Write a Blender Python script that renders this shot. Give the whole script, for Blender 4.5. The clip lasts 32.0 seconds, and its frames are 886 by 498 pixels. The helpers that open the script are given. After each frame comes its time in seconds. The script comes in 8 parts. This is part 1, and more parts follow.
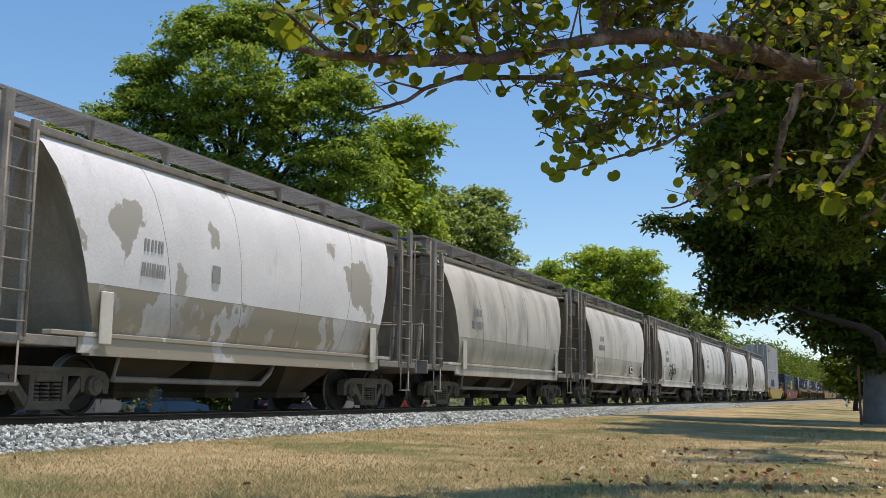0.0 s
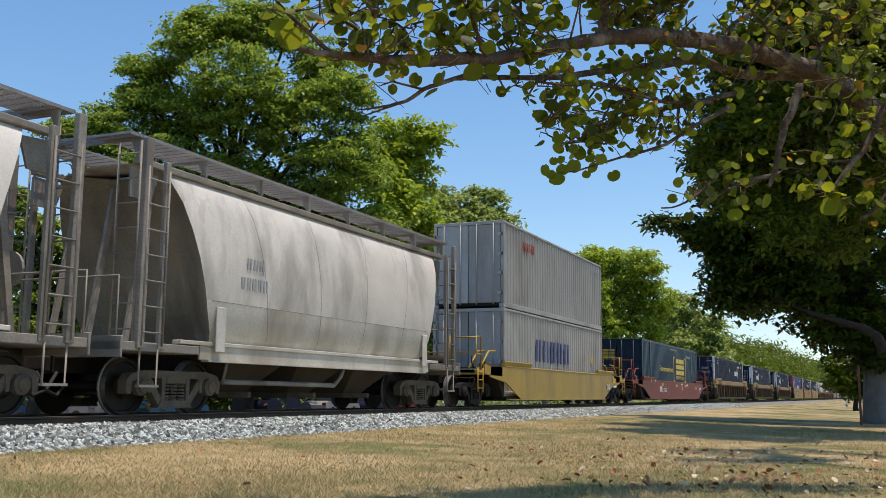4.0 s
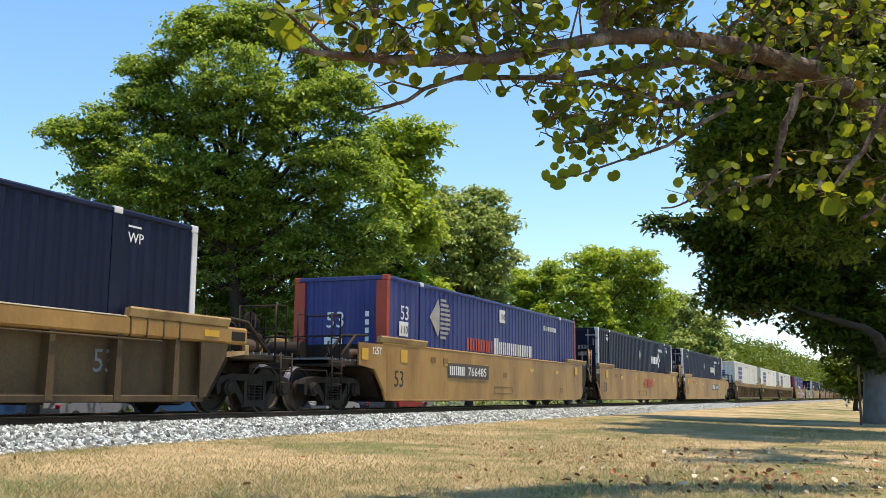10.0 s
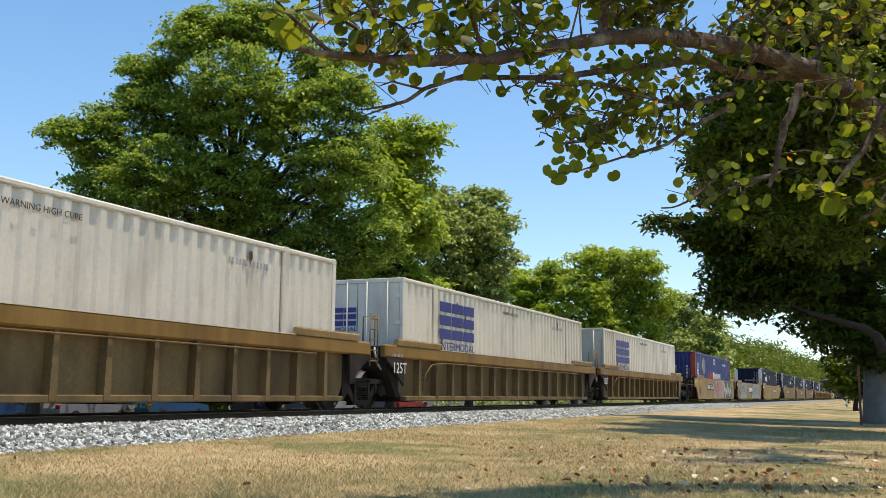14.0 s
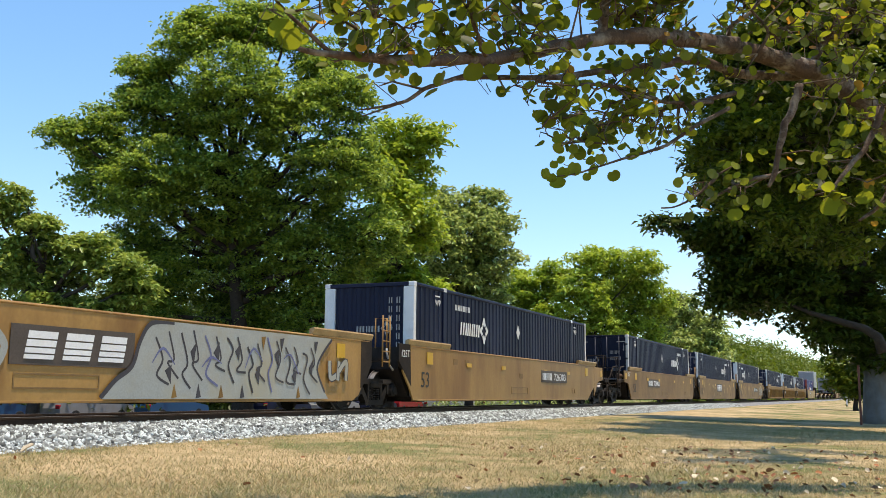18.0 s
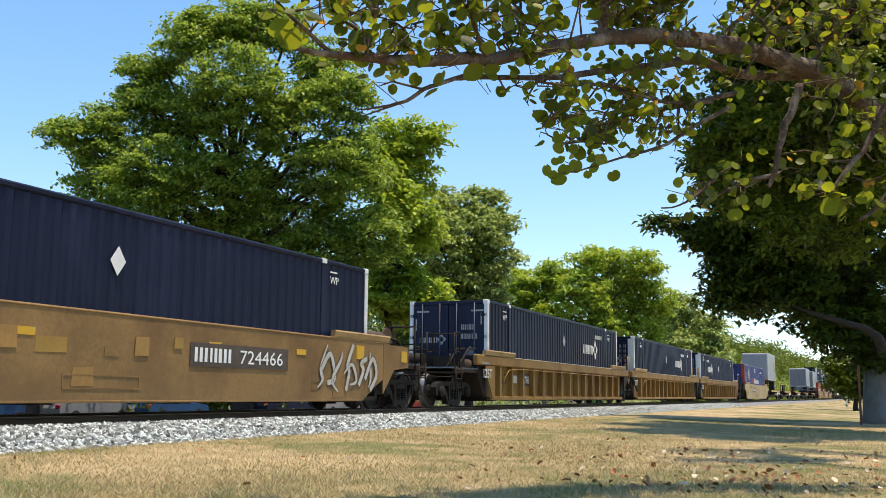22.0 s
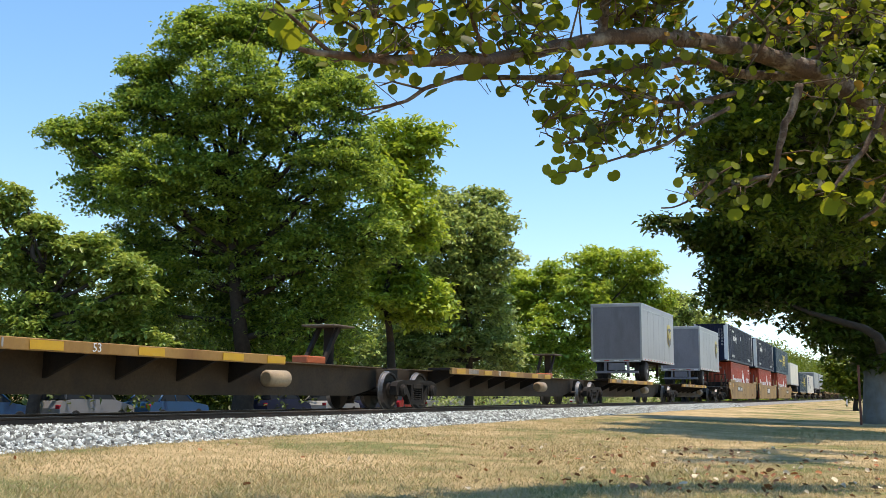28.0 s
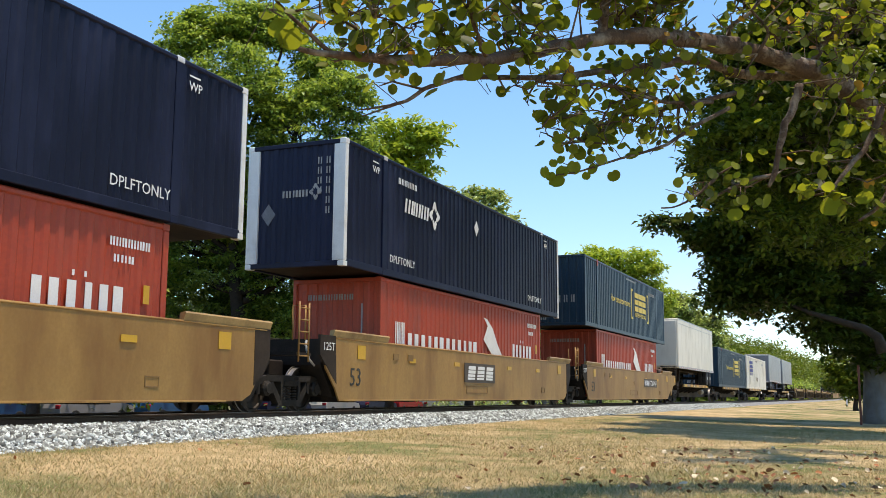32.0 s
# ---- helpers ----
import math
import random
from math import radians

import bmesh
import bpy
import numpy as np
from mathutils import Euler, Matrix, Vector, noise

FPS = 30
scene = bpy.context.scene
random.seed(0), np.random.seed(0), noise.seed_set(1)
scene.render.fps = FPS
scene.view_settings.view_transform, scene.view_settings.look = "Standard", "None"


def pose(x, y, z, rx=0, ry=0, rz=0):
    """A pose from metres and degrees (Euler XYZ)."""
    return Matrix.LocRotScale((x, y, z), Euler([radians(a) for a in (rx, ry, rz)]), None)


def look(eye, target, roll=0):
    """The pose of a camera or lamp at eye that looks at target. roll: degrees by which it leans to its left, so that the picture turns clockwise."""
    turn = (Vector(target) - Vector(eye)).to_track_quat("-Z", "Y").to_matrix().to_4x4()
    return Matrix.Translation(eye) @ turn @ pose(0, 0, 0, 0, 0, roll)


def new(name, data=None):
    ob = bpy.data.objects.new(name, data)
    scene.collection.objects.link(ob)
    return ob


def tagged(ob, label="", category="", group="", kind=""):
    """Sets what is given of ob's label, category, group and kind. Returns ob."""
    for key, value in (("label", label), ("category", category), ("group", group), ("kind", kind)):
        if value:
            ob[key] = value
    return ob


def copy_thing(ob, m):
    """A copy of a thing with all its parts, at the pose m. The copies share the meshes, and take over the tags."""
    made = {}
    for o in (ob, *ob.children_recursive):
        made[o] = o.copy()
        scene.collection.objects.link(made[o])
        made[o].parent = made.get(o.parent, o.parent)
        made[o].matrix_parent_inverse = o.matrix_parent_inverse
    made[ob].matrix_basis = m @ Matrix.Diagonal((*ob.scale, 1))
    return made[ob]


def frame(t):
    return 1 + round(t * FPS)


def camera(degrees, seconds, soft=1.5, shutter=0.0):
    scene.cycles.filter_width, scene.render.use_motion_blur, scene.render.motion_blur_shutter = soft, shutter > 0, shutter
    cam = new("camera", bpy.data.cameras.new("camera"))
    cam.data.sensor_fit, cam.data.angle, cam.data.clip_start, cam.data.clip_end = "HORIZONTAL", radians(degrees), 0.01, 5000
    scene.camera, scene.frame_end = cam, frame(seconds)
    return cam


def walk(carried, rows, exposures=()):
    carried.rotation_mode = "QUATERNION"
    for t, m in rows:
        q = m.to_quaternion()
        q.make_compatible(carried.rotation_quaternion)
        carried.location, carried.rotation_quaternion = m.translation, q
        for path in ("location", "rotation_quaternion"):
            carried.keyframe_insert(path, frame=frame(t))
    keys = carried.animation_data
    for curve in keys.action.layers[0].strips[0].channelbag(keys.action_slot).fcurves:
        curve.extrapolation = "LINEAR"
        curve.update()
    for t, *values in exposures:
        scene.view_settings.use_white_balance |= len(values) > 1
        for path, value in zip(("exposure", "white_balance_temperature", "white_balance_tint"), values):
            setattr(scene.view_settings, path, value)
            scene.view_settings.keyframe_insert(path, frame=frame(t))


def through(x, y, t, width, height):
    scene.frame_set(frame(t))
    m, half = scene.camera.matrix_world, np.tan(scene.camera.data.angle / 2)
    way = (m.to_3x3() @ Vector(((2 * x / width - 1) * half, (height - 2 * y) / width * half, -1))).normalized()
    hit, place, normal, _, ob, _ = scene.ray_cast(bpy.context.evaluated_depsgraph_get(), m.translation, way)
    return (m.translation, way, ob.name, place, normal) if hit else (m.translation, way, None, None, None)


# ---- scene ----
from collections import defaultdict

# camera: still, on a low tripod beside the track
EYE = Vector((0.0, 0.0, 0.429))
YAW, PITCH, ROLL = 23.597, 8.340, 0.459
cam = camera(48.15, 32.0, soft=0.85)
AHEAD = Vector((math.cos(radians(YAW)) * math.cos(radians(PITCH)),
                math.sin(radians(YAW)) * math.cos(radians(PITCH)), math.sin(radians(PITCH))))
VIEW = look(EYE, EYE + AHEAD, ROLL)
walk(cam, [(0.0, VIEW), (32.0, VIEW)], exposures=[(0.0, -0.46, 7450, 15), (3.6, -0.46, 7450, 15), (5.4, 0.14, 7800, 14), (12.6, 0.14, 7800, 14), (13.8, -0.12, 7800, 14), (16.4, -0.08, 7800, 14), (18.2, 0.10, 7800, 14), (29.0, 0.12, 7800, 14), (30.0, 0.05, 7800, 14), (32.0, 0.10, 7800, 14)])

# light: high sun from behind the camera, clear sky
SUN_TO = Vector((0.02, -0.19, 0.97)).normalized()
world = bpy.data.worlds.new("sky")
scene.world = world
world.use_nodes = True
wn, wl = world.node_tree.nodes, world.node_tree.links
sky = wn.new("ShaderNodeTexSky")
sky.sky_type = "NISHITA"
sky.sun_disc = False
sky.sun_elevation = math.asin(SUN_TO.z)
sky.sun_rotation = math.atan2(SUN_TO.x, SUN_TO.y)
sky.air_density, sky.dust_density, sky.ozone_density = 1.0, 0.5, 2.6
wn["Background"].inputs["Strength"].default_value = 0.25
deep = wn.new("ShaderNodeHueSaturation")
deep.inputs["Hue"].default_value, deep.inputs["Saturation"].default_value = 0.499, 1.26
lift = wn.new("ShaderNodeVectorMath")
lift.operation = "MULTIPLY_ADD"
lift.inputs[1].default_value = (1.0, 1.0, 0.86)
lift.inputs[2].default_value = (0.0, 0.0, 0.035)
at = wn.new("ShaderNodeTexCoord")
wl.new(at.outputs["Generated"], lift.inputs[0])
wl.new(lift.outputs[0], sky.inputs["Vector"])
wl.new(sky.outputs["Color"], deep.inputs["Color"])
wl.new(deep.outputs["Color"], wn["Background"].inputs["Color"])
sun = new("sun", bpy.data.lights.new("sun", "SUN"))
sun.data.energy, sun.data.angle, sun.data.color = 4.65, radians(0.53), (1.0, 0.95, 0.87)
sun.matrix_world = look(SUN_TO * 100, (0, 0, 0))

# the plan, in metres: x along the track, y across it
TRACK_Y = 11.96
SPEED = 20.326
RAIL_TOP = 0.06
WHEEL_R = 0.457


# ---- materials ----
def node_material(name, base, rough=0.6, metal=0.0, vary=0.18, scale=3.0, fine=40.0, bump=0.15, stain=None, stain_amount=0.5,
                  stain_scale=0.7, streak=False, spread=0.0, spec=0.5, transmit=0.0):
    """Base colour with grain at two scales, an optional stain colour (streaked downwards if wanted), bump, and a spread from object to object."""
    m = bpy.data.materials.new(name)
    m.use_nodes = True
    n, l = m.node_tree.nodes, m.node_tree.links
    b = n["Principled BSDF"]
    b.inputs["Roughness"].default_value, b.inputs["Metallic"].default_value = rough, metal
    b.inputs["Specular IOR Level"].default_value = spec
    co = n.new("ShaderNodeTexCoord")
    info = n.new("ShaderNodeObjectInfo")
    shift = n.new("ShaderNodeVectorMath")
    shift.operation = "MULTIPLY_ADD"
    l.new(info.outputs["Random"], shift.inputs[0])
    shift.inputs[1].default_value = (37.0, 19.0, 53.0)
    l.new(co.outputs["Object"], shift.inputs[2])
    big, small = n.new("ShaderNodeTexNoise"), n.new("ShaderNodeTexNoise")
    big.inputs["Scale"].default_value, big.inputs["Detail"].default_value = scale, 5.0
    small.inputs["Scale"].default_value, small.inputs["Detail"].default_value = fine, 3.0
    l.new(shift.outputs[0], big.inputs["Vector"])
    l.new(shift.outputs[0], small.inputs["Vector"])
    add = n.new("ShaderNodeMath")
    add.operation = "ADD"
    l.new(big.outputs["Fac"], add.inputs[0])
    l.new(small.outputs["Fac"], add.inputs[1])
    ramp = n.new("ShaderNodeMapRange")
    ramp.inputs["From Min"].default_value, ramp.inputs["From Max"].default_value = 0.7, 1.3
    ramp.inputs["To Min"].default_value, ramp.inputs["To Max"].default_value = 1.0 - vary, 1.0 + vary
    l.new(add.outputs[0], ramp.inputs["Value"])
    hsv = n.new("ShaderNodeHueSaturation")
    hsv.inputs["Color"].default_value = (*base, 1.0)
    value = ramp.outputs[0]
    if spread:
        tone = n.new("ShaderNodeMapRange")
        tone.inputs["To Min"].default_value, tone.inputs["To Max"].default_value = 1.0 - spread, 1.0 + spread
        l.new(info.outputs["Random"], tone.inputs["Value"])
        mul = n.new("ShaderNodeMath")
        mul.operation = "MULTIPLY"
        l.new(value, mul.inputs[0])
        l.new(tone.outputs[0], mul.inputs[1])
        value = mul.outputs[0]
    l.new(value, hsv.inputs["Value"])
    colour = hsv.outputs["Color"]
    if stain:
        dirt = n.new("ShaderNodeTexNoise")
        dirt.inputs["Scale"].default_value, dirt.inputs["Detail"].default_value = stain_scale, 7.0
        dirt.inputs["Roughness"].default_value = 0.62
        if streak:
            stretch = n.new("ShaderNodeVectorMath")
            stretch.operation = "MULTIPLY"
            stretch.inputs[1].default_value = (1.5, 1.5, 0.5)
            l.new(shift.outputs[0], stretch.inputs[0])
            l.new(stretch.outputs[0], dirt.inputs["Vector"])
        else:
            l.new(shift.outputs[0], dirt.inputs["Vector"])
        cut = n.new("ShaderNodeMapRange")
        cut.inputs["From Min"].default_value, cut.inputs["From Max"].default_value = 0.62 - 0.3 * stain_amount, 0.78 - 0.2 * stain_amount
        l.new(dirt.outputs["Fac"], cut.inputs["Value"])
        mix = n.new("ShaderNodeMix")
        mix.data_type = "RGBA"
        mix.inputs["B"].default_value = (*stain, 1.0)
        l.new(cut.outputs[0], mix.inputs["Factor"])
        l.new(colour, mix.inputs["A"])
        colour = mix.outputs["Result"]
    l.new(colour, b.inputs["Base Color"])
    if bump:
        bp = n.new("ShaderNodeBump")
        bp.inputs["Strength"].default_value, bp.inputs["Distance"].default_value = bump, 0.01
        l.new(add.outputs[0], bp.inputs["Height"])
        l.new(bp.outputs["Normal"], b.inputs["Normal"])
    return m


def leaf_material(name, base, second, rough=0.5, through=0.35, odd=None, odd_share=0.0):
    """Leaves: tone varies from leaf to leaf, light shines through."""
    m = bpy.data.materials.new(name)
    m.use_nodes = True
    n, l = m.node_tree.nodes, m.node_tree.links
    b, out = n["Principled BSDF"], n["Material Output"]
    geo = n.new("ShaderNodeNewGeometry")
    ramp = n.new("ShaderNodeValToRGB")
    e = ramp.color_ramp.elements
    e[0].color, e[1].color = (*base, 1.0), (*second, 1.0)
    e[1].position = 1.0 - odd_share * 1.2 if odd else 1.0
    if odd:
        e[1].position = 1.0 - odd_share - 0.01
        x = e.new(1.0 - odd_share)
        x.color = (*odd, 1.0)
    l.new(geo.outputs["Random Per Island"], ramp.inputs["Fac"])
    l.new(ramp.outputs["Color"], b.inputs["Base Color"])
    b.inputs["Roughness"].default_value = rough
    b.inputs["Specular IOR Level"].default_value = 0.35
    tr = n.new("ShaderNodeBsdfTranslucent")
    warm = n.new("ShaderNodeHueSaturation")
    warm.inputs["Hue"].default_value, warm.inputs["Saturation"].default_value, warm.inputs["Value"].default_value = 0.475, 1.05, 1.6
    l.new(ramp.outputs["Color"], warm.inputs["Color"])
    l.new(warm.outputs["Color"], tr.inputs["Color"])
    mix = n.new("ShaderNodeMixShader")
    mix.inputs["Fac"].default_value = through
    l.new(b.outputs[0], mix.inputs[1])
    l.new(tr.outputs[0], mix.inputs[2])
    l.new(mix.outputs[0], out.inputs["Surface"])
    return m


def peeled_material(name, base, under, line=0.555, soot=0.5):
    """Old light grey paint peeled off in big sharp-edged patches."""
    m = node_material(name, base, 0.55, vary=0.1, scale=1.2, fine=25, bump=0.1, stain=(0.36, 0.335, 0.29), stain_amount=soot, stain_scale=0.55, streak=True)
    n, l = m.node_tree.nodes, m.node_tree.links
    b = n["Principled BSDF"]
    before = b.inputs["Base Color"].links[0].from_socket
    co = n.new("ShaderNodeTexCoord")
    stretch = n.new("ShaderNodeVectorMath")
    stretch.operation = "MULTIPLY"
    stretch.inputs[1].default_value = (0.62, 0.5, 0.45)
    info = n.new("ShaderNodeObjectInfo")
    shift = n.new("ShaderNodeVectorMath")
    shift.operation = "MULTIPLY_ADD"
    shift.inputs[1].default_value = (41.0, 7.0, 23.0)
    l.new(info.outputs["Random"], shift.inputs[0])
    l.new(co.outputs["Object"], shift.inputs[2])
    l.new(shift.outputs[0], stretch.inputs[0])
    patch = n.new("ShaderNodeTexNoise")
    patch.inputs["Scale"].default_value, patch.inputs["Detail"].default_value, patch.inputs["Roughness"].default_value = 1.1, 6.0, 0.55
    l.new(stretch.outputs[0], patch.inputs["Vector"])
    cut = n.new("ShaderNodeMapRange")
    cut.inputs["From Min"].default_value, cut.inputs["From Max"].default_value = line, line + 0.01
    l.new(patch.outputs["Fac"], cut.inputs["Value"])
    mix = n.new("ShaderNodeMix")
    mix.data_type = "RGBA"
    mix.inputs["B"].default_value = (*under, 1.0)
    l.new(cut.outputs[0], mix.inputs["Factor"])
    l.new(before, mix.inputs["A"])
    l.new(mix.outputs["Result"], b.inputs["Base Color"])
    return m


def ground_material(name):
    """Dry lawn: straw, dull green patches, sandy bare spots."""
    m = bpy.data.materials.new(name)
    m.use_nodes = True
    n, l = m.node_tree.nodes, m.node_tree.links
    b = n["Principled BSDF"]
    b.inputs["Roughness"].default_value = 0.95
    b.inputs["Specular IOR Level"].default_value = 0.1
    co = n.new("ShaderNodeTexCoord")
    def tex(scale, detail):
        t = n.new("ShaderNodeTexNoise")
        t.inputs["Scale"].default_value, t.inputs["Detail"].default_value = scale, detail
        l.new(co.outputs["Object"], t.inputs["Vector"])
        return t
    wide, mid, fine = tex(0.22, 4), tex(1.6, 6), tex(38, 4)
    ramp = n.new("ShaderNodeValToRGB")
    e = ramp.color_ramp.elements
    e[0].position, e[0].color = 0.43, (0.165, 0.175, 0.065, 1)
    e[1].position, e[1].color = 0.60, (0.52, 0.385, 0.215, 1)
    x = e.new(0.5)
    x.color = (0.355, 0.27, 0.135, 1)
    add = n.new("ShaderNodeMath")
    add.operation = "MULTIPLY_ADD"
    l.new(wide.outputs["Fac"], add.inputs[0])
    add.inputs[1].default_value = 0.55
    part_2 = n.new("ShaderNodeMath")
    part_2.operation = "MULTIPLY"
    l.new(mid.outputs["Fac"], part_2.inputs[0])
    part_2.inputs[1].default_value = 0.45
    l.new(part_2.outputs[0], add.inputs[2])
    l.new(add.outputs[0], ramp.inputs["Fac"])
    tone = n.new("ShaderNodeMapRange")
    tone.inputs["From Min"].default_value, tone.inputs["From Max"].default_value = 0.3, 0.7
    tone.inputs["To Min"].default_value, tone.inputs["To Max"].default_value = 0.6, 1.35
    l.new(fine.outputs["Fac"], tone.inputs["Value"])
    hsv = n.new("ShaderNodeHueSaturation")
    l.new(ramp.outputs["Color"], hsv.inputs["Color"])
    l.new(tone.outputs[0], hsv.inputs["Value"])
    l.new(hsv.outputs["Color"], b.inputs["Base Color"])
    bp = n.new("ShaderNodeBump")
    bp.inputs["Strength"].default_value, bp.inputs["Distance"].default_value = 0.8, 0.03
    l.new(fine.outputs["Fac"], bp.inputs["Height"])
    l.new(bp.outputs["Normal"], b.inputs["Normal"])
    return m


def stone_material(name):
    m = bpy.data.materials.new(name)
    m.use_nodes = True
    n, l = m.node_tree.nodes, m.node_tree.links
    b = n["Principled BSDF"]
    b.inputs["Roughness"].default_value = 0.85
    geo = n.new("ShaderNodeNewGeometry")
    ramp = n.new("ShaderNodeValToRGB")
    e = ramp.color_ramp.elements
    e[0].color, e[1].color = (0.05, 0.052, 0.05, 1), (0.66, 0.73, 0.71, 1)
    x = e.new(0.55)
    x.color = (0.24, 0.265, 0.25, 1)
    l.new(geo.outputs["Random Per Island"], ramp.inputs["Fac"])
    l.new(ramp.outputs["Color"], b.inputs["Base Color"])
    return m


M = {}
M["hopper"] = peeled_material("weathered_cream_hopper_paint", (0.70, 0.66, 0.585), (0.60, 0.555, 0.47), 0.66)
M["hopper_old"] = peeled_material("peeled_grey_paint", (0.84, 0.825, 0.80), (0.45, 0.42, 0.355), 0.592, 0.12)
# Slightly darker, browner cream for the sheets below z 2.0 and the sill.
M["hopper_low"] = node_material("streaked_lower_cream_paint", (0.66, 0.62, 0.53), 0.7, vary=0.14, scale=1.1, fine=22, bump=0.12, stain=(0.42, 0.37, 0.29), stain_amount=0.5, stain_scale=0.45, streak=True, spread=0.06)
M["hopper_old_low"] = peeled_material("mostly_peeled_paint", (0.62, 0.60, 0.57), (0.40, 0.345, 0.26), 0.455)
M["hopper_frame"] = node_material("dusty_grey_steel", (0.29, 0.26, 0.22), 0.7, vary=0.25, scale=2.0, fine=30, stain=(0.16, 0.14, 0.115), stain_amount=0.5)
M["grating"] = node_material("galvanised_grating", (0.30, 0.29, 0.28), 0.6, 0.3, vary=0.2)
M["truck"] = node_material("grimy_cast_steel", (0.015, 0.012, 0.0095), 0.75, vary=0.35, scale=5, fine=35, stain=(0.036, 0.028, 0.020), stain_amount=0.45, stain_scale=3, spec=0.25)
M["truck_dusty"] = node_material("dusty_cast_steel", (0.125, 0.10, 0.072), 0.8, vary=0.3, scale=5, fine=35, stain=(0.09, 0.075, 0.058), stain_amount=0.5, stain_scale=3, spec=0.3)
M["wheel"] = node_material("worn_wheel_steel", (0.028, 0.023, 0.019), 0.6, 0.4, vary=0.3, scale=6, spec=0.3)
M["bay"] = node_material("brown_dusty_chute_steel", (0.085, 0.066, 0.045), 0.85, vary=0.2, scale=1.5, fine=25, stain=(0.05, 0.04, 0.03), stain_amount=0.5, spec=0.2)
# Darker brown than the sides: the slope sheets' shade is in the colour.
M["slope"] = node_material("shaded_brown_slope_paint", (0.31, 0.265, 0.20), 0.8, vary=0.2, scale=1.2, fine=25, stain=(0.19, 0.16, 0.12), stain_amount=0.5, stain_scale=0.8, streak=True, spec=0.2)
M["tread"] = node_material("dull_wheel_tread", (0.30, 0.28, 0.26), 0.45, 0.9, vary=0.1)
M["ochre"] = node_material("ochre_rail_paint", (0.37, 0.205, 0.060), 0.5, vary=0.12, scale=1.0, fine=18, bump=0.08, stain=(0.22, 0.105, 0.03), stain_amount=0.6, stain_scale=0.5, streak=True, spread=0.1, spec=0.35)
M["ochre_faded"] = node_material("faded_ochre_paint", (0.25, 0.145, 0.055), 0.6, vary=0.18, scale=0.9, fine=18, bump=0.08, stain=(0.16, 0.088, 0.035), stain_amount=0.6, stain_scale=0.6, spread=0.06, spec=0.3)
M["ochre_brown"] = node_material("grimy_brown_ochre", (0.105, 0.067, 0.031), 0.7, vary=0.25, scale=1.1, fine=22, bump=0.1, stain=(0.050, 0.034, 0.020), stain_amount=0.6, stain_scale=0.6, streak=True, spread=0.1, spec=0.3)
M["ochre_rib"] = node_material("ribbed_well_ochre", (0.28, 0.155, 0.040), 0.6, vary=0.16, scale=1.0, fine=22, bump=0.1, stain=(0.16, 0.08, 0.022), stain_amount=0.55, stain_scale=0.6, streak=True, spread=0.1, spec=0.3)
M["tan"] = node_material("faded_tan_paint", (0.44, 0.30, 0.13), 0.55, vary=0.12, scale=1.0, fine=18, bump=0.08, stain=(0.30, 0.20, 0.09), stain_amount=0.5, streak=True)
M["touchup"] = node_material("fresh_ochre_touchup", (0.33, 0.195, 0.045), 0.5, vary=0.1, spec=0.3)
M["grime"] = node_material("brown_grimy_steel", (0.022, 0.016, 0.012), 0.8, vary=0.3, scale=3, fine=30, stain=(0.056, 0.039, 0.026), stain_amount=0.45, spec=0.25)
# Pale chord edge: rub wear plus the sun's bright line painted in.
M["worn_edge"] = node_material("rubbed_sunlit_edge", (0.62, 0.54, 0.40), 0.45, vary=0.2, bump=0)
M["ochre_dull"] = node_material("dull_brownish_ochre", (0.185, 0.118, 0.048), 0.7, vary=0.25, scale=1.1, fine=22, bump=0.1, stain=(0.10, 0.064, 0.030), stain_amount=0.6, stain_scale=0.7, streak=True, spread=0.1, spec=0.3)
# Guides lighter than the car: their sunlit top is put into the tan.
M["guide"] = node_material("sunlit_tan_guide_paint", (0.42, 0.27, 0.115), 0.5, vary=0.15, scale=2.0, fine=18, bump=0.06, stain=(0.22, 0.125, 0.05), stain_amount=0.5, stain_scale=1.2)
M["spine"] = node_material("dusty_brown_spine_steel", (0.075, 0.050, 0.030), 0.8, vary=0.25, scale=1.5, fine=25, stain=(0.045, 0.032, 0.022), stain_amount=0.5, spec=0.25)
M["red"] = node_material("faded_red_paint", (0.229, 0.047, 0.031), 0.55, vary=0.14, scale=1.0, fine=20, bump=0.08, stain=(0.155, 0.047, 0.036), stain_amount=0.5, stain_scale=0.5, streak=True, spec=0.3)
M["yellow"] = node_material("yellow_paint", (0.45, 0.285, 0.041), 0.5, vary=0.1, scale=1.0, fine=20, stain=(0.3, 0.203, 0.06), stain_amount=0.45, streak=True)
M["navy"] = node_material("navy_container_paint", (0.0055, 0.0094, 0.0296), 0.5, vary=0.2, scale=0.7, fine=16, bump=0.05, stain=(0.017, 0.023, 0.055), stain_amount=0.4, stain_scale=0.5, streak=True, spread=0.25, spec=0.22)
M["teal"] = node_material("teal_blue_container_paint", (0.0095, 0.0351, 0.0627), 0.42, vary=0.2, scale=0.7, fine=16, bump=0.05, stain=(0.021, 0.043, 0.064), stain_amount=0.4, stain_scale=0.5, streak=True, spec=0.3)
M["royal"] = node_material("royal_blue_container_paint", (0.0247, 0.037, 0.1625), 0.45, vary=0.18, scale=0.7, fine=16, bump=0.05, stain=(0.056, 0.068, 0.19), stain_amount=0.4, stain_scale=0.5, streak=True, spec=0.3)
M["orange"] = node_material("orange_red_container_paint", (0.42, 0.050, 0.018), 0.5, vary=0.14, scale=0.8, fine=16, bump=0.05, stain=(0.30, 0.055, 0.03), stain_amount=0.35, stain_scale=0.5, streak=True, spread=0.06)
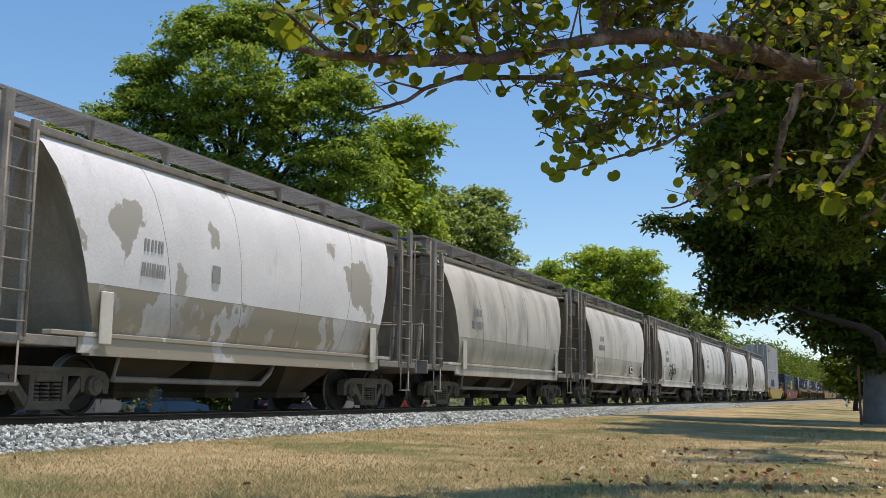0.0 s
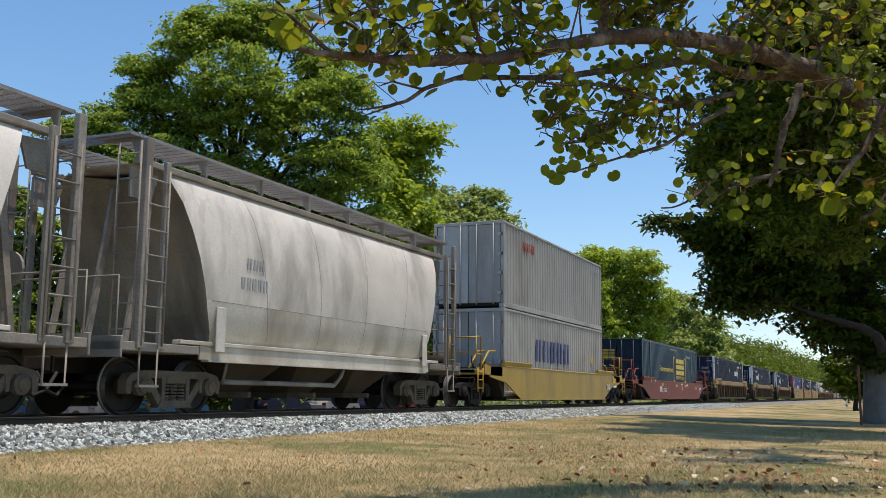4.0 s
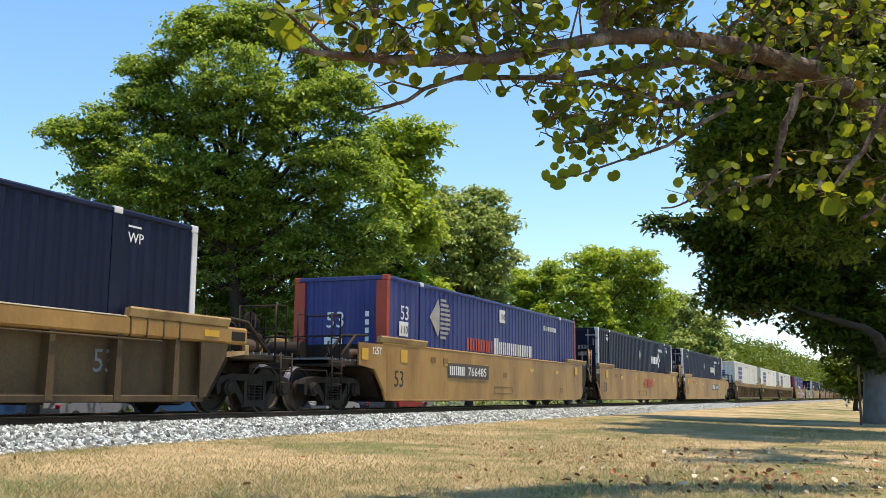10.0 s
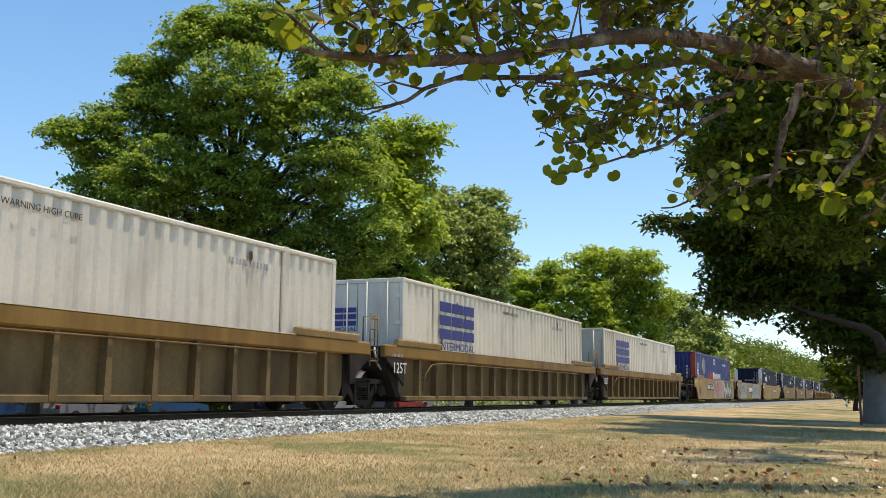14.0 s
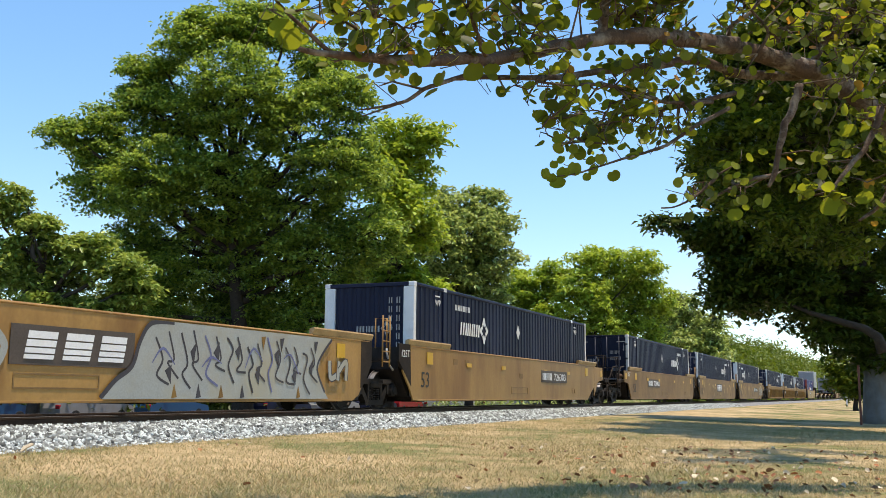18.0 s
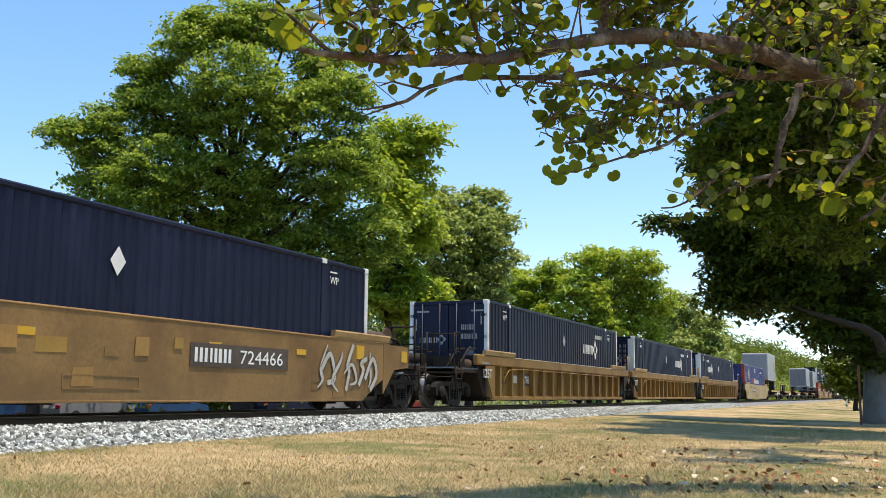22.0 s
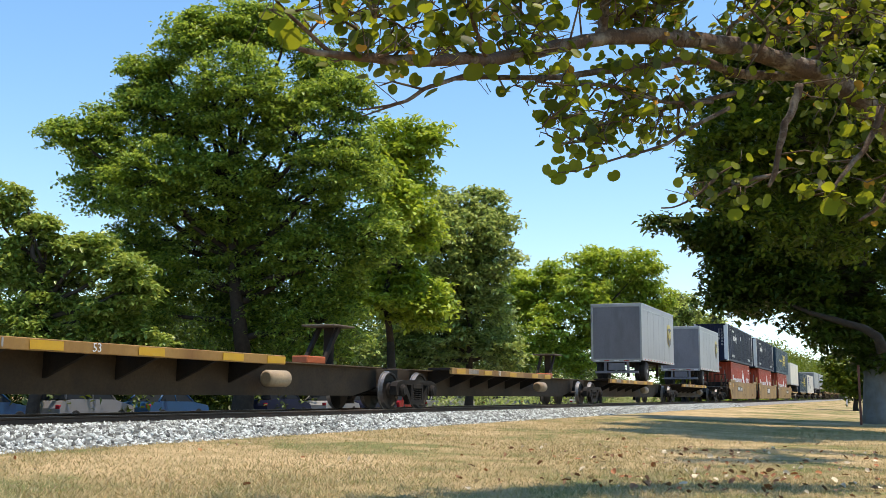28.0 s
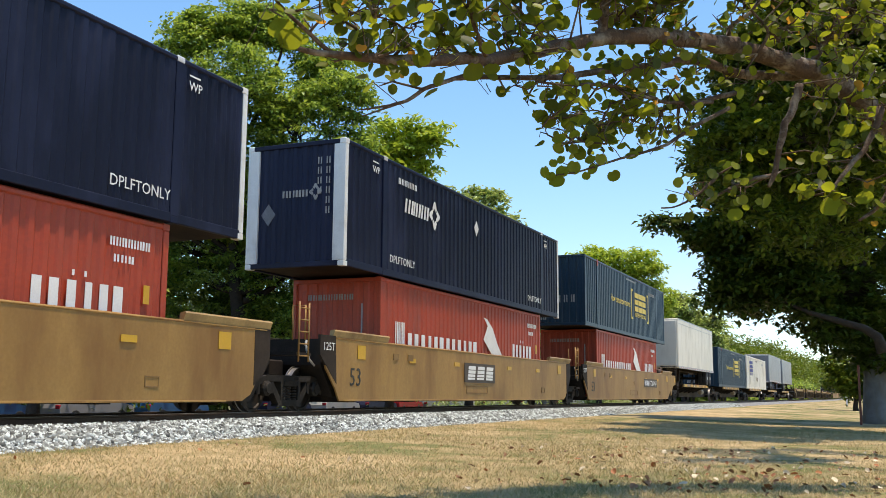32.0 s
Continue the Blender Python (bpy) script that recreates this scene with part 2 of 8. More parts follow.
M["white"] = node_material("chalky_white_paint", (0.74, 0.69, 0.58), 0.5, vary=0.07, scale=0.8, fine=16, bump=0.05, stain=(0.52, 0.47, 0.38), stain_amount=0.35, stain_scale=0.6, streak=True, spread=0.05)
M["pale"] = node_material("pale_grey_container_paint", (0.414, 0.41, 0.396), 0.5, vary=0.1, scale=0.8, fine=16, bump=0.05, stain=(0.279, 0.261, 0.234), stain_amount=0.5, stain_scale=0.6, streak=True, spread=0.05)
M["trailer"] = node_material("light_grey_trailer_skin", (0.31, 0.31, 0.325), 0.42, 0.1, vary=0.06, scale=0.7, fine=12, bump=0.03, stain=(0.26, 0.26, 0.281), stain_amount=0.35, stain_scale=0.5, streak=True)
# Darker grey than the sides: shade on the trailer's rear is in it.
M["roll_door"] = node_material("shaded_grey_roll_door", (0.20, 0.20, 0.22), 0.5, vary=0.1, scale=0.9, fine=14, bump=0.03, stain=(0.15, 0.15, 0.16), stain_amount=0.45, stain_scale=0.8, streak=True)
M["trailer_trim"] = node_material("brushed_aluminium_trim", (0.42, 0.42, 0.42), 0.4, 0.6, vary=0.1)
M["post_white"] = node_material("white_corner_post_paint", (0.74, 0.74, 0.72), 0.5, vary=0.08, stain=(0.45, 0.43, 0.4), stain_amount=0.3)
M["mark_white"] = node_material("white_lettering", (0.78, 0.78, 0.76), 0.55, vary=0.08, bump=0)
M["mark_dim"] = node_material("worn_white_lettering", (0.34, 0.33, 0.31), 0.6, vary=0.25, bump=0)
M["mark_faint"] = node_material("grimy_grey_placard", (0.16, 0.165, 0.18), 0.6, vary=0.25, bump=0)
M["mark_yellow"] = node_material("yellow_lettering", (0.66, 0.50, 0.07), 0.55, vary=0.1, bump=0)
M["mark_blue"] = node_material("blue_lettering", (0.035, 0.045, 0.22), 0.55, vary=0.12, bump=0)
M["mark_black"] = node_material("black_lettering", (0.03, 0.028, 0.026), 0.6, vary=0.2, bump=0)
M["mark_red"] = node_material("red_lettering", (0.45, 0.06, 0.035), 0.55, vary=0.15, bump=0)
M["mark_brown"] = node_material("dark_brown_panel", (0.075, 0.055, 0.042), 0.6, vary=0.25, bump=0)
M["mark_grey"] = node_material("grey_diamond", (0.36, 0.37, 0.39), 0.55, vary=0.15, bump=0)
M["reflector"] = node_material("yellow_reflective_patch", (0.6, 0.33, 0.015), 0.4, vary=0.06, bump=0)
M["spray_red"] = node_material("faded_red_spray_paint", (0.37, 0.085, 0.055), 0.6, vary=0.3, scale=1.5, bump=0, stain=(0.40, 0.18, 0.14), stain_amount=0.5, stain_scale=1.2)
M["spray_pale"] = node_material("pale_spray_paint", (0.46, 0.44, 0.38), 0.6, vary=0.2, scale=1.5, bump=0)
M["spray_green"] = node_material("dull_green_spray_paint", (0.07, 0.10, 0.07), 0.6, vary=0.3, scale=1.5, bump=0)
M["spray_fill"] = node_material("silver_grey_spray_paint", (0.33, 0.34, 0.31), 0.5, vary=0.12, scale=1.5, bump=0, stain=(0.36, 0.33, 0.24), stain_amount=0.5, stain_scale=0.9)
M["spray_dark"] = node_material("dark_spray_outline", (0.045, 0.04, 0.045), 0.6, vary=0.2, bump=0)
M["spray_blue"] = node_material("blue_grey_spray_line", (0.13, 0.14, 0.26), 0.6, vary=0.2, bump=0)
M["spray_rose"] = node_material("faded_rose_spray_paint", (0.42, 0.22, 0.19), 0.6, vary=0.2, scale=1.5, bump=0, stain=(0.45, 0.35, 0.30), stain_amount=0.5, stain_scale=1.2)
M["tank"] = node_material("dusty_beige_tank_paint", (0.36, 0.27, 0.17), 0.6, vary=0.2, stain=(0.22, 0.15, 0.09), stain_amount=0.5)
M["rubber"] = node_material("tyre_rubber", (0.022, 0.022, 0.023), 0.8, vary=0.2)
M["rail"] = node_material("rusty_rail_steel", (0.10, 0.062, 0.042), 0.7, 0.3, vary=0.3, scale=4)
M["rail_head"] = node_material("polished_rail_head", (0.30, 0.27, 0.24), 0.5, 0.7, vary=0.1)
M["tie"] = node_material("weathered_sleeper_wood", (0.048, 0.038, 0.03), 0.9, vary=0.35, scale=6, fine=50, bump=0.4, spread=0.25)
M["dirt"] = node_material("oily_dark_ballast", (0.050, 0.043, 0.038), 0.95, vary=0.5, scale=8, fine=45, bump=0.9)
M["ballast"] = node_material("limestone_ballast", (0.20, 0.20, 0.195), 0.9, vary=0.6, scale=11, fine=30, bump=0.9)
M["stone"] = stone_material("ballast_stone")
M["lawn"] = ground_material("dry_lawn")
M["asphalt"] = node_material("grey_asphalt", (0.085, 0.083, 0.08), 0.9, vary=0.2, scale=2, fine=60, bump=0.3)
# Pale patches in the bark: sun flecks on the bough put into the colour.
M["bark"] = node_material("red_brown_bark", (0.080, 0.047, 0.030), 0.9, vary=0.35, scale=7, fine=40, bump=0.8, stain=(0.26, 0.22, 0.175), stain_amount=0.42, stain_scale=5)
M["bark_dark"] = node_material("dark_bark", (0.042, 0.032, 0.024), 0.95, vary=0.35, scale=7, fine=40, bump=0.8)
M["bark_pale"] = node_material("pale_grey_trunk_bark", (0.17, 0.17, 0.165), 0.9, vary=0.25, scale=4, fine=40, bump=0.7, stain=(0.16, 0.14, 0.115), stain_amount=0.5, stain_scale=2, streak=True)
M["post"] = node_material("red_brown_post", (0.16, 0.055, 0.035), 0.7, vary=0.2)
M["leaf_big"] = leaf_material("broad_tree_leaf", (0.052, 0.128, 0.024), (0.34, 0.47, 0.085), 0.45, 0.36)
M["leaf_shade"] = leaf_material("shade_tree_leaf", (0.045, 0.088, 0.010), (0.140, 0.200, 0.022), 0.45, 0.32)
M["leaf_mid"] = leaf_material("greyish_tree_leaf", (0.090, 0.155, 0.036), (0.46, 0.56, 0.18), 0.32, 0.33)
M["leaf_light"] = leaf_material("bright_tree_leaf", (0.125, 0.225, 0.026), (0.43, 0.55, 0.090), 0.5, 0.35)
# Darkened leaf: shade under the crowns and in the woods is in the colour.
M["leaf_dark"] = leaf_material("shade_dark_tree_leaf", (0.032, 0.066, 0.010), (0.090, 0.145, 0.018), 0.45, 0.20)
M["leaf_grape"] = leaf_material("round_leathery_leaf", (0.042, 0.066, 0.009), (0.215, 0.265, 0.028), 0.45, 0.60, odd=(0.42, 0.25, 0.04), odd_share=0.03)
M["leaf_round"] = leaf_material("pale_round_tree_leaf", (0.085, 0.165, 0.022), (0.36, 0.46, 0.12), 0.3, 0.35)
M["leaf_rust"] = node_material("rust_brown_dry_leaf", (0.36, 0.13, 0.045), 0.7, vary=0.3, scale=9, fine=60, spread=0.3)
M["leaf_pale"] = node_material("bleached_dry_leaf", (0.62, 0.52, 0.36), 0.7, vary=0.2, scale=9, fine=60, spread=0.2)
M["leaf_brown"] = node_material("dark_brown_dry_leaf", (0.22, 0.105, 0.048), 0.7, vary=0.3, scale=9, fine=60, spread=0.3)
M["straw"] = leaf_material("dry_grass_blade", (0.22, 0.215, 0.080), (0.53, 0.42, 0.235), 0.8, 0.25)
M["car_blue"] = node_material("blue_car_paint", (0.014, 0.085, 0.21), 0.3, 0.0, vary=0.03, bump=0)
M["car_navy"] = node_material("dark_blue_car_paint", (0.010, 0.014, 0.05), 0.45, 0.0, vary=0.03, bump=0)
M["car_silver"] = node_material("silver_car_paint", (0.28, 0.28, 0.29), 0.45, 0.2, vary=0.03, bump=0)
M["car_white"] = node_material("white_car_paint", (0.42, 0.42, 0.42), 0.45, vary=0.02, bump=0)
M["car_red"] = node_material("red_car_paint", (0.38, 0.02, 0.03), 0.25, vary=0.03, bump=0)
M["bar_steel"] = node_material("painted_locking_bar", (0.052, 0.063, 0.091), 0.5, 0.2, vary=0.2)
M["glass"] = node_material("tinted_car_glass", (0.02, 0.025, 0.03), 0.35, vary=0.0, bump=0, spec=0.03)
M["gold"] = node_material("gold_shield_paint", (0.52, 0.41, 0.10), 0.45, vary=0.05, bump=0)
M["brown"] = node_material("dark_brown_shield_paint", (0.05, 0.028, 0.014), 0.45, vary=0.1, bump=0)
M["hydrant"] = node_material("orange_red_equipment_paint", (0.45, 0.10, 0.03), 0.6, vary=0.2)


# ---- shape helpers ----
class Shape:
    """Collects corners and faces for one mesh."""
    def __init__(self):
        self.v, self.f, self.smooth = [], [], []

    def face_loop(self, pts, smooth=False):
        i = len(self.v)
        self.v.extend(pts)
        self.f.append(tuple(range(i, i + len(pts))))
        self.smooth.append(smooth)

    def box(self, x0, x1, y0, y1, z0, z1, bevel=0.0):
        if x0 > x1: x0, x1 = x1, x0
        if y0 > y1: y0, y1 = y1, y0
        if z0 > z1: z0, z1 = z1, z0
        b = min(bevel, 0.45 * min(x1 - x0, y1 - y0, z1 - z0))
        i = len(self.v)
        if b <= 0:
            self.v += [(x, y, z) for x in (x0, x1) for y in (y0, y1) for z in (z0, z1)]
            new_f = [(0, 1, 3, 2), (4, 6, 7, 5), (0, 4, 5, 1), (2, 3, 7, 6), (0, 2, 6, 4), (1, 5, 7, 3)]
        else:
            idx = {}
            for a, (x, sx) in enumerate(((x0, 1), (x1, -1))):
                for c, (y, sy) in enumerate(((y0, 1), (y1, -1))):
                    for e, (z, sz) in enumerate(((z0, 1), (z1, -1))):
                        for k, o in enumerate(((0, b, b), (b, 0, b), (b, b, 0))):
                            idx[a, c, e, k] = len(self.v) - i
                            self.v.append((x + sx * o[0], y + sy * o[1], z + sz * o[2]))
            q = lambda *keys: tuple(idx[k] for k in keys)
            new_f = [q((0, 0, 0, 0), (0, 0, 1, 0), (0, 1, 1, 0), (0, 1, 0, 0)), q((1, 0, 0, 0), (1, 1, 0, 0), (1, 1, 1, 0), (1, 0, 1, 0)),
                     q((0, 0, 0, 1), (1, 0, 0, 1), (1, 0, 1, 1), (0, 0, 1, 1)), q((0, 1, 0, 1), (0, 1, 1, 1), (1, 1, 1, 1), (1, 1, 0, 1)),
                     q((0, 0, 0, 2), (0, 1, 0, 2), (1, 1, 0, 2), (1, 0, 0, 2)), q((0, 0, 1, 2), (1, 0, 1, 2), (1, 1, 1, 2), (0, 1, 1, 2))]
            for a in (0, 1):
                for c in (0, 1):
                    new_f.append(q((a, c, 0, 0), (a, c, 1, 0), (a, c, 1, 1), (a, c, 0, 1)))
                    new_f.append(q((a, 0, c, 0), (a, 1, c, 0), (a, 1, c, 2), (a, 0, c, 2)))
                    new_f.append(q((0, a, c, 1), (1, a, c, 1), (1, a, c, 2), (0, a, c, 2)))
                    for e in (0, 1):
                        new_f.append(q((a, c, e, 0), (a, c, e, 1), (a, c, e, 2)))
        self.f += [tuple(j + i for j in t) for t in new_f]
        self.smooth += [False] * len(new_f)
        return self

    def prism(self, profile, y0, y1, axis="y"):
        """Closed outline in (x, z) pushed from y0 to y1 (axis x: outline in (y, z); axis z: outline in (x, y))."""
        put = {"y": lambda a, c, d: (a, d, c), "x": lambda a, c, d: (d, a, c), "z": lambda a, c, d: (a, c, d)}[axis]
        i, k = len(self.v), len(profile)
        self.v += [put(a, c, y0) for a, c in profile] + [put(a, c, y1) for a, c in profile]
        self.f += [tuple(range(i, i + k)), tuple(range(i + 2 * k - 1, i + k - 1, -1))]
        self.f += [(i + j, i + (j + 1) % k, i + k + (j + 1) % k, i + k + j) for j in range(k)]
        self.smooth += [False] * (k + 2)
        return self

    def tube(self, pts, radii, sides=8, caps=True):
        """A round bar through the points, smooth-shaded."""
        pts = [Vector(p) for p in pts]
        if not hasattr(radii, "__len__"):
            radii = [radii] * len(pts)
        i = len(self.v)
        side = None
        for j, p in enumerate(pts):
            t = (pts[min(j + 1, len(pts) - 1)] - pts[max(j - 1, 0)]).normalized()
            if side is None:
                side = t.cross(Vector((0, 0, 1)) if abs(t.z) < 0.9 else Vector((1, 0, 0))).normalized()
            side = (side - t * side.dot(t)).normalized()
            up = t.cross(side)
            self.v += [tuple(p + radii[j] * (side * math.cos(a) + up * math.sin(a))) for a in (2 * math.pi * k / sides for k in range(sides))]
        for j in range(len(pts) - 1):
            for k in range(sides):
                a, b = i + j * sides + k, i + j * sides + (k + 1) % sides
                self.f.append((a, b, b + sides, a + sides))
                self.smooth.append(True)
        if caps:
            self.f += [tuple(range(i + sides - 1, i - 1, -1)), tuple(range(len(self.v) - sides, len(self.v)))]
            self.smooth += [False, False]
        return self

    def lathe(self, rings, x, z, y_sign=1.0, sides=20, y0=0.0):
        """A turned part about the axis along y: rings of (y, radius)."""
        i = len(self.v)
        for y, r in rings:
            self.v += [(x + r * math.cos(a), y0 + y_sign * y, z + r * math.sin(a)) for a in (2 * math.pi * k / sides for k in range(sides))]
        for j in range(len(rings) - 1):
            for k in range(sides):
                a, b = i + j * sides + k, i + j * sides + (k + 1) % sides
                self.f.append((a, a + sides, b + sides, b))
                self.smooth.append(False)
        self.f += [tuple(range(i, i + sides)), tuple(range(len(self.v) - sides, len(self.v)))]
        self.smooth += [False, False]
        return self

    def mesh(self, name):
        me = bpy.data.meshes.new(name)
        me.from_pydata([tuple(p) for p in self.v], [], self.f)
        me.polygons.foreach_set("use_smooth", self.smooth)
        me.update()
        return me


def part(name, shape, material, parent, label=""):
    """Links one mesh as a part of its thing (or of a part)."""
    me = shape.mesh(name) if isinstance(shape, Shape) else shape
    if not me.materials:
        me.materials.append(material)
    ob = new(name, me)
    ob.parent = parent
    if label:
        ob["label"] = label
    return ob


def thing(name, label, category, group="", at=None):
    ob = tagged(new(name), label, category, group)
    ob.empty_display_size = 0.5
    if at is not None:
        ob.matrix_basis = at
    return ob


def solid(name, shape, material, label="", category="", group="", kind=""):
    me = shape.mesh(name) if isinstance(shape, Shape) else shape
    me.materials.append(material)
    return tagged(new(name, me), label, category, group, kind)


LETTERS = {}


def lettering(text, height, thick=0.004):
    """A flat mesh of the words in the x-z plane, facing -y, from the lower left corner."""
    key = (text, round(height, 3))
    if key not in LETTERS:
        cu = bpy.data.curves.new("lettering", "FONT")
        cu.body, cu.size, cu.extrude, cu.resolution_u = text, height * 1.38, thick / 2, 2
        ob = bpy.data.objects.new("lettering", cu)
        me = bpy.data.meshes.new_from_object(ob)
        me.transform(Matrix.Rotation(radians(90), 4, "X"))
        bpy.data.objects.remove(ob)
        LETTERS[key] = me
    return LETTERS[key].copy()


RIDING = []    # (thing, place along the train): all that the train carries
WHEELS = []    # (wheelset, place along the train)


def ride(ob, s, z=0.0):
    """Sets a thing on the train, its origin s metres behind the reference point."""
    ob.matrix_basis = pose(s - SPEED * 0.006, TRACK_Y, z)
    RIDING.append((ob, s, z))
    return ob


# ---- ground, track ----
def ground_z(y):
    """The lawn falls gently from the ballast's edge towards the camera; behind the track the ground drops to a parking lot."""
    if y >= 15.0:
        return -0.28 - 0.70 * min(1.0, (y - 15.0) / 2.5)
    if y >= 9.0:
        return -0.28
    if y <= 1.0:
        return -0.50
    return -0.50 + 0.22 * (y - 1.0) / 8.0


def build_ground():
    xs = [-600, -200, -60, -20] + [2.0 * i for i in range(-5, 81)] + [200, 320, 600, 1500, 4000]
    ys = [-4000, -600, -120, -40, -15] + [-8 + 1.0 * i for i in range(0, 28)] + [25, 35, 60, 140, 600, 4000]
    verts = []
    for x in xs:
        for y in ys:
            z = ground_z(y)
            if -20 < x < 170 and -8 < y < 8.6:
                z += 0.035 * noise.noise(Vector((x * 0.35, y * 0.35, 0.0)))
            verts.append((x, y, z))
    k = len(ys)
    faces = [(i * k + j, (i + 1) * k + j, (i + 1) * k + j + 1, i * k + j + 1) for i in range(len(xs) - 1) for j in range(k - 1)]
    me = bpy.data.meshes.new("ground")
    me.from_pydata(verts, [], faces)
    me.polygons.foreach_set("use_smooth", [True] * len(faces))
    me.materials.append(M["lawn"])
    tagged(new("ground", me), "dry straw-coloured lawn with dull green patches", "lawn", kind="structure")


def build_track():
    x0, x1 = -160.0, 900.0
    bed = Shape()
    prof = [(-2.62, -0.30), (-2.15, -0.15), (-1.65, -0.065), (-1.40, -0.07), (-1.15, -0.12), (1.15, -0.12), (1.40, -0.07), (1.65, -0.065), (2.2, -0.15), (3.0, -0.32), (3.0, -0.6), (-2.62, -0.6)]
    bed.prism([(TRACK_Y + a, b) for a, b in prof], x0, x1, axis="x")
    bed_ob = solid("ballast_bed", bed, M["ballast"], "grey crushed limestone ballast under the track", "ballast", kind="structure")
    dark = Shape()
    dark.box(x0, x1, TRACK_Y - 1.22, TRACK_Y + 1.22, -0.16, -0.102)
    solid("soiled_ballast", dark, M["dirt"], "oil-darkened ballast between the sleepers", "ballast", kind="structure")
    for side in (-1, 1):
        y = TRACK_Y + side * 0.755
        foot = Shape()
        foot.prism([(y - 0.07, -0.10), (y + 0.07, -0.10), (y + 0.07, -0.085), (y + 0.012, -0.065), (y + 0.012, 0.02), (y + 0.034, 0.03), (y + 0.036, 0.055),
                    (y - 0.036, 0.055), (y - 0.034, 0.03), (y - 0.012, 0.02), (y - 0.012, -0.065), (y - 0.07, -0.085)], x0, x1, axis="x")
        rail = solid("rail", foot, M["rail"], "rusty steel rail with a polished head", "rail", kind="structure")
        head = Shape().box(x0, x1, y - 0.03, y + 0.03, 0.0555, 0.06)
        part("rail_head", head, M["rail_head"], rail, "polished running surface")
    # sleepers near the camera are pieces of their own
    tie = Shape().box(-0.115, 0.115, -1.30, 1.30, -0.25, -0.098, 0.012).mesh("sleeper")
    tie.materials.append(M["tie"])
    for i in range(150):
        ob = new("sleeper", tie)
        ob.parent = bed_ob
        ob.matrix_basis = pose(-6 + i * 0.54, TRACK_Y + random.uniform(-0.03, 0.03), random.uniform(-0.006, 0.004), 0, 0, random.uniform(-0.6, 0.6))


build_ground()
build_track()


# ---- running gear ----
MESHES = {}


def shared(key, make):
    if key not in MESHES:
        MESHES[key] = make()
    return MESHES[key]


AXLE_Z = RAIL_TOP + WHEEL_R


def wheelset_mesh():
    s = Shape()
    for d in (-1, 1):
        s.lathe([(0.66, 0.10), (0.665, WHEEL_R + 0.028), (0.692, WHEEL_R + 0.028), (0.70, WHEEL_R), (0.80, WHEEL_R - 0.006), (0.80, WHEEL_R - 0.055), (0.77, WHEEL_R - 0.075),
                 (0.755, 0.20), (0.79, 0.16), (0.80, 0.10), (1.02, 0.08)], 0, 0, d, 28)
    s.tube([(0, -0.66, 0), (0, 0.66, 0)], 0.085, 10)
    me = s.mesh("wheelset")
    me.materials.append(M["wheel"])
    me.materials.append(M["tread"])
    for p in me.polygons:
        c = p.center
        if math.hypot(c.x, c.z) > WHEEL_R - 0.012 and len(p.vertices) == 4:
            p.material_index = 1
    return me


def side_frame_mesh():
    s = Shape()
    y0, y1 = -0.09, 0.09
    s.prism([(-1.22, 0.60), (-1.12, 0.72), (-0.80, 0.78), (0.80, 0.78), (1.12, 0.72), (1.22, 0.60), (1.08, 0.60), (0.78, 0.655), (-0.78, 0.655), (-1.08, 0.60)], y0, y1)
    for d in (-1, 1):
        s.prism([(d * 0.80, 0.66), (d * 0.62, 0.66), (d * 0.27, 0.24), (d * 0.40, 0.20)], -0.075, 0.075)
        s.prism([(d * 0.27, 0.24), (d * 0.36, 0.24), (d * 0.36, 0.66), (d * 0.27, 0.66)], y0, y1)
        s.prism([(d * 1.22, 0.62), (d * 1.08, 0.62), (d * 1.10, 0.40), (d * 1.20, 0.40)], y0, y1)
        s.prism([(d * 0.72, 0.64), (d * 0.62, 0.64), (d * 0.64, 0.42), (d * 0.70, 0.42)], y0, y1)
        s.lathe([(0.0, 0.15), (0.10, 0.15), (0.13, 0.11), (0.15, 0.10)], d * 0.89, AXLE_Z, -1, 14, -0.03)
    s.prism([(-0.44, 0.17), (0.44, 0.17), (0.36, 0.29), (-0.36, 0.29)], y0, y1)
    for i in (-0.2, 0.0, 0.2):
        for k in range(5):
            s.tube([(i, 0, 0.29 + 0.055 * k), (i, 0, 0.325 + 0.055 * k)], 0.085, 9)
    s.box(-0.26, 0.26, -0.10, 0.10, 0.56, 0.70, 0.02)
    return s.mesh("side_frame")


def bolster_mesh():
    s = Shape()
    s.prism([(-1.05, 0.58), (-0.5, 0.45), (0.5, 0.45), (1.05, 0.58), (1.05, 0.70), (0.3, 0.76), (-0.3, 0.76), (-1.05, 0.70)], -0.20, 0.20, axis="x")
    s.box(-0.62, -0.56, -0.9, 0.9, 0.38, 0.50)
    s.box(0.56, 0.62, -0.9, 0.9, 0.38, 0.50)
    return s.mesh("truck")


def truck(car, x, s_ref, dusty=False):
    """A two-axle truck under a car: bolster with side frames and wheelsets."""
    mat = M["truck_dusty"] if dusty else M["truck"]
    def own(key, make):
        def go():
            me = make()
            if not me.materials:
                me.materials.append(mat)
            return me
        return shared((key, dusty), go)
    base = part("truck", own("bolster", bolster_mesh), mat, car, "dark cast steel two-axle truck")
    base.location = (x, 0, 0)
    for d in (-1, 1):
        f = part("side_frame", own("side_frame", side_frame_mesh), mat, base)
        f.matrix_basis = pose(0, d * 1.03, 0, 0, 0, 0 if d < 0 else 180)
        w = part("wheelset", shared("wheelset", wheelset_mesh), M["wheel"], base)
        w.location = (d * 0.89, 0, AXLE_Z)
        WHEELS.append((w, s_ref + x + d * 0.89))
    return base


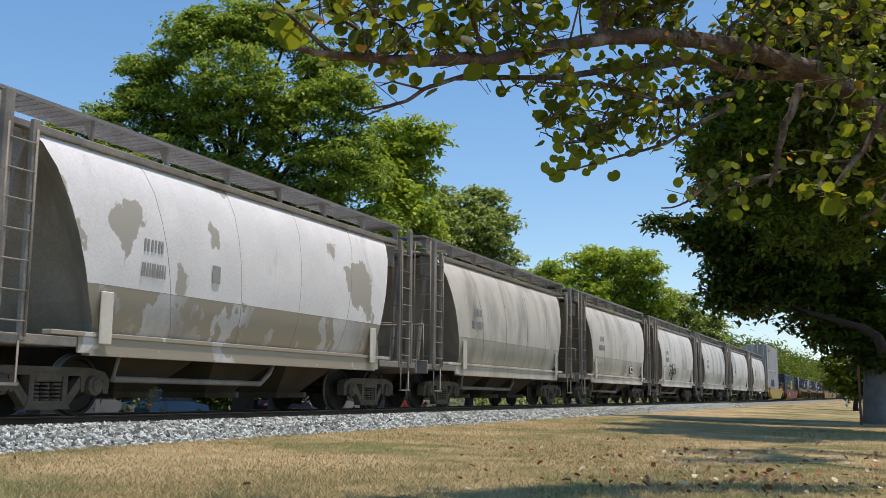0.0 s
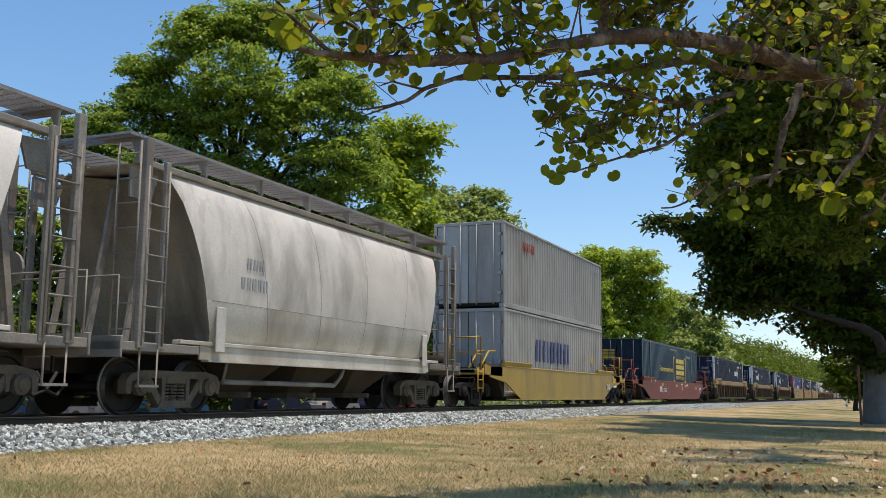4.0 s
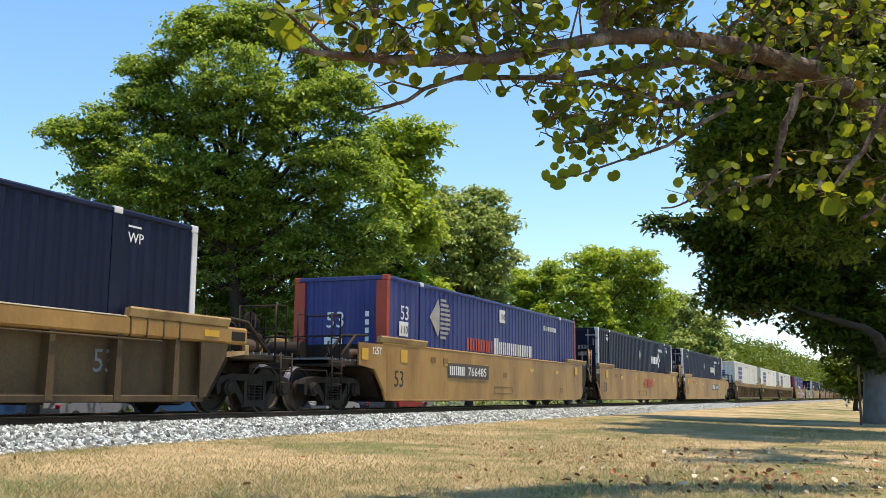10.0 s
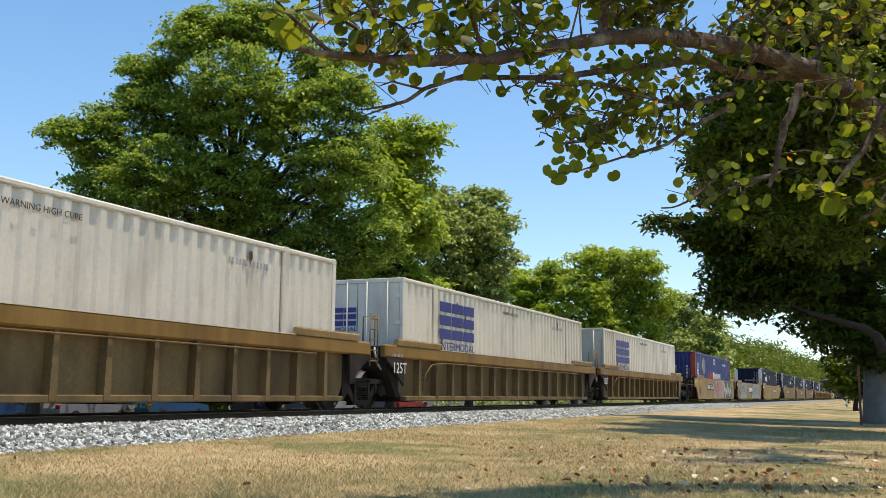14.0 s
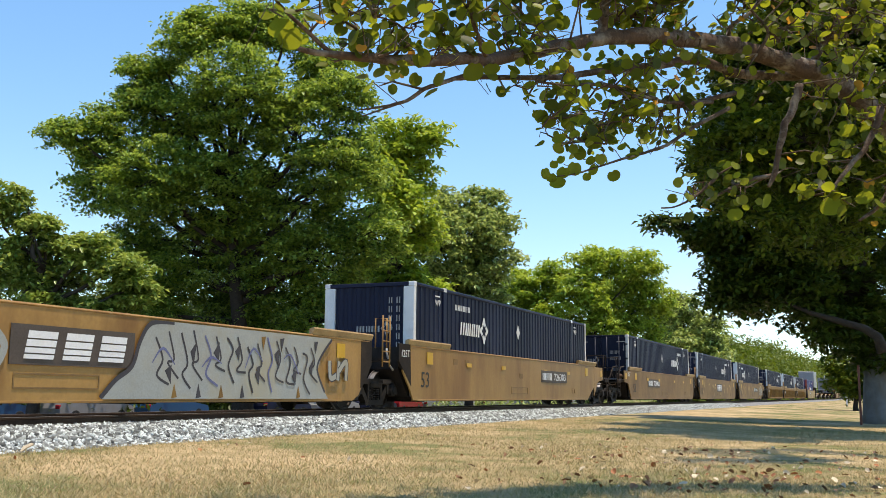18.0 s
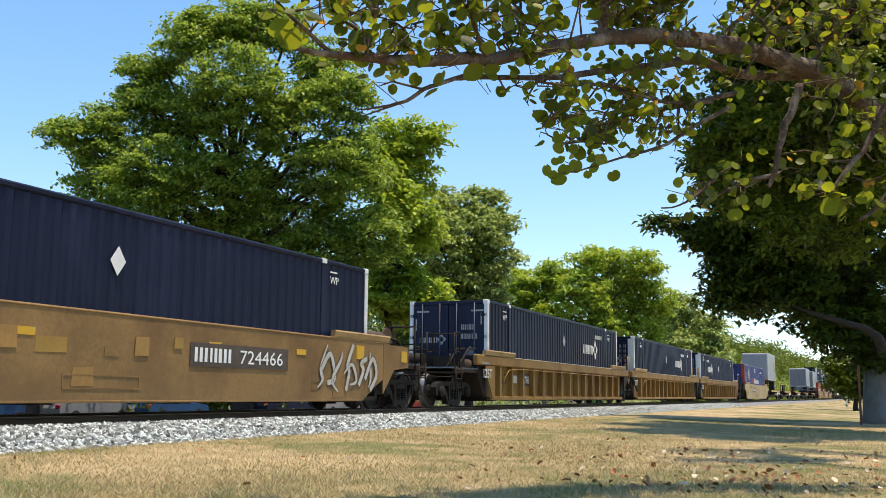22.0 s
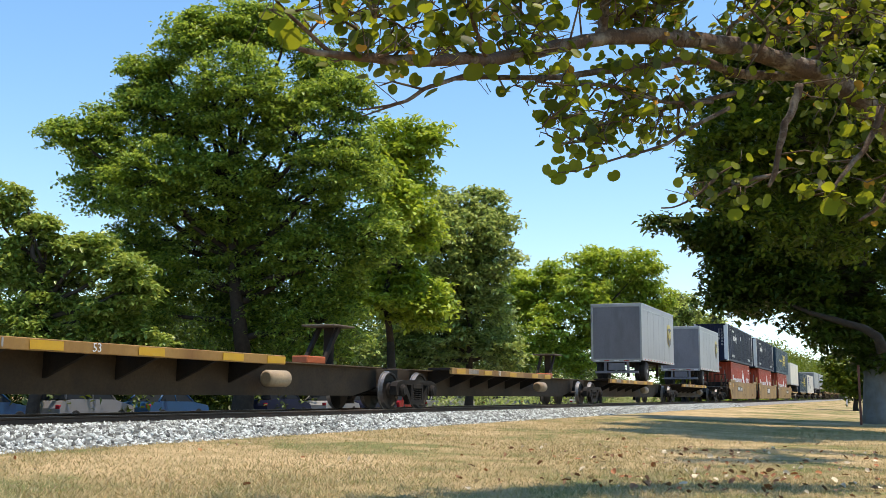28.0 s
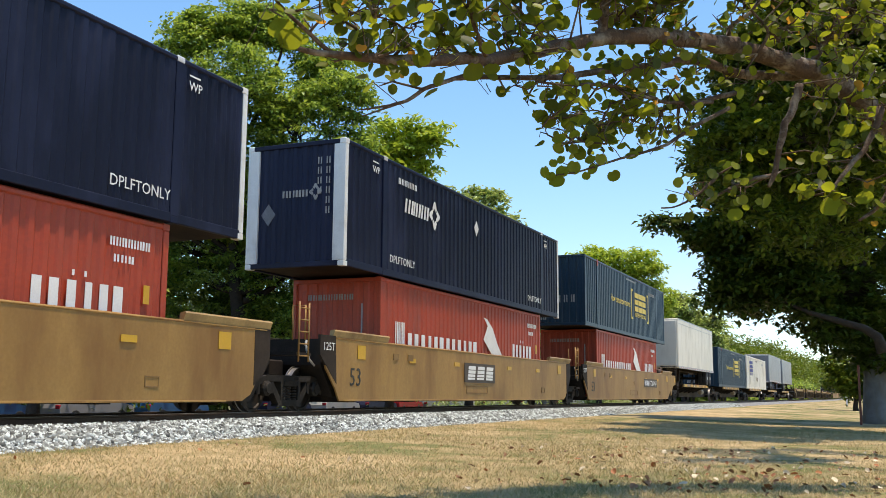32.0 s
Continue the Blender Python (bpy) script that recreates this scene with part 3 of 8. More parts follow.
def ladder(car, name, x0, x1, y, z0, z1, rungs, mat, r=0.018, axis="x"):
    """Rails and rungs; in the plane of the side (axis x) or of the end (axis y, x0 and x1 then lie across)."""
    s = Shape()
    put = (lambda a, z: (a, y, z)) if axis == "x" else (lambda a, z: (y, a, z))
    for a in (x0, x1):
        s.tube([put(a, z0), put(a, z1)], r * 1.3, 6)
    for i in range(rungs):
        z = z0 + (z1 - z0) * (i + 0.5) / rungs
        s.tube([put(x0, z), put(x1, z)], r, 6)
    return part(name, s, mat, car)


def sign(car, text, x, z, h, mat, y, name="lettering", label="", end=False):
    """Painted words on the near side (or on the end that faces -x)."""
    me = lettering(text, h)
    ob = part(name, me, mat, car, label)
    ob.matrix_basis = pose(x, y, z) if not end else pose(x, y, z, 0, 0, -90)
    return ob


def bars(car, x, z, w, h, n, mat, y, name="lettering", gap=0.25, end=False, lean=0.0):
    """A wordmark as a row of plain blocks."""
    step = w / n
    m = pose(x, y, z) if not end else pose(x, y, z, 0, 0, -90)
    joined = Shape()
    for i in range(n):
        a, b = i * step, i * step + step * (1 - gap)
        s = joined if h < 0.3 else Shape()
        strokes = ((a, b),) if n < 3 else ((a, a + (b - a) * 0.36), (b - (b - a) * (0.36, 0.28, 0.42)[i % 3], b))
        for a, b in strokes:
            s.prism([(a, 0), (b, 0), (b + lean * h, h), (a + lean * h, h)], -0.003, 0.003)
        if h >= 0.3:
            part(name, s, mat, car).matrix_basis = m
    if h < 0.3:
        ob = part(name, joined, mat, car)
        ob.matrix_basis = m
        if n > 1:
            ob["kind"] = "stuff"


LAYER = [0]


def patch_on(car, name, outline, x, z, mat, y, end=False, thick=0.003, label=""):
    """A thin painted or stuck-on piece; each lies a hair above the last, so that overlaps stay clean."""
    LAYER[0] = (LAYER[0] + 1) % 16
    y -= 0.0 if end else 0.0009 * LAYER[0]
    thick = min(thick, 0.0025)
    s = Shape().prism(outline, -thick, thick)
    ob = part(name, s, mat, car, label)
    ob.matrix_basis = pose(x, y, z) if not end else pose(x, y, z, 0, 0, -90)
    return ob


DIAMOND = [(0, -0.32), (0.24, 0), (0, 0.32), (-0.24, 0)]


def ring_mark(r):
    """A four-cornered knot: four rounded lozenges round a hole."""
    s = Shape()
    for k in range(4):
        a = k * math.pi / 2
        c, n = (math.cos(a), math.sin(a)), (-math.sin(a), math.cos(a))
        o = [(0.42, -0.40), (0.95, -0.10), (1.0, 0.10), (0.50, 0.42), (0.30, 0.22), (0.52, 0.02), (0.30, -0.18)]
        s.prism([(r * (c[0] * u + n[0] * v), r * 1.15 * (c[1] * u + n[1] * v)) for u, v in o], -0.003, 0.003)
    return s


# ---- containers and trailers ----
LEN53, LEN40, WIDE, HIGH = 16.154, 12.192, 2.59, 2.896


def wave_wall(x0, x1, z0, z1, y, pitch, depth, out=-1):
    """A corrugated steel wall along x."""
    s = Shape()
    xs, k = [], int((x1 - x0) / pitch)
    p = (x1 - x0) / k
    for i in range(k):
        a = x0 + i * p
        xs += [(a, 0), (a + 0.36 * p, 0), (a + 0.5 * p, 1), (a + 0.86 * p, 1)]
    xs.append((x1, 0))
    for (a, da), (b, db) in zip(xs, xs[1:]):
        ya, yb = y - out * depth * da, y - out * depth * db
        s.face_loop([(a, ya, z0), (b, yb, z0), (b, yb, z1), (a, ya, z1)])
    return s


def container(label, length, high, mat, post_mat=None, doors=True, width=WIDE, pitch=0.29, frame_40=True, group="", roof_mat=None, marks=None, category="shipping container", wave=0.026):
    """A steel box from x=0 to length, base at z=0, the near side at -width/2."""
    c = thing("shipping_container", label, category, group)
    w = width / 2
    post_mat = post_mat or mat
    for d in (-1, 1):
        part("side_wall", wave_wall(0.16, length - 0.16, 0.16, high - 0.11, d * (w - 0.012), pitch, wave, d), mat, c)
        part("top_rail", Shape().box(0.10, length - 0.10, d * (w - 0.07), d * w, high - 0.11, high - 0.005, 0.028), mat, c)
        part("bottom_rail", Shape().box(0.10, length - 0.10, d * (w - 0.09), d * w, 0.01, 0.17, 0.01), mat, c)
    for x, e in ((0.0, 1), (length, -1)):
        for d in (-1, 1):
            p = Shape()
            wide_face = 0.10 if post_mat is mat else (0.30 if not doors or e < 0 else 0.12)
            p.box(x, x + e * 0.14, d * (w - wide_face), d * (w + 0.002), 0.12, high - 0.12, 0.012)
            part("corner_post", p, post_mat, c, "white corner post" if post_mat is not mat else "")
            for za, zb in ((0.0, 0.12), (high - 0.12, high)):
                part("corner_casting", Shape().box(x - e * 0.004, x + e * 0.175, d * (w - 0.16), d * (w + 0.004), za, zb, 0.012), post_mat, c)
    roof = Shape().box(0.05, length - 0.05, -w + 0.05, w - 0.05, high - 0.05, high - 0.02)
    part("roof", roof, roof_mat or mat, c)
    part("floor", Shape().box(0.05, length - 0.05, -w + 0.05, w - 0.05, 0.05, 0.15), M["grime"], c)
    part("end_wall", Shape().box(length - 0.10, length - 0.04, -w + 0.08, w - 0.08, 0.12, high - 0.06), mat, c)
    if doors:
        for d in (-1, 1):
            door = part("door", Shape().box(0.03, 0.085, d * 0.012, d * (w - 0.12), 0.15, high - 0.12, 0.01), mat, c)
            for y in (0.28, 0.86):
                part("locking_bar", Shape().tube([(0.015, d * y, 0.1), (0.015, d * y, high - 0.08)], 0.022, 8), M["bar_steel"] if mat in (M["navy"], M["teal"]) else mat, door)
            hinge = Shape()
            for k in range(4):
                z = 0.45 + k * (high - 0.9) / 3
                hinge.box(0.0, 0.03, d * (w - 0.22), d * (w - 0.02), z - 0.05, z + 0.05, 0.008)
            part("hinge", hinge, mat, door)
        part("door_header", Shape().box(0.0, 0.10, -w + 0.1, w - 0.1, high - 0.12, high - 0.01, 0.01), mat, c)
    else:
        s = Shape()
        k = 8
        m = 0.25 if post_mat is not mat else 0.09
        p = (2 * w - 2 * m) / k
        ys = []
        for i in range(k):
            a = -w + m + i * p
            ys += [(a, 0.03), (a + 0.36 * p, 0.03), (a + 0.5 * p, 0.06), (a + 0.86 * p, 0.06)]
        ys.append((w - m, 0.03))
        for (a, da), (b, db) in zip(ys, ys[1:]):
            s.face_loop([(da, a, 0.12), (da, a, high - 0.06), (db, b, high - 0.06), (db, b, 0.12)])
        part("front_wall", s, mat, c)
        for za, zb in ((0.01, 0.13), (high - 0.11, high - 0.01)):
            part("end_rail", Shape().box(0.0, 0.09, -w + 0.1, w - 0.1, za, zb, 0.01), mat, c)
    if frame_40 and length > 14:
        off = (length - LEN40) / 2
        for x in (off, length - off):
            for d in (-1, 1):
                part("stacking_post", Shape().box(x - 0.11, x + 0.11, d * (w - 0.05), d * (w + 0.004), 0.12, high - 0.10, 0.01), mat, c)
                for za, zb in ((0.0, 0.12), (high - 0.10, high + 0.004)):
                    part("stacking_casting", Shape().box(x - 0.10, x + 0.10, d * (w - 0.14), d * (w + 0.006), za, zb, 0.01), (M["post_white"] if za else mat) if mat in (M["navy"], M["royal"]) else mat, c)
    return c


def navy_marks(c, variant, w=WIDE / 2):
    """White marks of the navy boxes; variant 0: knot mark near the -x end, 1: near the +x end."""
    y = -w - 0.006
    x = 3.02 if variant == 0 else 10.5
    for a, wide, lean in ((0.0, 0.09, 0.06), (0.19, 0.09, 0.06), (0.37, 0.09, 0.06), (0.52, 0.08, 0.06), (0.66, 0.09, 0.06), (0.83, 0.10, 0.06), (0.99, 0.08, 0.06), (1.16, 0.10, 0.06), (1.33, 0.10, 0.06)):
        patch_on(c, "wordmark_bar", [(a, 0), (a + wide, 0), (a + wide + lean, 0.36), (a + lean, 0.36)], x, 1.71, M["mark_white"], y)
    k = part("knot_mark", ring_mark(0.34), M["mark_white"], c, "white four-cornered knot emblem")
    k.location = (x + 1.86, y, 1.92)
    patch_on(c, "diamond_placard", [(a * 0.72, b * 0.72) for a, b in DIAMOND], 7.9, 2.05, M["mark_white"] if variant == 0 else M["mark_grey"], y)
    bars(c, 2.68 if variant == 0 else 12.35, 2.37, 1.12, 0.15, 6, M["mark_white"], y, "serial_mark", 0.35)
    for xx in (1.3, LEN53 - 1.75):
        sign(c, "WP", xx, 2.38, 0.17, M["mark_white"], y, "handling_mark")
        bars(c, xx, 2.62, 0.30, 0.03, 1, M["mark_white"], y, "handling_bar", 0.0)


def navy_container(doors, variant, tag=""):
    c = container("navy blue corrugated 53-foot container with white corner posts" + tag, LEN53, HIGH, M["navy"], M["post_white"], doors, group="navy containers")
    navy_marks(c, variant)
    e = 0.024
    if doors:
        bars(c, e, 1.62, 0.62, 0.16, 4, M["mark_dim"], 0.95, "end_wordmark", 0.2, end=True)
        k = part("end_knot", ring_mark(0.15), M["mark_dim"], c)
        k.matrix_basis = pose(e, 0.22, 1.72, 0, 0, -90)
        bars(c, e, 2.0, 0.5, 0.16, 4, M["mark_dim"], -0.42, "serial_mark", 0.3, end=True)
        bars(c, e, 1.72, 0.55, 0.16, 6, M["mark_dim"], -0.42, "serial_mark", 0.3, end=True)
        patch_on(c, "diamond_placard", DIAMOND, e, 1.2, M["mark_faint"], -0.72, end=True)
        g = Shape()
        for yy in (0.85, -0.95):
            g.box(e - 0.004, e + 0.004, yy - 0.2, yy + 0.2, 2.55, 2.60)
        g.box(e - 0.004, e + 0.004, 1.06, 1.10, 2.0, 2.35)
        g.box(e - 0.004, e + 0.004, -1.10, -1.06, 2.15, 2.5)
        part("reflective_strip", g, M["mark_dim"], c)["kind"] = "stuff"
    else:
        bars(c, 0.026, 1.62, 0.7, 0.16, 4, M["mark_dim"], 0.35, "end_wordmark", 0.2, end=True)
        k = part("end_knot", ring_mark(0.17), M["mark_dim"], c)
        k.matrix_basis = pose(0.026, -0.52, 1.72, 0, 0, -90)
        patch_on(c, "diamond_placard", [(a * 0.8, b * 0.8) for a, b in DIAMOND], 0.026, 1.25, M["mark_faint"], 0.72, end=True)
        s = Shape()
        for i in range(6):
            z = 2.35 - i * 0.23
            for yy in (-0.05, 0.02):
                s.box(-0.003, 0.003, yy, yy + 0.03, z, z + 0.16)
            if i < 4:
                for yy in (0.17, 0.24):
                    s.box(-0.003, 0.003, yy, yy + 0.03, z, z + 0.16)
        sv = part("serial_mark", s, M["mark_dim"], c)
        sv["kind"] = "stuff"
        sv.location = (0.026, -0.84, 0)
    return c


def block_word(c, x, z, h, mat, y, end=False, sub=True, wide=2.5):
    """A wordmark as three heavy plain blocks, with a small word under it."""
    m = pose(x, y, z) if not end else pose(x, y, z, 0, 0, -90)
    w = wide / 3
    for i in range(3):
        a, b = i * w, i * w + w * 0.93
        slabs = Shape()
        for lo, hi in ((0.0, 0.27), (0.365, 0.635), (0.73, 1.0)):
            slabs.prism([(a, lo * h), (b, lo * h), (b, hi * h), (a, hi * h)], -0.003, 0.003)
        part("wordmark_block", slabs, mat, c).matrix_basis = m
    if sub:
        t = lettering("INTERMODAL", h * 0.17)
        sm = part("lettering", t, mat, c)
        span = max(v.co.x for v in t.vertices)
        sm.matrix_basis = (pose(x, y, z - h * 0.30) if not end else pose(x, y, z - h * 0.30, 0, 0, -90)) @ Matrix.Diagonal((wide / span, 1, 1.35, 1))


def white_container(doors):
    c = container("chalky white corrugated 53-foot container with blue emblem", LEN53, 2.93, M["white"], None, doors, pitch=0.36, group="white containers", wave=0.05)
    y = -WIDE / 2 - 0.006
    block_word(c, 2.25, 1.53, 1.0, M["mark_blue"], y, wide=2.5)
    block_word(c, 0.02, 1.75, 0.46, M["mark_blue"], 0.55 if not doors else 1.1, end=True, wide=1.1)
    notice = sign(c, "WARNING HIGH CUBE", 7.1, 2.55, 0.10, M["mark_brown"], y, "warning_lettering")
    notice.matrix_basis = notice.matrix_basis @ Matrix.Diagonal((1.5 / max(v.co.x for v in notice.data.vertices), 1, 1, 1))
    bars(c, 12.25, 2.38, 1.35, 0.12, 6, M["mark_grey"], y, "serial_mark", 0.35)
    if not doors:
        s = Shape()
        for i in range(8):
            s.box(-0.003, 0.003, -0.03, 0.03, 0.35 + i * 0.16, 0.46 + i * 0.16)
        sv = part("serial_mark", s, M["mark_blue"], c)
        sv.location = (0.022, 0.85, 0)
    rust = Shape()
    for x, z, hh in ((2.35, 1.0, 0.9), (2.5, 0.5, 0.5), (4.0, 2.1, 0.4), (3.4, 2.3, 0.3), (7.5, 0.80, 0.35), (7.62, 0.95, 0.2), (7.85, 0.78, 0.30), (8.12, 0.72, 0.42), (8.35, 0.78, 0.38), (12.9, 2.45, 0.25)):
        rust.prism([(x, z), (x + 0.05, z - 0.05), (x + 0.1, z + hh * 0.6), (x + 0.07, z + hh), (x - 0.02, z + hh * 0.8)], y - 0.001, y + 0.003)
    part("rust_streak", rust, M["rail"], c, "brown rust streaks")
    return c


def royal_container():
    c = container("royal blue corrugated 53-foot container with orange posts", LEN53, HIGH, M["royal"], M["orange"], False, pitch=0.30, group="royal blue containers")
    y = -WIDE / 2 - 0.006
    sign(c, "53", 0.72, 1.87, 0.36, M["mark_white"], y, "length_mark")
    patch_on(c, "size_panel", [(0, 0), (0.5, 0), (0.5, 0.36), (0, 0.36)], 0.66, 1.46, M["mark_white"], y)
    sign(c, "110", 0.70, 1.53, 0.20, M["mark_black"], y - 0.02, "height_mark")
    globe = Shape()
    globe.prism([(-0.55, 0), (-0.3, 0.2), (0, 0.5), (0.1, 0.3), (0.1, -0.3), (0, -0.5), (-0.3, -0.2)], -0.003, 0.003)
    for i in range(9):
        z = -0.5 + i * 0.125
        r = math.sqrt(max(0.05, 0.33 - z * z))
        globe.box(0.16, 0.16 + r + 0.1, -0.003, 0.003, z - 0.035, z + 0.035)
    gl = part("globe_emblem", globe, M["mark_dim"], c, "white striped globe emblem")
    gl.location = (3.0, y, 2.06)
    bars(c, 5.05, 1.30, 2.1, 0.36, 5, M["mark_red"], y, "red_wordmark", 0.16)
    bars(c, 7.25, 1.27, 0.36, 0.50, 3, M["mark_white"], y, "white_wordmark", 0.1)
    bars(c, 7.68, 1.29, 3.2, 0.38, 9, M["mark_white"], y, "white_wordmark", 0.26)
    patch_on(c, "size_panel", [(0, 0), (0.5, 0), (0.5, 0.4), (0, 0.4)], 7.7, 2.27, M["mark_white"], y)
    sign(c, "110", 7.73, 2.36, 0.20, M["mark_black"], y - 0.02, "height_mark")
    bars(c, 12.15, 2.30, 1.5, 0.15, 6, M["mark_white"], y, "serial_mark", 0.35)
    sign(c, "53", 0.02, 1.65, 0.40, M["mark_white"], 0.40, "length_mark", end=True)
    patch_on(c, "size_panel", [(0, 0), (0.5, 0), (0.5, 0.3), (0, 0.3)], 0.02, 1.15, M["mark_white"], 0.42, end=True)
    s = Shape()
    for i in range(6):
        s.box(-0.003, 0.003, -0.05, 0.05, 0.9 + i * 0.2, 1.03 + i * 0.2)
    sv = part("serial_mark", s, M["mark_white"], c)
    sv.location = (0.02, -0.75, 0)
    return c


def teal_container(doors=True):
    c = container("dark teal-blue corrugated 53-foot container with yellow lettering", LEN53, HIGH, M["teal"], None, doors, pitch=0.29, group="teal containers")
    y = -WIDE / 2 - 0.006
    slogan = sign(c, "How tomorrow moves", 4.25, 1.38, 0.30, M["mark_yellow"], y, "slogan", "yellow slogan lettering")
    span = max(v.co.x for v in slogan.data.vertices)
    slogan.matrix_basis = slogan.matrix_basis @ Matrix.Diagonal((3.7 / span, 1, 1.1, 1))
    block_word(c, 8.95, 1.28, 0.90, M["mark_yellow"], y, wide=2.5)
    for x, d in ((8.2, 1), (12.05, -1)):
        s = Shape()
        s.prism([(0, 0.85), (d * 0.34, 0.85), (d * 0.34, 0.95), (d * 0.10, 0.95), (d * 0.10, 2.2), (d * 0.34, 2.2), (d * 0.34, 2.3), (0, 2.3)], -0.003, 0.003)
        b = part("bracket_mark", s, M["mark_yellow"], c)
        b.location = (x, y, 0)
    bars(c, 7.2, 2.62, 2.0, 0.08, 9, M["mark_dim"], y, "serial_mark", 0.3)
    bars(c, 12.2, 2.32, 1.45, 0.15, 6, M["mark_dim"], y, "serial_mark", 0.35)
    block_word(c, 0.024, 1.95, 0.42, M["mark_yellow"], 1.02, end=True, wide=0.95)
    bars(c, 0.024, 0.25, 0.7, 0.2, 4, M["mark_dim"], 1.0, "serial_mark", 0.3, end=True)
    bars(c, 0.024, 0.95, 0.9, 0.3, 3, M["mark_dim"], -0.1, "serial_mark", 0.5, end=True)
    red = Shape().box(1.88, 2.09, y - 0.002, y + 0.01, HIGH - 0.25, HIGH + 0.004)
    part("red_casting", red, M["orange"], c, "red stacking casting")
    return c


def orange_container():
    c = container("orange-red corrugated 40-foot container with white lettering", LEN40, 2.83, M["orange"], None, False, 2.438, 0.28, False, group="orange-red containers")
    y = -2.438 / 2 - 0.006
    bars(c, 0.78, 1.05, 0.55, 0.76, 3, M["mark_white"], y, "white_wordmark", 0.15)
    bars(c, 1.5, 1.05, 4.85, 0.52, 6, M["mark_white"], y, "white_wordmark", 0.24)
    pennant = patch_on(c, "pennant_emblem", [(0, 0), (1.0, -0.62), (1.75, -0.62), (1.5, -0.5), (1.62, -0.45), (1.2, -0.1), (0.75, 0.38), (0.3, 0.62), (0.0, 0.66), (0.35, 0.42)], 6.7, 1.68, M["mark_white"], y, label="white flying pennant emblem")
    bars(c, 9.3, 1.05, 2.0, 0.62, 3, M["mark_white"], y, "white_wordmark", 0.24)
    bars(c, 10.05, 1.74, 0.5, 0.09, 2, M["mark_white"], y, "white_wordmark", 0.8)
    bars(c, 10.8, 2.3, 0.95, 0.14, 7, M["mark_white"], y, "serial_mark", 0.25)
    bars(c, 10.9, 2.05, 0.5, 0.12, 3, M["mark_white"], y, "serial_mark", 0.3)
    patch_on(c, "yellow_tag", [(0, 0), (0.14, 0), (0.14, 0.3), (0, 0.3)], 11.6, 1.45, M["reflector"], y)
    bars(c, 0.026, 2.3, 1.3, 0.14, 9, M["mark_dim"], 0.8, "serial_mark", 0.3, end=True)
    s = Shape().box(-0.003, 0.003, -0.02, 0.02, 0.9, 2.2)
    sv = part("reflective_strip", s, M["mark_grey"], c)
    sv.location = (0.026, -0.7, 0)
    return c


def pale_container(top):
    c = container("weathered pale grey corrugated 40-foot container with rusty edges", LEN40, 2.80, M["pale"], None, True, 2.438, 0.28, False, group="pale grey containers")
    y = -2.438 / 2 - 0.006
    if not top:
        bars(c, 3.2, 1.2, 4.2, 0.75, 5, M["mark_blue"], y, "wordmark", 0.3)
        patch_on(c, "warning_triangle", [(0, 0), (0.42, 0), (0.21, 0.40)], 10.3, 1.35, M["reflector"], y)
    else:
        bars(c, 1.9, 2.05, 1.3, 0.3, 3, M["mark_red"], y, "wordmark", 0.3)
        bars(c, 10.6, 2.25, 1.0, 0.14, 6, M["mark_grey"], y, "serial_mark", 0.3)
        bars(c, 10.9, 1.85, 0.5, 0.12, 3, M["mark_grey"], y, "serial_mark", 0.3)
    edge = Shape()
    edge.box(LEN40 - 0.05, LEN40 + 0.006, y - 0.002, y + 0.06, 0.1, 2.72, 0.005)
    part("rusty_edge", edge, M["rail"], c, "rust-brown door post edge")
    return c


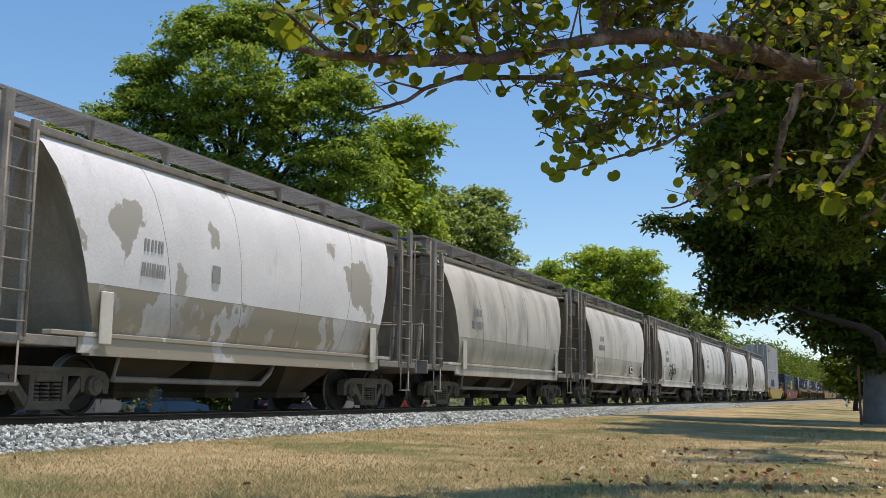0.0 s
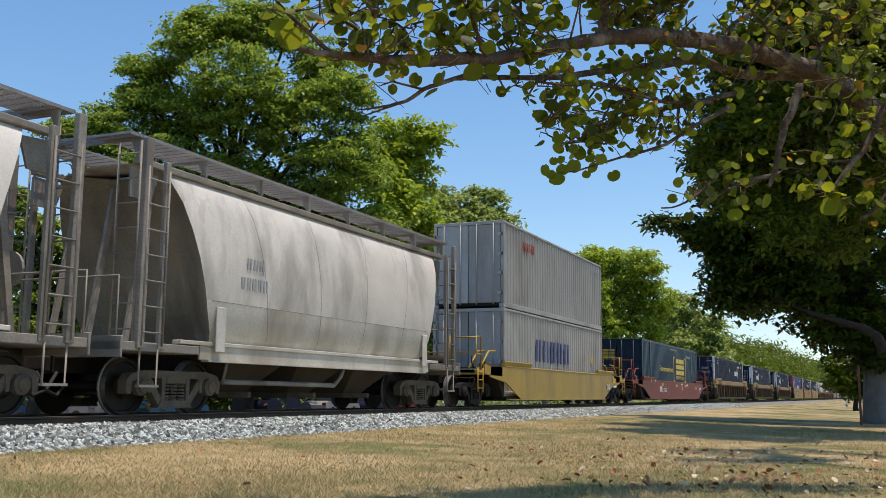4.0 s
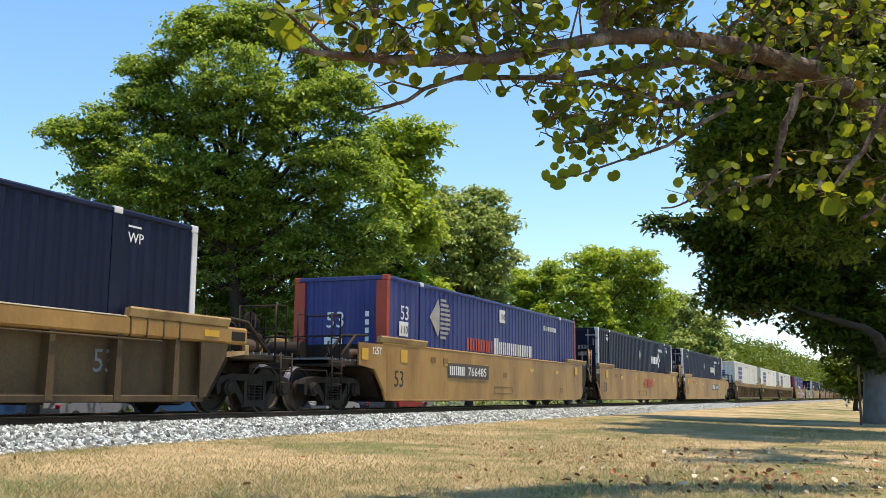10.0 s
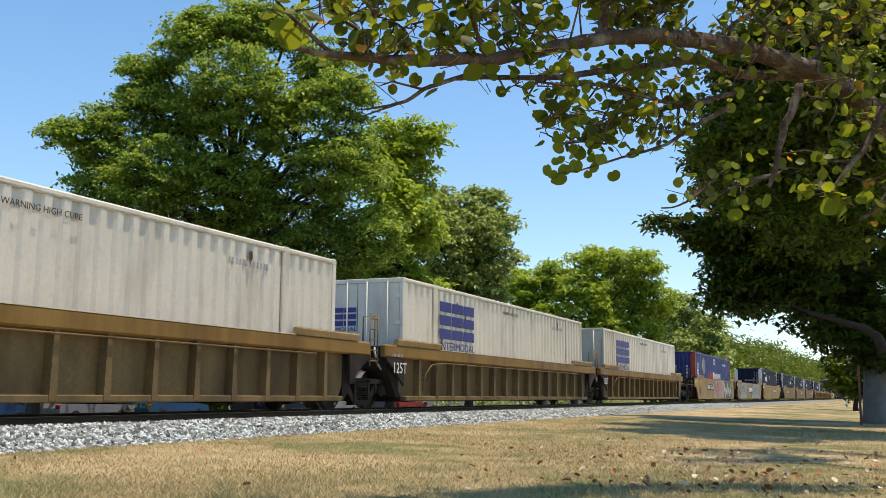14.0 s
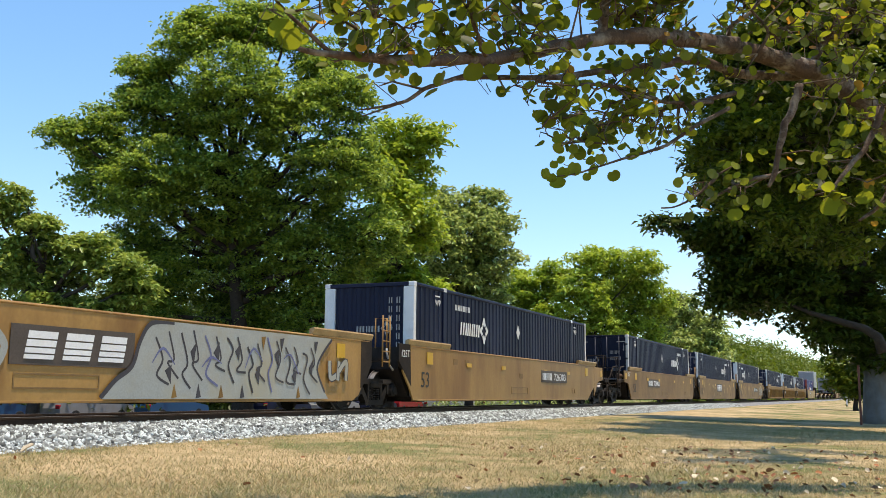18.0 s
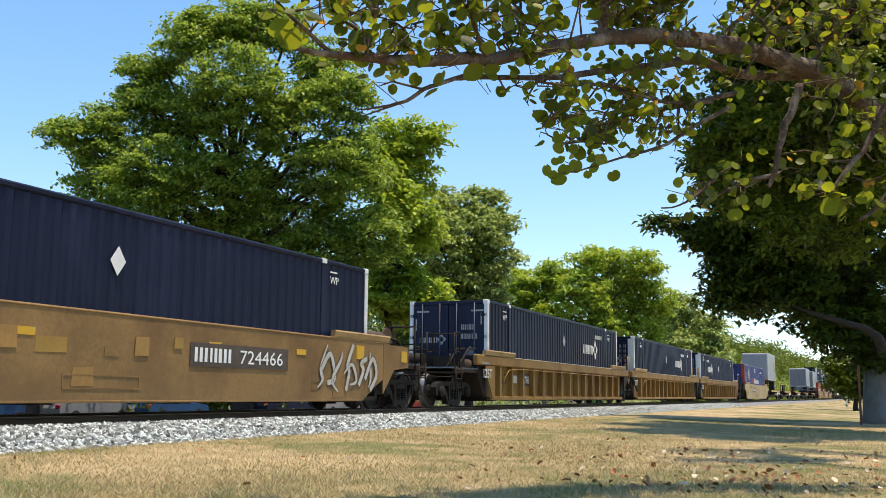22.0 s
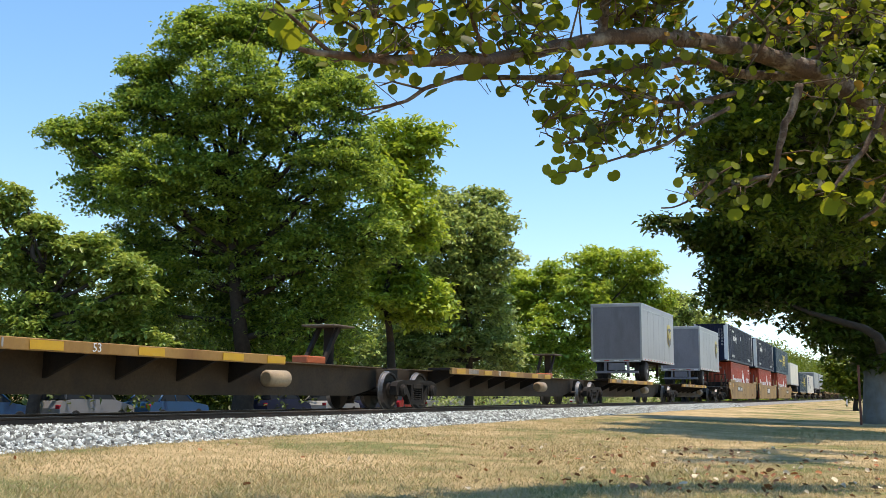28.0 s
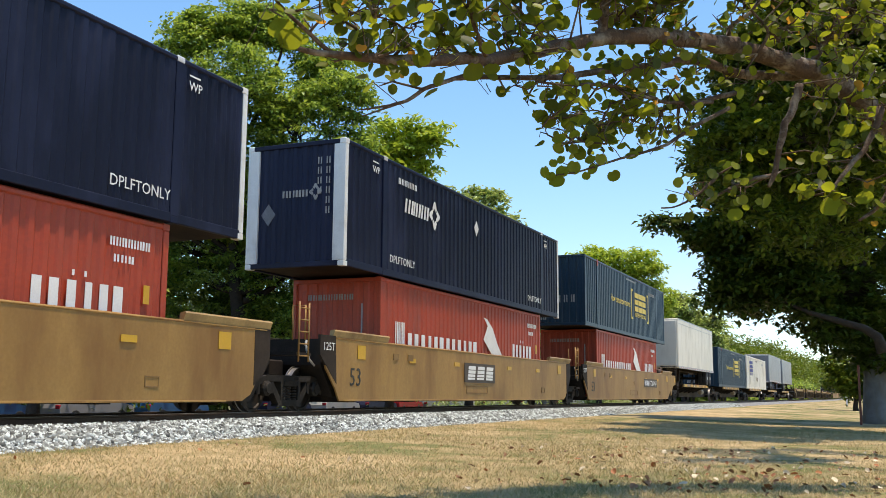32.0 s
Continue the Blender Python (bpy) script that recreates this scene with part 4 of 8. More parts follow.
def trailer(label, length=8.35, nose=False, shield=True, mat=None, z0=2.22, z1=5.03, long_box=False):
    """A road trailer on a rail platform: box, trim, bumper, wheels, landing gear. nose: the blunt front faces -x."""
    t = thing("road_trailer", label, "trailer", "road trailers")
    mat = mat or M["trailer"]
    w = 1.295
    body = part("box_body", Shape().box(0, length, -w, w, z0, z1, 0.05), mat, t)
    for d in (-1, 1):
        part("side_moulding", Shape().box(0.02, length - 0.02, d * w, d * (w + 0.012), z1 - 0.30, z1 - 0.27), M["trailer_trim"], t)
        part("top_rail", Shape().box(-0.006, length, d * w, d * (w + 0.014), z1 - 0.05, z1 + 0.006), M["trailer_trim"], t)
        part("bottom_rail", Shape().box(-0.006, length, d * (w - 0.01), d * (w + 0.016), z0 - 0.04, z0 + 0.10, 0.008), M["trailer_trim"], t)
    strip_r, strip_w = Shape(), Shape()
    k = int(length / 0.36)
    for i in range(k):
        x = 0.15 + i * 0.36
        (strip_r if i % 2 else strip_w).box(x, x + 0.2, -w - 0.0205, -w - 0.016, z0 + 0.0, z0 + 0.045)
    part("reflector_red", strip_r, M["mark_red"], t)["kind"] = "stuff"
    part("reflector_white", strip_w, M["mark_white"], t)["kind"] = "stuff"
    seams = Shape()
    n = int(length / 1.2)
    for i in range(1, n):
        x = length * i / n
        seams.box(x - 0.012, x + 0.012, -w - 0.004, -w, z0 + 0.1, z1 - 0.31)
    part("panel_seam", seams, mat, t)["kind"] = "stuff"
    fx = (lambda v: v) if not nose else (lambda v: length - v)
    if not nose:
        fr = Shape()
        fr.box(-0.03, 0.06, -w - 0.004, -w + 0.10, z0 - 0.05, z1 + 0.004, 0.012)
        fr.box(-0.03, 0.06, w - 0.10, w + 0.004, z0 - 0.05, z1 + 0.004, 0.012)
        fr.box(-0.031, 0.061, -w + 0.08, w - 0.08, z1 - 0.17, z1 + 0.005, 0.012)
        fr.box(-0.031, 0.061, -w + 0.08, w - 0.08, z0 - 0.12, z0 + 0.04, 0.012)
        part("rear_frame", fr, M["trailer_trim"], t)
        part("roll_door", Shape().box(-0.012, 0.0, -w + 0.11, w - 0.11, z0 + 0.05, z1 - 0.18), M["roll_door"], t, "grey roll-up door with the rear face's shade in its colour")
        for i in range(5):
            y = -w + 0.3 + i * (2 * w - 0.6) / 4
            part("reflector_strip", Shape().box(-0.036, -0.031, y - 0.13, y + 0.13, z0 - 0.07, z0 - 0.03), M["mark_red"] if i % 2 else M["mark_white"], t)
        bump = Shape()
        bump.box(-0.05, 0.05, -1.1, 1.1, z0 - 0.68, z0 - 0.56, 0.01)
        for y in (-0.62, 0.52):
            bump.box(-0.02, 0.06, y, y + 0.12, z0 - 0.6, z0 - 0.1)
        part("bumper", bump, M["roll_door"], t)
        part("rear_plate", Shape().box(-0.01, 0.0, -0.42, 0.42, z0 - 0.52, z0 - 0.16), M["roll_door"], t)
    else:
        part("nose_panel", Shape().box(-0.035, 0.0, -w + 0.12, w - 0.12, z0 + 0.12, z1 - 0.12, 0.02), mat, t)
    for y in (-0.5, 0.5):
        part("frame_rail", Shape().box(0.1, length - 0.1, y - 0.05, y + 0.05, z0 - 0.16, z0 - 0.03), M["grime"], t)
    for i in range(int(length / 0.6)):
        part("floor_beam", Shape().box(0.3 + i * 0.6, 0.36 + i * 0.6, -w + 0.05, w - 0.05, z0 - 0.07, z0 - 0.035), M["grime"], t)
    tyre_r = 0.50
    axles = (1.25,) if length < 9 else (1.3, 2.5)
    for a in axles:
        ax = part("axle", Shape().tube([(fx(a), -1.0, 1.16 + tyre_r), (fx(a), 1.0, 1.16 + tyre_r)], 0.07, 10), M["grime"], t)
        for d in (-1, 1):
            ty = Shape().lathe([(0, 0.30), (0, tyre_r - 0.06), (0.04, tyre_r), (0.22, tyre_r), (0.26, tyre_r - 0.03), (0.30, tyre_r), (0.5, tyre_r), (0.55, tyre_r - 0.06), (0.55, 0.3)], fx(a), 1.16 + tyre_r, d, 24, d * 0.70)
            part("tyre", ty, M["rubber"], t)
            part("rim", Shape().lathe([(0, 0.29), (0.06, 0.27), (0.08, 0.12), (0.12, 0.1)], fx(a), 1.16 + tyre_r, d, 18, d * 1.14), M["trailer_trim"], t)
    for d in (-1, 1):
        susp = Shape()
        susp.box(fx(axles[0]) - 0.6, fx(axles[-1]) + 0.6, d * 0.48, d * 0.58, z0 - 0.35, z0 - 0.1, 0.02)
        part("suspension", susp, M["grime"], t)
    legs = Shape()
    lx = fx(length - 2.4)
    for d in (-1, 1):
        legs.box(lx - 0.07, lx + 0.07, d * 0.8 - 0.07, d * 0.8 + 0.07, z0 - 0.75, z0 - 0.05, 0.01)
    legs.tube([(lx, -0.8, z0 - 0.4), (lx, 0.8, z0 - 0.4)], 0.03, 6)
    part("landing_gear", legs, M["grime"], t)
    if shield:
        o = [(-0.38, 0.95), (0, 1.02), (0.38, 0.95), (0.40, 0.05), (0.28, -0.28), (0, -0.48), (-0.28, -0.28), (-0.40, 0.05)]
        x = length - 1.38
        sh = patch_on(t, "shield_emblem", [(a * 1.25, b * 0.85) for a, b in o], x, 3.52, M["gold"], -w - 0.008, label="gold and brown shield emblem")
        patch_on(t, "shield_field", [(a * 1.12, b * 0.79 - (0.14 if b > 0.5 else 0.0)) for a, b in o], x, 3.52, M["brown"], -w - 0.024)
        for i in range(3):
            patch_on(t, "shield_bar", [(0, 0), (0.19, 0), (0.21, 0.40), (0.02, 0.40)], x - 0.36 + i * 0.25, 3.62 - (0.1 if i == 1 else 0), M["gold"], -w - 0.040)
    return t


# ---- rail cars ----
def coupler(car, x, d):
    s = Shape()
    s.box(x, x + d * 0.55, -0.10, 0.10, 0.74, 0.96, 0.03)
    s.box(x + d * 0.45, x + d * 0.72, -0.16, 0.14, 0.70, 1.0, 0.05)
    part("coupler", s, M["grime"], car)
    part("air_hose", Shape().tube([(x + d * 0.1, -0.35, 0.72), (x + d * 0.3, -0.36, 0.45), (x + d * 0.55, -0.34, 0.36), (x + d * 0.7, -0.32, 0.5)], 0.028, 6), M["rubber"], car)


HOPPER_LEN = 12.5


def hopper(old=False):
    car = thing("covered_hopper_car", "grey covered hopper car, light paint peeling in big patches" if old else "dusty light grey covered hopper car with rounded sides", "rail car", "covered hopper cars")
    paint, frame_m = (M["hopper_old"] if old else M["hopper"]), M["hopper_frame"]
    L = HOPPER_LEN
    half = [(1.30, 1.26), (1.40, 1.45), (1.475, 1.8), (1.492, 2.0), (1.505, 2.25), (1.50, 2.7), (1.45, 3.15), (1.36, 3.60), (1.22, 3.94), (1.08, 4.11), (0.92, 4.18)]
    def edge(z):
        u = (4.11 - z) / 2.8
        return 0.70 + 1.10 * max(0.0, u) ** 0.75 + (0.25 * max(0, 1.75 - z))
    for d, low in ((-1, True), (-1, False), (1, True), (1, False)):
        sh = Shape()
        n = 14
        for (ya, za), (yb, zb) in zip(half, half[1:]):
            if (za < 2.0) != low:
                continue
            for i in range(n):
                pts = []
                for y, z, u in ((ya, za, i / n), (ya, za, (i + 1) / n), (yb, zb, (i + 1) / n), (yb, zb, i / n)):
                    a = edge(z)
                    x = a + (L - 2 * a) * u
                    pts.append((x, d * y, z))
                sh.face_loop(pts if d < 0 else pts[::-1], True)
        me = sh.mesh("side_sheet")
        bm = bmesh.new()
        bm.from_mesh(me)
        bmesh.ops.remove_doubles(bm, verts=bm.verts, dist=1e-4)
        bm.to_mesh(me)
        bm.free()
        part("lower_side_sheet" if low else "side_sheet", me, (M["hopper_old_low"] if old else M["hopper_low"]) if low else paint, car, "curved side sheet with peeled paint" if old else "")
        if low:
            continue
        # welded joints between the sheets
        for u in (0.2, 0.41, 0.62, 0.83):
            seam = Shape()
            line = []
            for y, z in half[:-1]:
                a = edge(z)
                line.append((a + (L - 2 * a) * u, d * (y + 0.001), z))
            seam.tube(line, 0.004, 5, False)
            part("weld_seam", seam, frame_m, car)
        part("weld_seam", Shape().tube([(edge(2.0) + 0.15, d * 1.491, 2.0), (L - edge(2.0) - 0.15, d * 1.491, 2.0)], 0.004, 5), frame_m, car)
    for e in (0, 1):
        sh = Shape()
        X = (lambda v: v) if e == 0 else (lambda v: L - v)
        for (ya, za), (yb, zb) in zip(half, half[1:]):
            xa, xb = X(edge(za)), X(edge(zb))
            mid_a, mid_b = X(edge(za) + 0.55), X(edge(zb) + 0.55)
            sh.face_loop([(xa, -ya, za), (xb, -yb, zb), (mid_b, -yb * 0.45, zb), (mid_a, -ya * 0.45, za)])
            sh.face_loop([(mid_a, -ya * 0.45, za), (mid_b, -yb * 0.45, zb), (mid_b, yb * 0.45, zb), (mid_a, ya * 0.45, za)])
            sh.face_loop([(mid_a, ya * 0.45, za), (mid_b, yb * 0.45, zb), (xb, yb, zb), (xa, ya, za)])
        part("slope_sheet", sh, M["slope"], car, "dusty end slope sheet with its shade put into the paint")
        g = Shape()
        for y in (-0.8, 0.0, 0.8):
            g.prism([(X(0.35), 1.2), (X(0.45), 1.2), (X(0.95), 3.9), (X(0.80), 3.9)], y - 0.03, y + 0.03)
        part("end_brace", g, frame_m, car)
        part("end_platform", Shape().box(X(-0.45), X(1.5), -1.45, 1.45, 1.06, 1.20, 0.01).box(X(-0.45), X(-0.40), -1.48, 1.48, 0.95, 1.28, 0.01), frame_m, car)
        for d in (-1, 1):
            post = Shape()
            post.box(X(-0.10), X(0.06), d * 1.40, d * 1.50, 1.1, 4.45, 0.01)
            post.box(X(0.42), X(0.54), d * 1.40, d * 1.48, 1.1, 4.15, 0.01)
            part("corner_post", post, frame_m, car)
            ladder(car, "side_ladder", X(-0.02), X(0.48), d * 1.50, 1.15, 4.0, 7, frame_m, 0.014)
            ladder(car, "end_ladder", d * 0.95, d * 1.40, X(-0.12), 1.2, 4.4, 8, frame_m, 0.014, axis="y")
            st = Shape()
            st.tube([(X(0.0), d * 1.46, 1.1), (X(0.0), d * 1.46, 0.52), (X(0.42), d * 1.46, 0.52), (X(0.42), d * 1.46, 1.1)], 0.018, 6)
            st.box(X(-0.02), X(0.44), d * 1.42, d * 1.50, 0.50, 0.54)
            part("stirrup_step", st, frame_m, car)
            part("gusset_plate", Shape().prism([(X(0.05), 3.55), (X(0.55), 3.55), (X(0.72), 4.0), (X(0.05), 4.05)], d * 1.02, d * 1.06), frame_m, car)
            part("jacking_plate", Shape().box(X(1.86), X(2.12), d * 1.50, d * 1.53, 1.12, 1.90, 0.01), M["hopper"] if not old else M["white"], car, "whitish vertical plate")
        hand = Shape()
        hand.tube([(X(-0.42), -1.35, 1.25), (X(-0.42), -1.35, 2.2), (X(-0.42), 1.35, 2.2), (X(-0.42), 1.35, 1.25)], 0.018, 6)
        part("end_handrail", hand, frame_m, car)
        coupler(car, X(-0.45), -1 if e == 0 else 1)
        truck(car, X(1.35), 0, dusty=True)
        part("center_sill", Shape().box(X(-0.5), X(3.2), -0.20, 0.20, 0.72, 1.10), M["grime"], car)
    brake = Shape()
    brake.lathe([(0, 0.28), (0.05, 0.28)], 0, 2.3, 1, 16, -0.3)
    bw = part("brake_wheel", brake, frame_m, car)
    bw.matrix_basis = pose(L + 0.25, 0.3, 0, 0, 0, 90)
    roof = Shape()
    for (ya, za), (yb, zb) in (((-0.92, 4.18), (-0.45, 4.27)), ((-0.45, 4.27), (0.45, 4.27)), ((0.45, 4.27), (0.92, 4.18))):
        roof.face_loop([(0.66, ya, za), (L - 0.66, ya, za), (L - 0.66, yb, zb), (0.66, yb, zb)])
    part("roof_sheet", roof, paint, car)
    for d in (-1, 1):
        eave = Shape().box(0.1, L - 0.1, d * 1.04, d * 1.18, 4.09, 4.20, 0.015)
        part("roof_rail", eave, frame_m, car)
        board = Shape()
        for i in range(13):
            y = d * (0.42 + i * 0.0625)
            board.box(-0.15, L + 0.15, y - 0.009, y + 0.009, 4.535, 4.565)
        for i in range(64):
            x = -0.1 + i * (L + 0.2) / 63
            board.box(x - 0.007, x + 0.007, d * 0.41, d * 1.18, 4.53, 4.555)
        board.box(-0.16, L + 0.16, d * 1.175, d * 1.195, 4.52, 4.575)
        part("running_board", board, M["grating"], car, "open steel grating walkway")
        for i in range(8):
            x = 0.12 + i * (L - 0.24) / 7
            part("board_post", Shape().box(x - 0.022, x + 0.022, d * 1.12, d * 1.17, 4.16, 4.53, 0.006), frame_m, car)
            part("board_bracket", Shape().prism([(d * 1.12, 4.18), (d * 1.12, 4.53), (d * 0.42, 4.53), (d * 0.42, 4.49), (d * 0.98, 4.47)], x - 0.008, x + 0.008, axis="x"), frame_m, car)
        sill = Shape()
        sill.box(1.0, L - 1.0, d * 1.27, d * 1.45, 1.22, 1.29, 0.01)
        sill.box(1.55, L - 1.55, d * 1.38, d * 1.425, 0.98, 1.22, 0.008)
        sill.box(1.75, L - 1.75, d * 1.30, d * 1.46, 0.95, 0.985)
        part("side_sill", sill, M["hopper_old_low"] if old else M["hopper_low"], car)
    for e, x in ((0, -0.15), (1, L + 0.15)):
        cross = Shape()
        for i in range(5):
            xx = x + (0.10 * i if e == 0 else -0.10 * i)
            cross.box(xx - 0.012, xx + 0.012, -1.2, 1.2, 4.525, 4.565)
        part("end_walkway", cross, M["grating"], car)
    for i in range(6):
        x = 1.7 + i * (L - 3.4) / 5
        part("roof_hatch", Shape().lathe([(0, 0.28), (0.12, 0.30), (0.16, 0.2)], 0, 0, 1, 14), frame_m, car).matrix_basis = pose(x, 0, 4.27, 90)
    for i in range(3):
        a = 2.7 + i * 2.42
        bay = Shape()
        lo, hi = 0.42, 1.24
        x0, x1, x2, x3 = a - 0.05, a + 2.30, a + 0.72, a + 1.52
        top = [(x0, -1.28, hi), (x1, -1.28, hi), (x1, 1.28, hi), (x0, 1.28, hi)]
        bot = [(x2, -0.45, lo), (x3, -0.45, lo), (x3, 0.45, lo), (x2, 0.45, lo)]
        for k in range(4):
            bay.face_loop([top[k], top[(k + 1) % 4], bot[(k + 1) % 4], bot[k]][::-1])
        bay.box(x2 - 0.05, x3 + 0.05, -0.5, 0.5, lo - 0.09, lo + 0.02, 0.01)
        part("discharge_bay", bay, M["bay"], car, "brown dusty discharge chute")
        part("outlet_gate", Shape().tube([(x2 + 0.4, -0.9, lo - 0.03), (x2 + 0.4, 0.9, lo - 0.03)], 0.06, 10), M["truck_dusty"], car)
    pipe = Shape()
    pipe.tube([(2.6, -1.15, 0.62), (6.6, -1.15, 0.60), (6.9, -1.15, 0.8), (7.2, -1.1, 1.15)], 0.05, 8)
    pipe.tube([(2.6, -1.15, 0.62), (2.8, -1.15, 1.2)], 0.03, 6)
    part("discharge_pipe", pipe, frame_m, car)
    y = -1.53
    if not old:
        bars(car, 2.72, 2.66, 0.62, 0.2, 3, M["mark_grey"], -1.515, "initial_mark", 0.3)
        bars(car, 2.55, 2.28, 0.9, 0.22, 5, M["mark_grey"], -1.513, "serial_mark", 0.3)
    if old:
        bars(car, 2.75, 2.62, 0.5, 0.2, 3, M["mark_dim"], -1.51, "serial_mark", 0.3)
        bars(car, 2.7, 2.22, 0.6, 0.22, 5, M["mark_dim"], -1.525, "serial_mark", 0.3)
        bars(car, 4.5, 2.3, 0.22, 0.3, 1, M["mark_dim"], -1.525, "notice_panel", 0.0)
    return car


def ribbed_or_smooth(style, length=LEN53, left="artic", right="artic", main=None, number="", tag="", deep=1.58, plate="125T"):
    """One well of a container car, its load bay from x=0 to length. Ends: 'artic' shares a truck at x=-1.72, 'own' has its own truck and coupler."""
    main = main or M["ochre"]
    words = {"smooth": "ochre smooth-sided container well car unit", "ribbed": "ochre ribbed-sided container well car unit", "brown": "grimy brown ribbed container well car", "red": "faded red container well car", "yellow": "yellow container well car"}[style]
    car = thing("well_car", words + tag, "rail car", "container well cars")
    L, W = length, 1.50
    top = deep
    ribbed = style in ("ribbed", "brown")
    n = 12 if style == "brown" else 15
    bay = (L - 1.3) / (n - 1)
    for d in (-1, 1):
        if ribbed:
            chord_m = M["ochre_rib"] if style == "ribbed" else M["ochre"]
            part("top_chord", Shape().box(-1.30, L + 1.30, d * (W - 0.17), d * W, top - 0.30, top, 0.035), chord_m, car)
            part("worn_edge", Shape().box(1.9, L - 1.9, d * (W - 0.05), d * (W + 0.003), top - 0.016, top + 0.003, 0.003), M["worn_edge"], car, "rubbed chord edge with its sunlit line painted in")
            part("side_plate", Shape().prism([(-0.15, 0.36), (L + 0.15, 0.36), (L + 0.55, 1.0), (L + 0.55, top - 0.28), (-0.55, top - 0.28), (-0.55, 1.0)], d * (W - 0.22), d * (W - 0.18)), main, car)
            part("bottom_sill", Shape().box(-0.1, L + 0.1, d * (W - 0.24), d * (W - 0.03), 0.27, 0.38, 0.015), main, car)
            part("brake_pipe", Shape().tube([(0.95, d * (W - 0.10), 0.52), (1.02, d * (W - 0.02), top - 0.62), (1.30, d * (W + 0.015), top - 0.40), (2.2, d * (W + 0.02), top - 0.35), (L - 1.1, d * (W + 0.02), top - 0.35)], 0.018, 6), main, car)
            rib = Shape().prism([(-0.075, 0.30), (0.075, 0.30), (0.05, top - 0.29), (-0.05, top - 0.29)], -0.085, 0.085)
            me = shared(("rib", style, main.name), lambda: rib.mesh("rib"))
            if not me.materials:
                me.materials.append(main)
            for i in range(n):
                ob = part("rib", me, main, car)
                ob.location = (0.65 + i * bay, d * (W - 0.105), 0)
        else:
            outline = [(-0.42, 0.28), (-0.58, 0.52), (-1.0, 0.95), (-1.05, 1.30), (-0.65, top), (L + 0.75, top), (L + 1.05, 1.30), (L + 0.95, 0.98), (L + 0.10, 0.62), (L - 0.55, 0.28)]
            if right == "artic":
                outline[5:] = [(L + 0.24, top), (L + 0.24, 0.56), (L + 0.12, 0.40), (L - 0.15, 0.28)]
            if style in ("red", "yellow"):
                outline = [(0.9, 0.28), (-0.55, 0.80), (-1.9, 0.95), (-1.9, top), (L + 1.9, top), (L + 1.9, 0.95), (L + 0.55, 0.80), (L - 0.9, 0.28)]
            part("side_plate", Shape().prism(outline, d * (W - 0.04), d * W), main, car)
            part("top_lip", Shape().box(-0.6, L + 0.6, d * (W - 0.12), d * (W + 0.012), top - 0.02, top + 0.035, 0.022), main, car)
            part("bottom_lip", Shape().box(-0.2, L - 0.6, d * (W - 0.16), d * (W + 0.006), 0.265, 0.30, 0.006), main, car)
        for x0, x1 in ((-0.72, 1.86), (L - 1.86, L + 0.72)):
            gd = Shape()
            z = top + (0.0 if ribbed else 0.03)
            gd.prism([(d * (W - 0.01), z), (d * (W - 0.10), z), (d * (W - 0.08), z + 0.13), (d * (W + 0.02), z + 0.15), (d * (W + 0.035), z + 0.12)], x0, x1, axis="x")
            part("loading_guide", gd, M["guide"] if style not in ("red", "yellow") else main, car)
    # floor of the well
    for d in (-1, 1):
        part("floor_rail", Shape().box(-0.3, L + 0.3, d * 0.98, d * 1.40, 0.28, 0.37), M["grime"], car)
    for i in range(6):
        x = 0.4 + i * (L - 0.8) / 5
        part("cross_beam", Shape().box(x - 0.15, x + 0.15, -1.36, 1.36, 0.24, 0.365), M["grime"], car)
    for e, kind in ((0, left), (1, right)):
        X = (lambda v: v) if e == 0 else (lambda v: L - v)
        out = -1 if e == 0 else 1
        bulk = Shape()
        bulk.prism([(X(-0.30), 0.35), (X(-0.42), 0.35), (X(-0.95), 1.02), (X(-0.95), top - 0.02), (X(-0.30), top - 0.02)], -1.34, 1.34)
        part("end_bulkhead", bulk, M["grime"], car)
        for ya, yb in ((-W - 0.006, -W + 0.05), (W - 0.05, W + 0.006)):
            if style in ("ribbed", "smooth") and kind == "artic":
                pl = Shape().prism([(X(-0.32), 0.62), (X(-0.92), 1.05), (X(-1.25), 1.22), (X(-1.25), top - 0.31), (X(-0.32), top - 0.31)] if ribbed else [(X(-0.55), 0.62), (X(-1.02), 1.02), (X(-1.25), 1.22), (X(-1.25), top + 0.05), (X(-0.62), top + 0.05)], ya, yb)
                if e == 1 and not ribbed:
                    pl = Shape().prism([(X(-0.20), 0.56), (X(-0.45), 0.74), (X(-0.70), 1.08), (X(-0.70), top + 0.03), (X(-0.20), top + 0.03)], ya, yb)
                part("end_side_plate", pl, M["grime"], car, "dark brown end plate")
            elif style in ("ribbed", "brown"):
                pl = Shape().prism([(X(0.06), 0.34), (X(-0.12), 0.36), (X(-0.62), 1.02), (X(-0.70), top - 0.31), (X(0.06), top - 0.31)], ya, yb - 0.02)
                part("end_side_plate", pl, main, car)
                if style == "brown":
                    post_s = Shape().box(X(-1.22), X(-1.34), ya, yb + 0.02, 1.10, top - 0.30, 0.008)
                    post_s.prism([(X(-0.66), 1.04), (X(-1.28), 1.12), (X(-1.28), 1.18), (X(-0.66), 1.14)], ya, yb)
                    part("end_bracket", post_s, M["guide"], car, "tan end bracket")
                    part("chord_pocket", Shape().box(X(-0.80), X(-1.20), ya - 0.012, yb, top - 0.235, top - 0.075, 0.01), M["grime"], car, "dark square chord pocket")
                    for u in (0.62, 1.02, 1.42, 1.80):
                        part("chord_seam", Shape().box(X(u), X(u + 0.028), ya - 0.008, yb, top - 0.30, top - 0.006), M["ochre_brown"], car)
